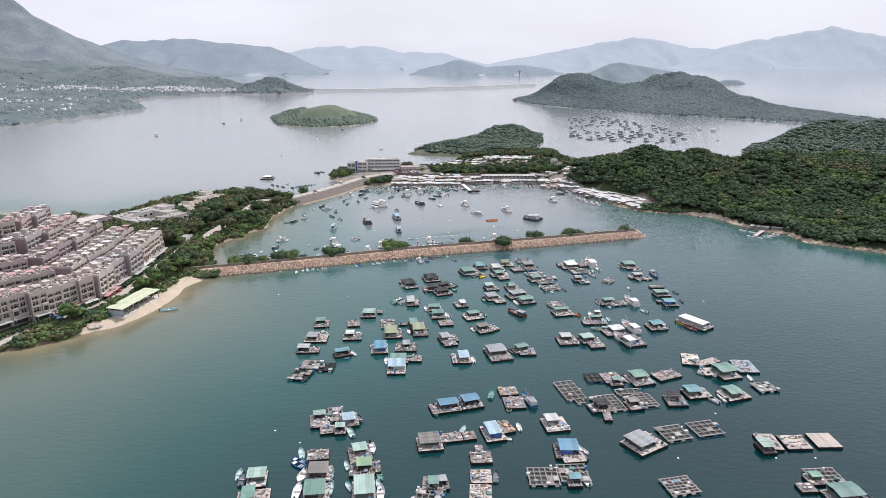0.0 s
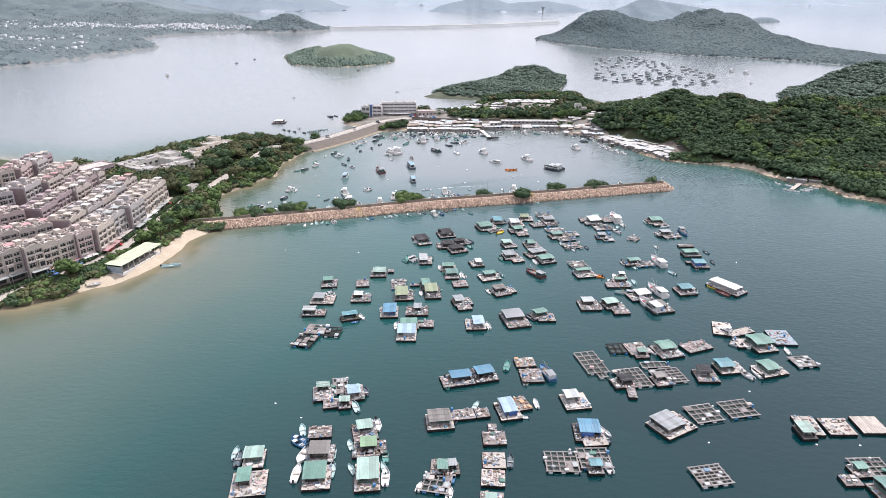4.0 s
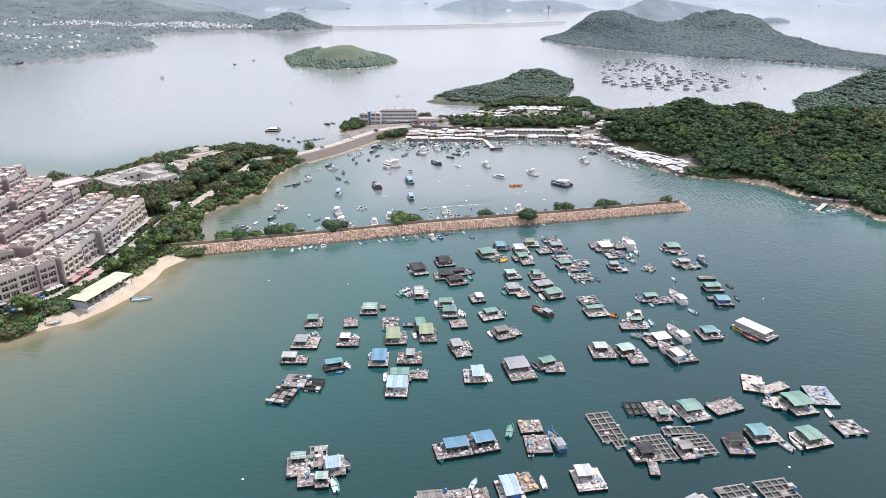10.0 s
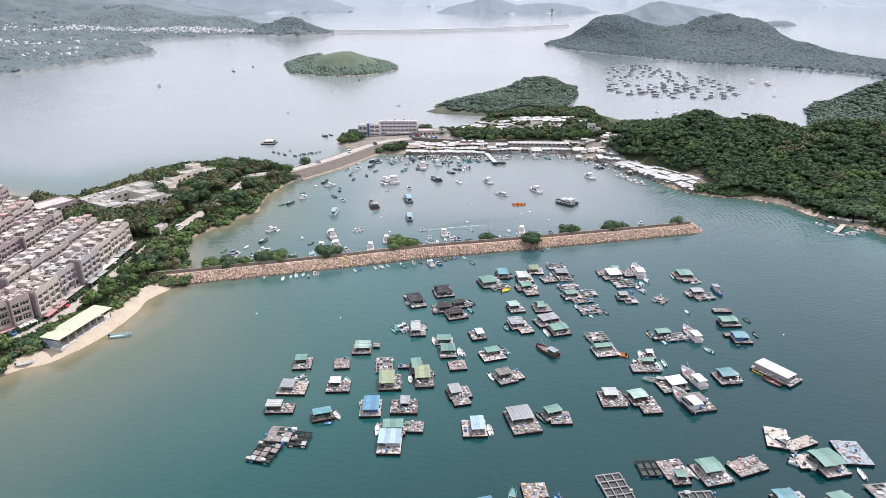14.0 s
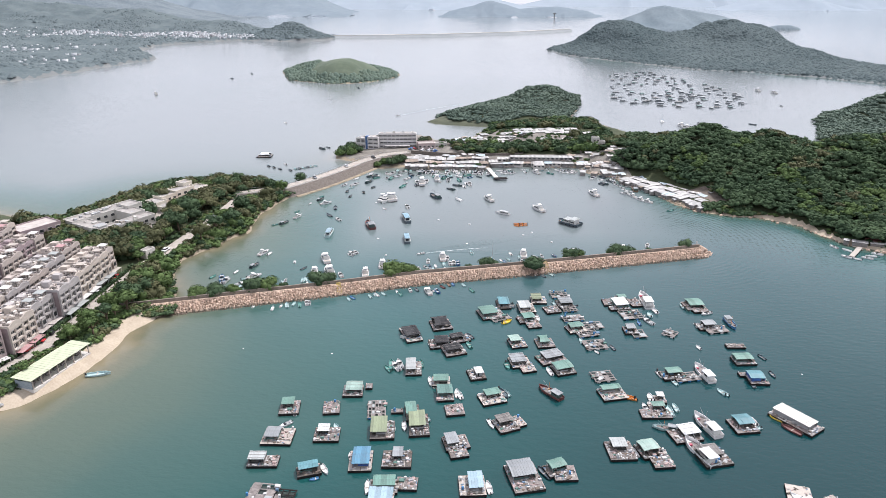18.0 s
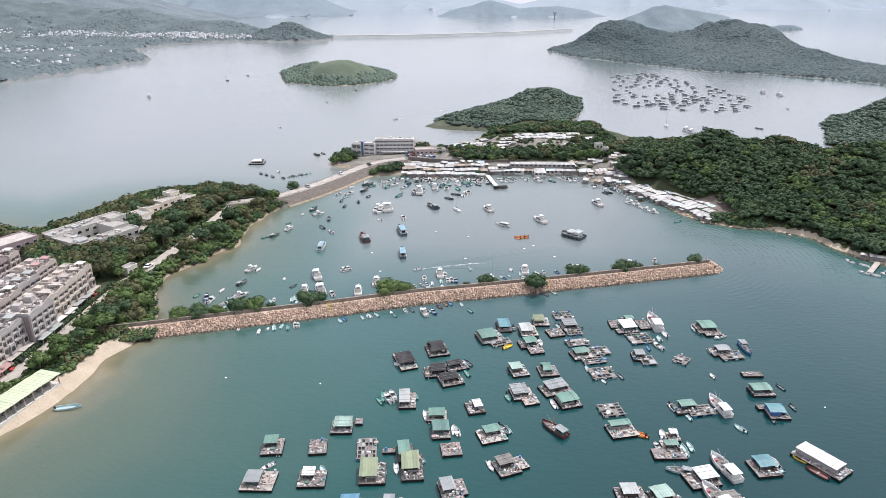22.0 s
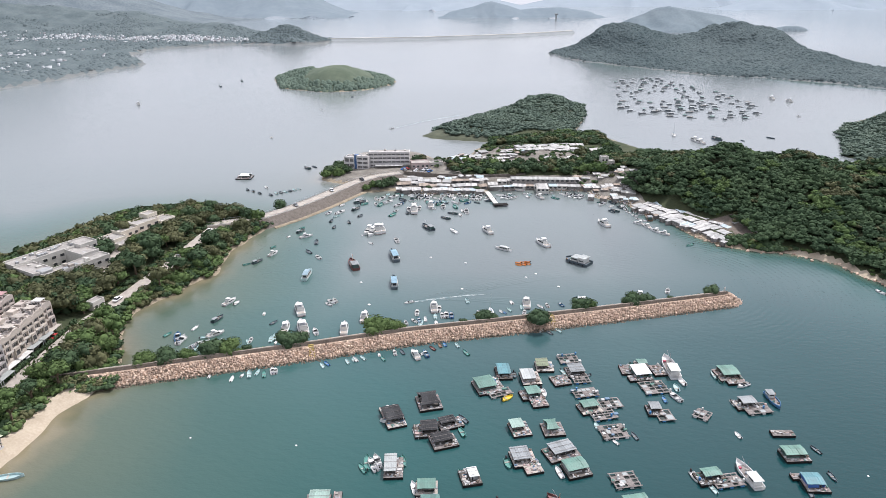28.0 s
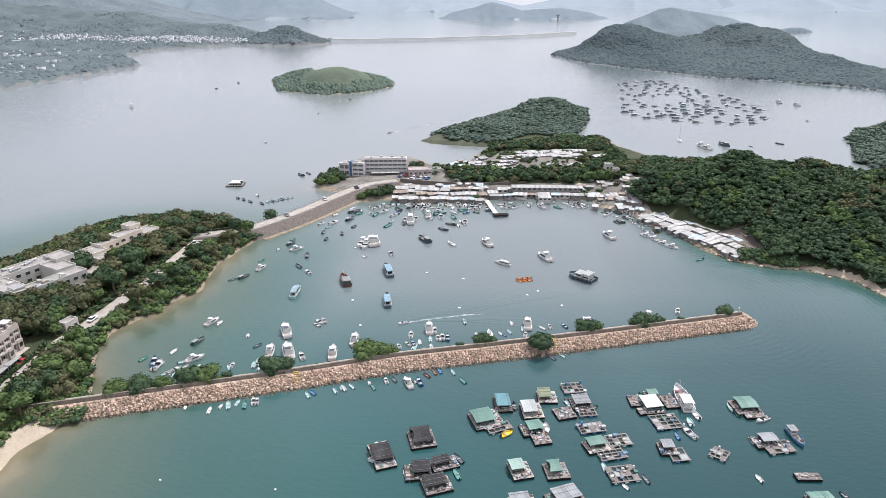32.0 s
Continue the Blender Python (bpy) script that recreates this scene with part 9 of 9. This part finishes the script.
boat("workboat", "dark", -27.9, 497.4, -9, 10.6)
boat("workboat", "dark", -16.1, 445.6, 35, 12.1)
boat("sail", "white", -2.6, 440.6, 31, 7.9)
boat("cruiser", "white", 14.3, 441.9, 24, 11.6)
boat("kaito", "white", 21.4, 416.7, 57, 10.0)
boat("cruiser", "white", 40.6, 424.8, 28, 12.2)
boat("cruiser", "white", 75.0, 455.0, 20, 12.0)
boat("workboat", "dark", -7.7, 461.2, 56, 7.0)
boat("speedboat", "white", 3.4, 473.0, 6, 8.5)
boat("dinghy", "white", 1.2, 474.1, 10, 5.0)
boat("dinghy", "white", 0.2, 467.3, 12, 5.0)
boat("workboat", "dark", -4.0, 469.3, 71, 7.0)
boat("sampan", "green", -3.1, 481.1, 18, 8.0)
boat("cruiser", "white", -17.0, 482.9, 7, 11.7)
boat("speedboat", "white", -16.1, 477.5, 59, 5.2)
boat("speedboat", "white", -9.8, 481.2, 4, 8.5)
boat("speedboat", "white", -0.9, 502.9, 13, 8.5)
boat("speedboat", "white", 7.1, 498.0, 18, 8.5)
boat("speedboat", "white", 9.9, 498.1, 15, 8.5)
boat("speedboat", "white", 11.2, 501.4, -11, 8.5)
boat("speedboat", "white", 15.3, 497.2, 21, 6.6)
boat("speedboat", "white", 25.0, 499.9, 142, 8.2)
boat("speedboat", "white", 27.4, 498.4, 142, 6.7)
boat("speedboat", "white", 30.7, 499.5, 145, 6.6)
boat("cruiser", "white", 45.8, 501.8, 27, 9.2)
boat("dinghy", "white", 39.0, 502.5, 18, 5.0)
boat("speedboat", "white", 52.8, 510.7, 44, 5.9)
boat("sampan", "green", 54.8, 500.1, 51, 6.3)
boat("speedboat", "white", 61.9, 507.8, 61, 4.2)
boat("speedboat", "white", 64.5, 503.1, 141, 7.1)
boat("speedboat", "white", 67.4, 501.8, 144, 8.0)
boat("speedboat", "white", 70.2, 501.9, 148, 7.7)
boat("speedboat", "white", 80.1, 489.1, 145, 8.5)
boat("sampan", "dark", 86.4, 492.4, 33, 6.9)
boat("workboat", "dark", 85.2, 477.5, 39, 7.0)
boat("speedboat", "white", 91.2, 482.9, 10, 8.5)
boat("speedboat", "white", 88.0, 501.6, 40, 5.2)
boat("sampan", "dark", 17.0, 493.8, 125, 8.0)
barge = thing("work_barge", "broad blue-grey work vessel with white deckhouse and cluttered decks", "work boat", pose(54.4, 402.0, 0.0, 0, 0, 52) @ Matrix.Scale(0.84, 4))
v, f = hull_arrays(14.5, 7.4, 1.7, 0.30, 0.95, 0.35, 0.9, 0.16)
part("hull", v, f, HULLS["dark"], barge)
box("work_deck", PLANK, barge, 0, 0, 0.95, 5.2, 11.0, 0.1)
for q, w, h in ((-3.4, 5.2, 2.9), (0.8, 4.4, 2.3)):
    box("deckhouse", DECK_WHITE, barge, 0, q, 1.05, w, 3.4, h, r=0.08)
    box("house_window", GLASS, barge, 0, q, 2.0, w + 0.06, 2.7, 0.65, r=0.02)
    v, f = sheet_roof(w + 0.9, 4.2, "flat", 17)
    part("deckhouse_roof", v, f, ROOFS["lgrey"], barge, pose(0, q, 1.05 + h))
for k in range(7):
    box("deck_box", GOODS[(k * 4) % 9], barge, -2.0 + (k % 3) * 1.9, 3.2 + (k // 3) * 1.1, 1.05, 1.0, 0.8, 0.6, rz=k * 17, r=0.08)
rod("mast", STEEL, barge, 0, 2.6, 1.0, 0.1, 5.0, taper=0.6)
for sx in (-1, 1):
    for k in range(4):
        rod("tyre_fender", FLOAT_BLACK, barge, sx * 3.65, -5.0 + k * 2.6, 0.7, 0.42, 0.2, 0, 90 * sx, 0)
boat("sampan", "pale", 18.5, 488.3, 49, 5.7)
boat("speedboat", "white", 92.0, 474.9, 37, 4.8)
boat("speedboat", "white", 94.2, 469.1, 43, 5.0)
boat("speedboat", "white", 94.8, 464.0, 52, 4.4)
boat("speedboat", "white", 96.9, 461.2, 58, 4.9)
boat("cruiser", "white", 93.5, 456.1, 48, 7.5)
boat("cruiser", "white", 96.5, 451.7, 23, 7.5)
boat("cruiser", "white", 99.4, 444.9, 34, 7.5)
boat("cruiser", "white", 102.2, 441.2, 55, 7.5)
boat("sampan", "green", 110.9, 425.4, 124, 5.7)
boat("workboat", "dark", 89.7, 482.9, 42, 7.0)
boat("sampan", "dark", 83.0, 476.1, 32, 5.8)
boat("sampan", "pale", 102.8, 464.6, 30, 4.3)
boat("sampan", "pale", 105.3, 462.9, 29, 4.1)
boat("workboat", "wood", 101.0, 465.6, -3, 11.3)
boat("dinghy", "dark", -131.0, 510.8, 32, 5.0)
boat("dinghy", "dark", -126.6, 507.9, 28, 5.0)
boat("dinghy", "dark", -121.5, 503.9, 37, 5.0)
boat("dinghy", "white", -121.2, 516.8, 33, 5.0)
boat("dinghy", "dark", -113.7, 500.6, 36, 5.0)
boat("dinghy", "pale", -111.3, 504.2, 36, 5.0)
boat("dinghy", "dark", -108.9, 505.5, 35, 5.0)
boat("dinghy", "pale", -106.7, 507.4, 41, 4.6)
boat("dinghy", "dark", -104.4, 509.3, 35, 5.0)
boat("dinghy", "pale", -102.1, 511.2, 40, 4.7)
boat("dinghy", "pale", -99.8, 513.1, 50, 3.5)
boat("workboat", "dark", -106.5, 564.0, 45, 8.4)
boat("sampan", "dark", -102.7, 568.0, 43, 6.2)
boat("cruiser", "white", 183.3, 663.8, 10, 13.0)
boat("cruiser", "white", 184.9, 655.4, 26, 13.0)
boat("workboat", "dark", 202.4, 668.8, 12, 15.4)
boat("sampan", "dark", 221.8, 664.0, 27, 4.7)
boat("sail", "white", 172.5, 683.3, -6, 11.0)
boat("sampan", "dark", 247.9, 674.6, 39, 8.0)
boat("cruiser", "white", 331.8, 882.8, 4, 13.0)
boat("cruiser", "white", 343.2, 865.6, 11, 13.0)
boat("sail", "dark", -310.2, 964.1, 33, 11.0)
boat("sail", "dark", -300.0, 1015.6, 27, 11.0)
boat("cruiser", "white", -348.4, 824.5, 29, 13.0)
boat("dinghy", "white", -147.5, 797.2, 42, 4.5)
boat("dinghy", "white", -159.8, 663.1, 29, 5.0)
boat("sampan", "dark", -130.9, 883.7, 25, 8.0)
boat("speedboat", "white", 314.1, 775.3, 5, 6.0)
boat("speedboat", "white", 99.7, 687.8, 21, 7.4)

# ---- foam behind two motorboats under way ----
FOAM = surface("white_wake_foam", (0.13, 0.19, 0.20), (0.55, 0.58, 0.58), 0.5, 0.8, 0.3, 6, lo=0.45, hi=0.62)


def wake(line, w0, w1, label):
    """A ragged tapering strip of foam along a line, from the stern outwards, just above the water."""
    r = np.random.default_rng(int(abs(line[0][0]) * 3))
    pts = along(line, 1.4)
    v, f = [], []
    for k, (x, y, ux, uy) in enumerate(pts):
        w = (w0 + (w1 - w0) * k / len(pts)) * (0.55 + 0.7 * r.random()) * min(1.0, (len(pts) - k) / 8 + 0.08)
        o = (r.random() - 0.5) * w * 0.5
        v += [(x - uy * (o + e * w / 2), y + ux * (o + e * w / 2), 0.03 + 0.05 * (e == 0)) for e in (-1, 0, 1)]
    for k in range(len(pts) - 1):
        for e in (0, 1):
            f.append((k * 3 + e, k * 3 + e + 1, k * 3 + e + 4, k * 3 + e + 3))
    me = bpy.data.meshes.new("boat_wake")
    me.from_pydata(v, [], f)
    me.materials.append(FOAM)
    tagged(new("boat_wake", me), label, "wake", kind="stuff")


def ripples(lines, high, label):
    """Low smooth ridges of water along lines, dying away outwards."""
    v, f = [], []
    for line in lines:
        pts = along(line, 1.5)
        for k, (x, y, ux, uy) in enumerate(pts):
            g, n = k / len(pts), len(v)
            h, w = high * min(1.0, 4 * g + 0.2) * (1 - g) ** 0.6, 0.5 + 0.7 * g
            v += [(x - uy * o * w, y + ux * o * w, 0.004 + h * e) for o, e in ((-1, 0), (-0.5, 0.55), (0, 1), (0.5, 0.55), (1, 0))]
            if k:
                f += [(n - 5 + e, n - 4 + e, n + 1 + e, n + e) for e in range(4)]
    me = mesh_from("wake_ripples", np.array(v), np.array(f), WATER, True)
    ys = np.array(v)[:, 1]
    # same painted haze as on the sea sheet
    sea_haze = np.clip((ys - 165) / 900, 0, 1) ** 0.80 + 0.085 + 0.18 * np.clip((ys - 330) / 60, 0, 1)
    for name, value in (("depth", 0 * ys + 0.8), ("sea_haze", sea_haze), ("swell", 0 * ys)):
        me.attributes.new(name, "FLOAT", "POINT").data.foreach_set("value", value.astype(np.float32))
    tagged(new("wake_ripples", me), label, "wake", kind="stuff")


boat("speedboat", "white", -17.6, 357.4, 118, 4.6)
arms = [((-17 + 2.4 * k, 359 + 1.6 * k), (-9 + 3.2 * k, 364.6 + 1.3 * k - 0.25 * k * k), (4.5 + 3.6 * k, 373.0 + 0.4 * k), (22 + 4.0 * k, 382.2 + 0.2 * k), (40 + 4.0 * k, 392.5 - 0.6 * k)) for k in range(5)]
arms += [((-16 + 2.0 * k, 357.6 + 0.5 * k), (-5 + 3.0 * k, 360.4 + 0.4 * k), (6 + 3.0 * k, 360.6 + 0.9 * k), (20 + 3.0 * k, 358.6 + 1.4 * k), (33 + 3.0 * k, 354.2 + 2.2 * k)) for k in range(4)]
ripples(arms, 0.16, "fan of low ripples behind a small motorboat")
wake(((-15.4, 358.6), (-5.0, 362.4), (5, 365), (14, 367)), 0.8, 1.4, "white foam trailing behind a small motorboat in the harbour")
boat("speedboat", "white", -65.0, 703.5, 142, 6.0)
wake(((-62.5, 706.5), (-39.7, 739.4), (-3.0, 776.4)), 1.3, 2.2, "long white foam line behind a speedboat in the bay")
for x, y, a, q in ((-88.2, 321.2, -35, 5.6), (-86.0, 322.6, -30, 5.2), (-87.0, 326.6, -60, 5.0), (-84.6, 328.4, -70, 6.0), (-90.0, 319.2, -30, 4.6), (-97.8, 318.0, -50, 4.4), (-97.2, 326.3, -10, 4.6), (-94.6, 324.0, -25, 5.4)):
    boat("sampan" if q < 5.3 else "speedboat", "white" if q > 5.0 else "pale", x, y, a, q)
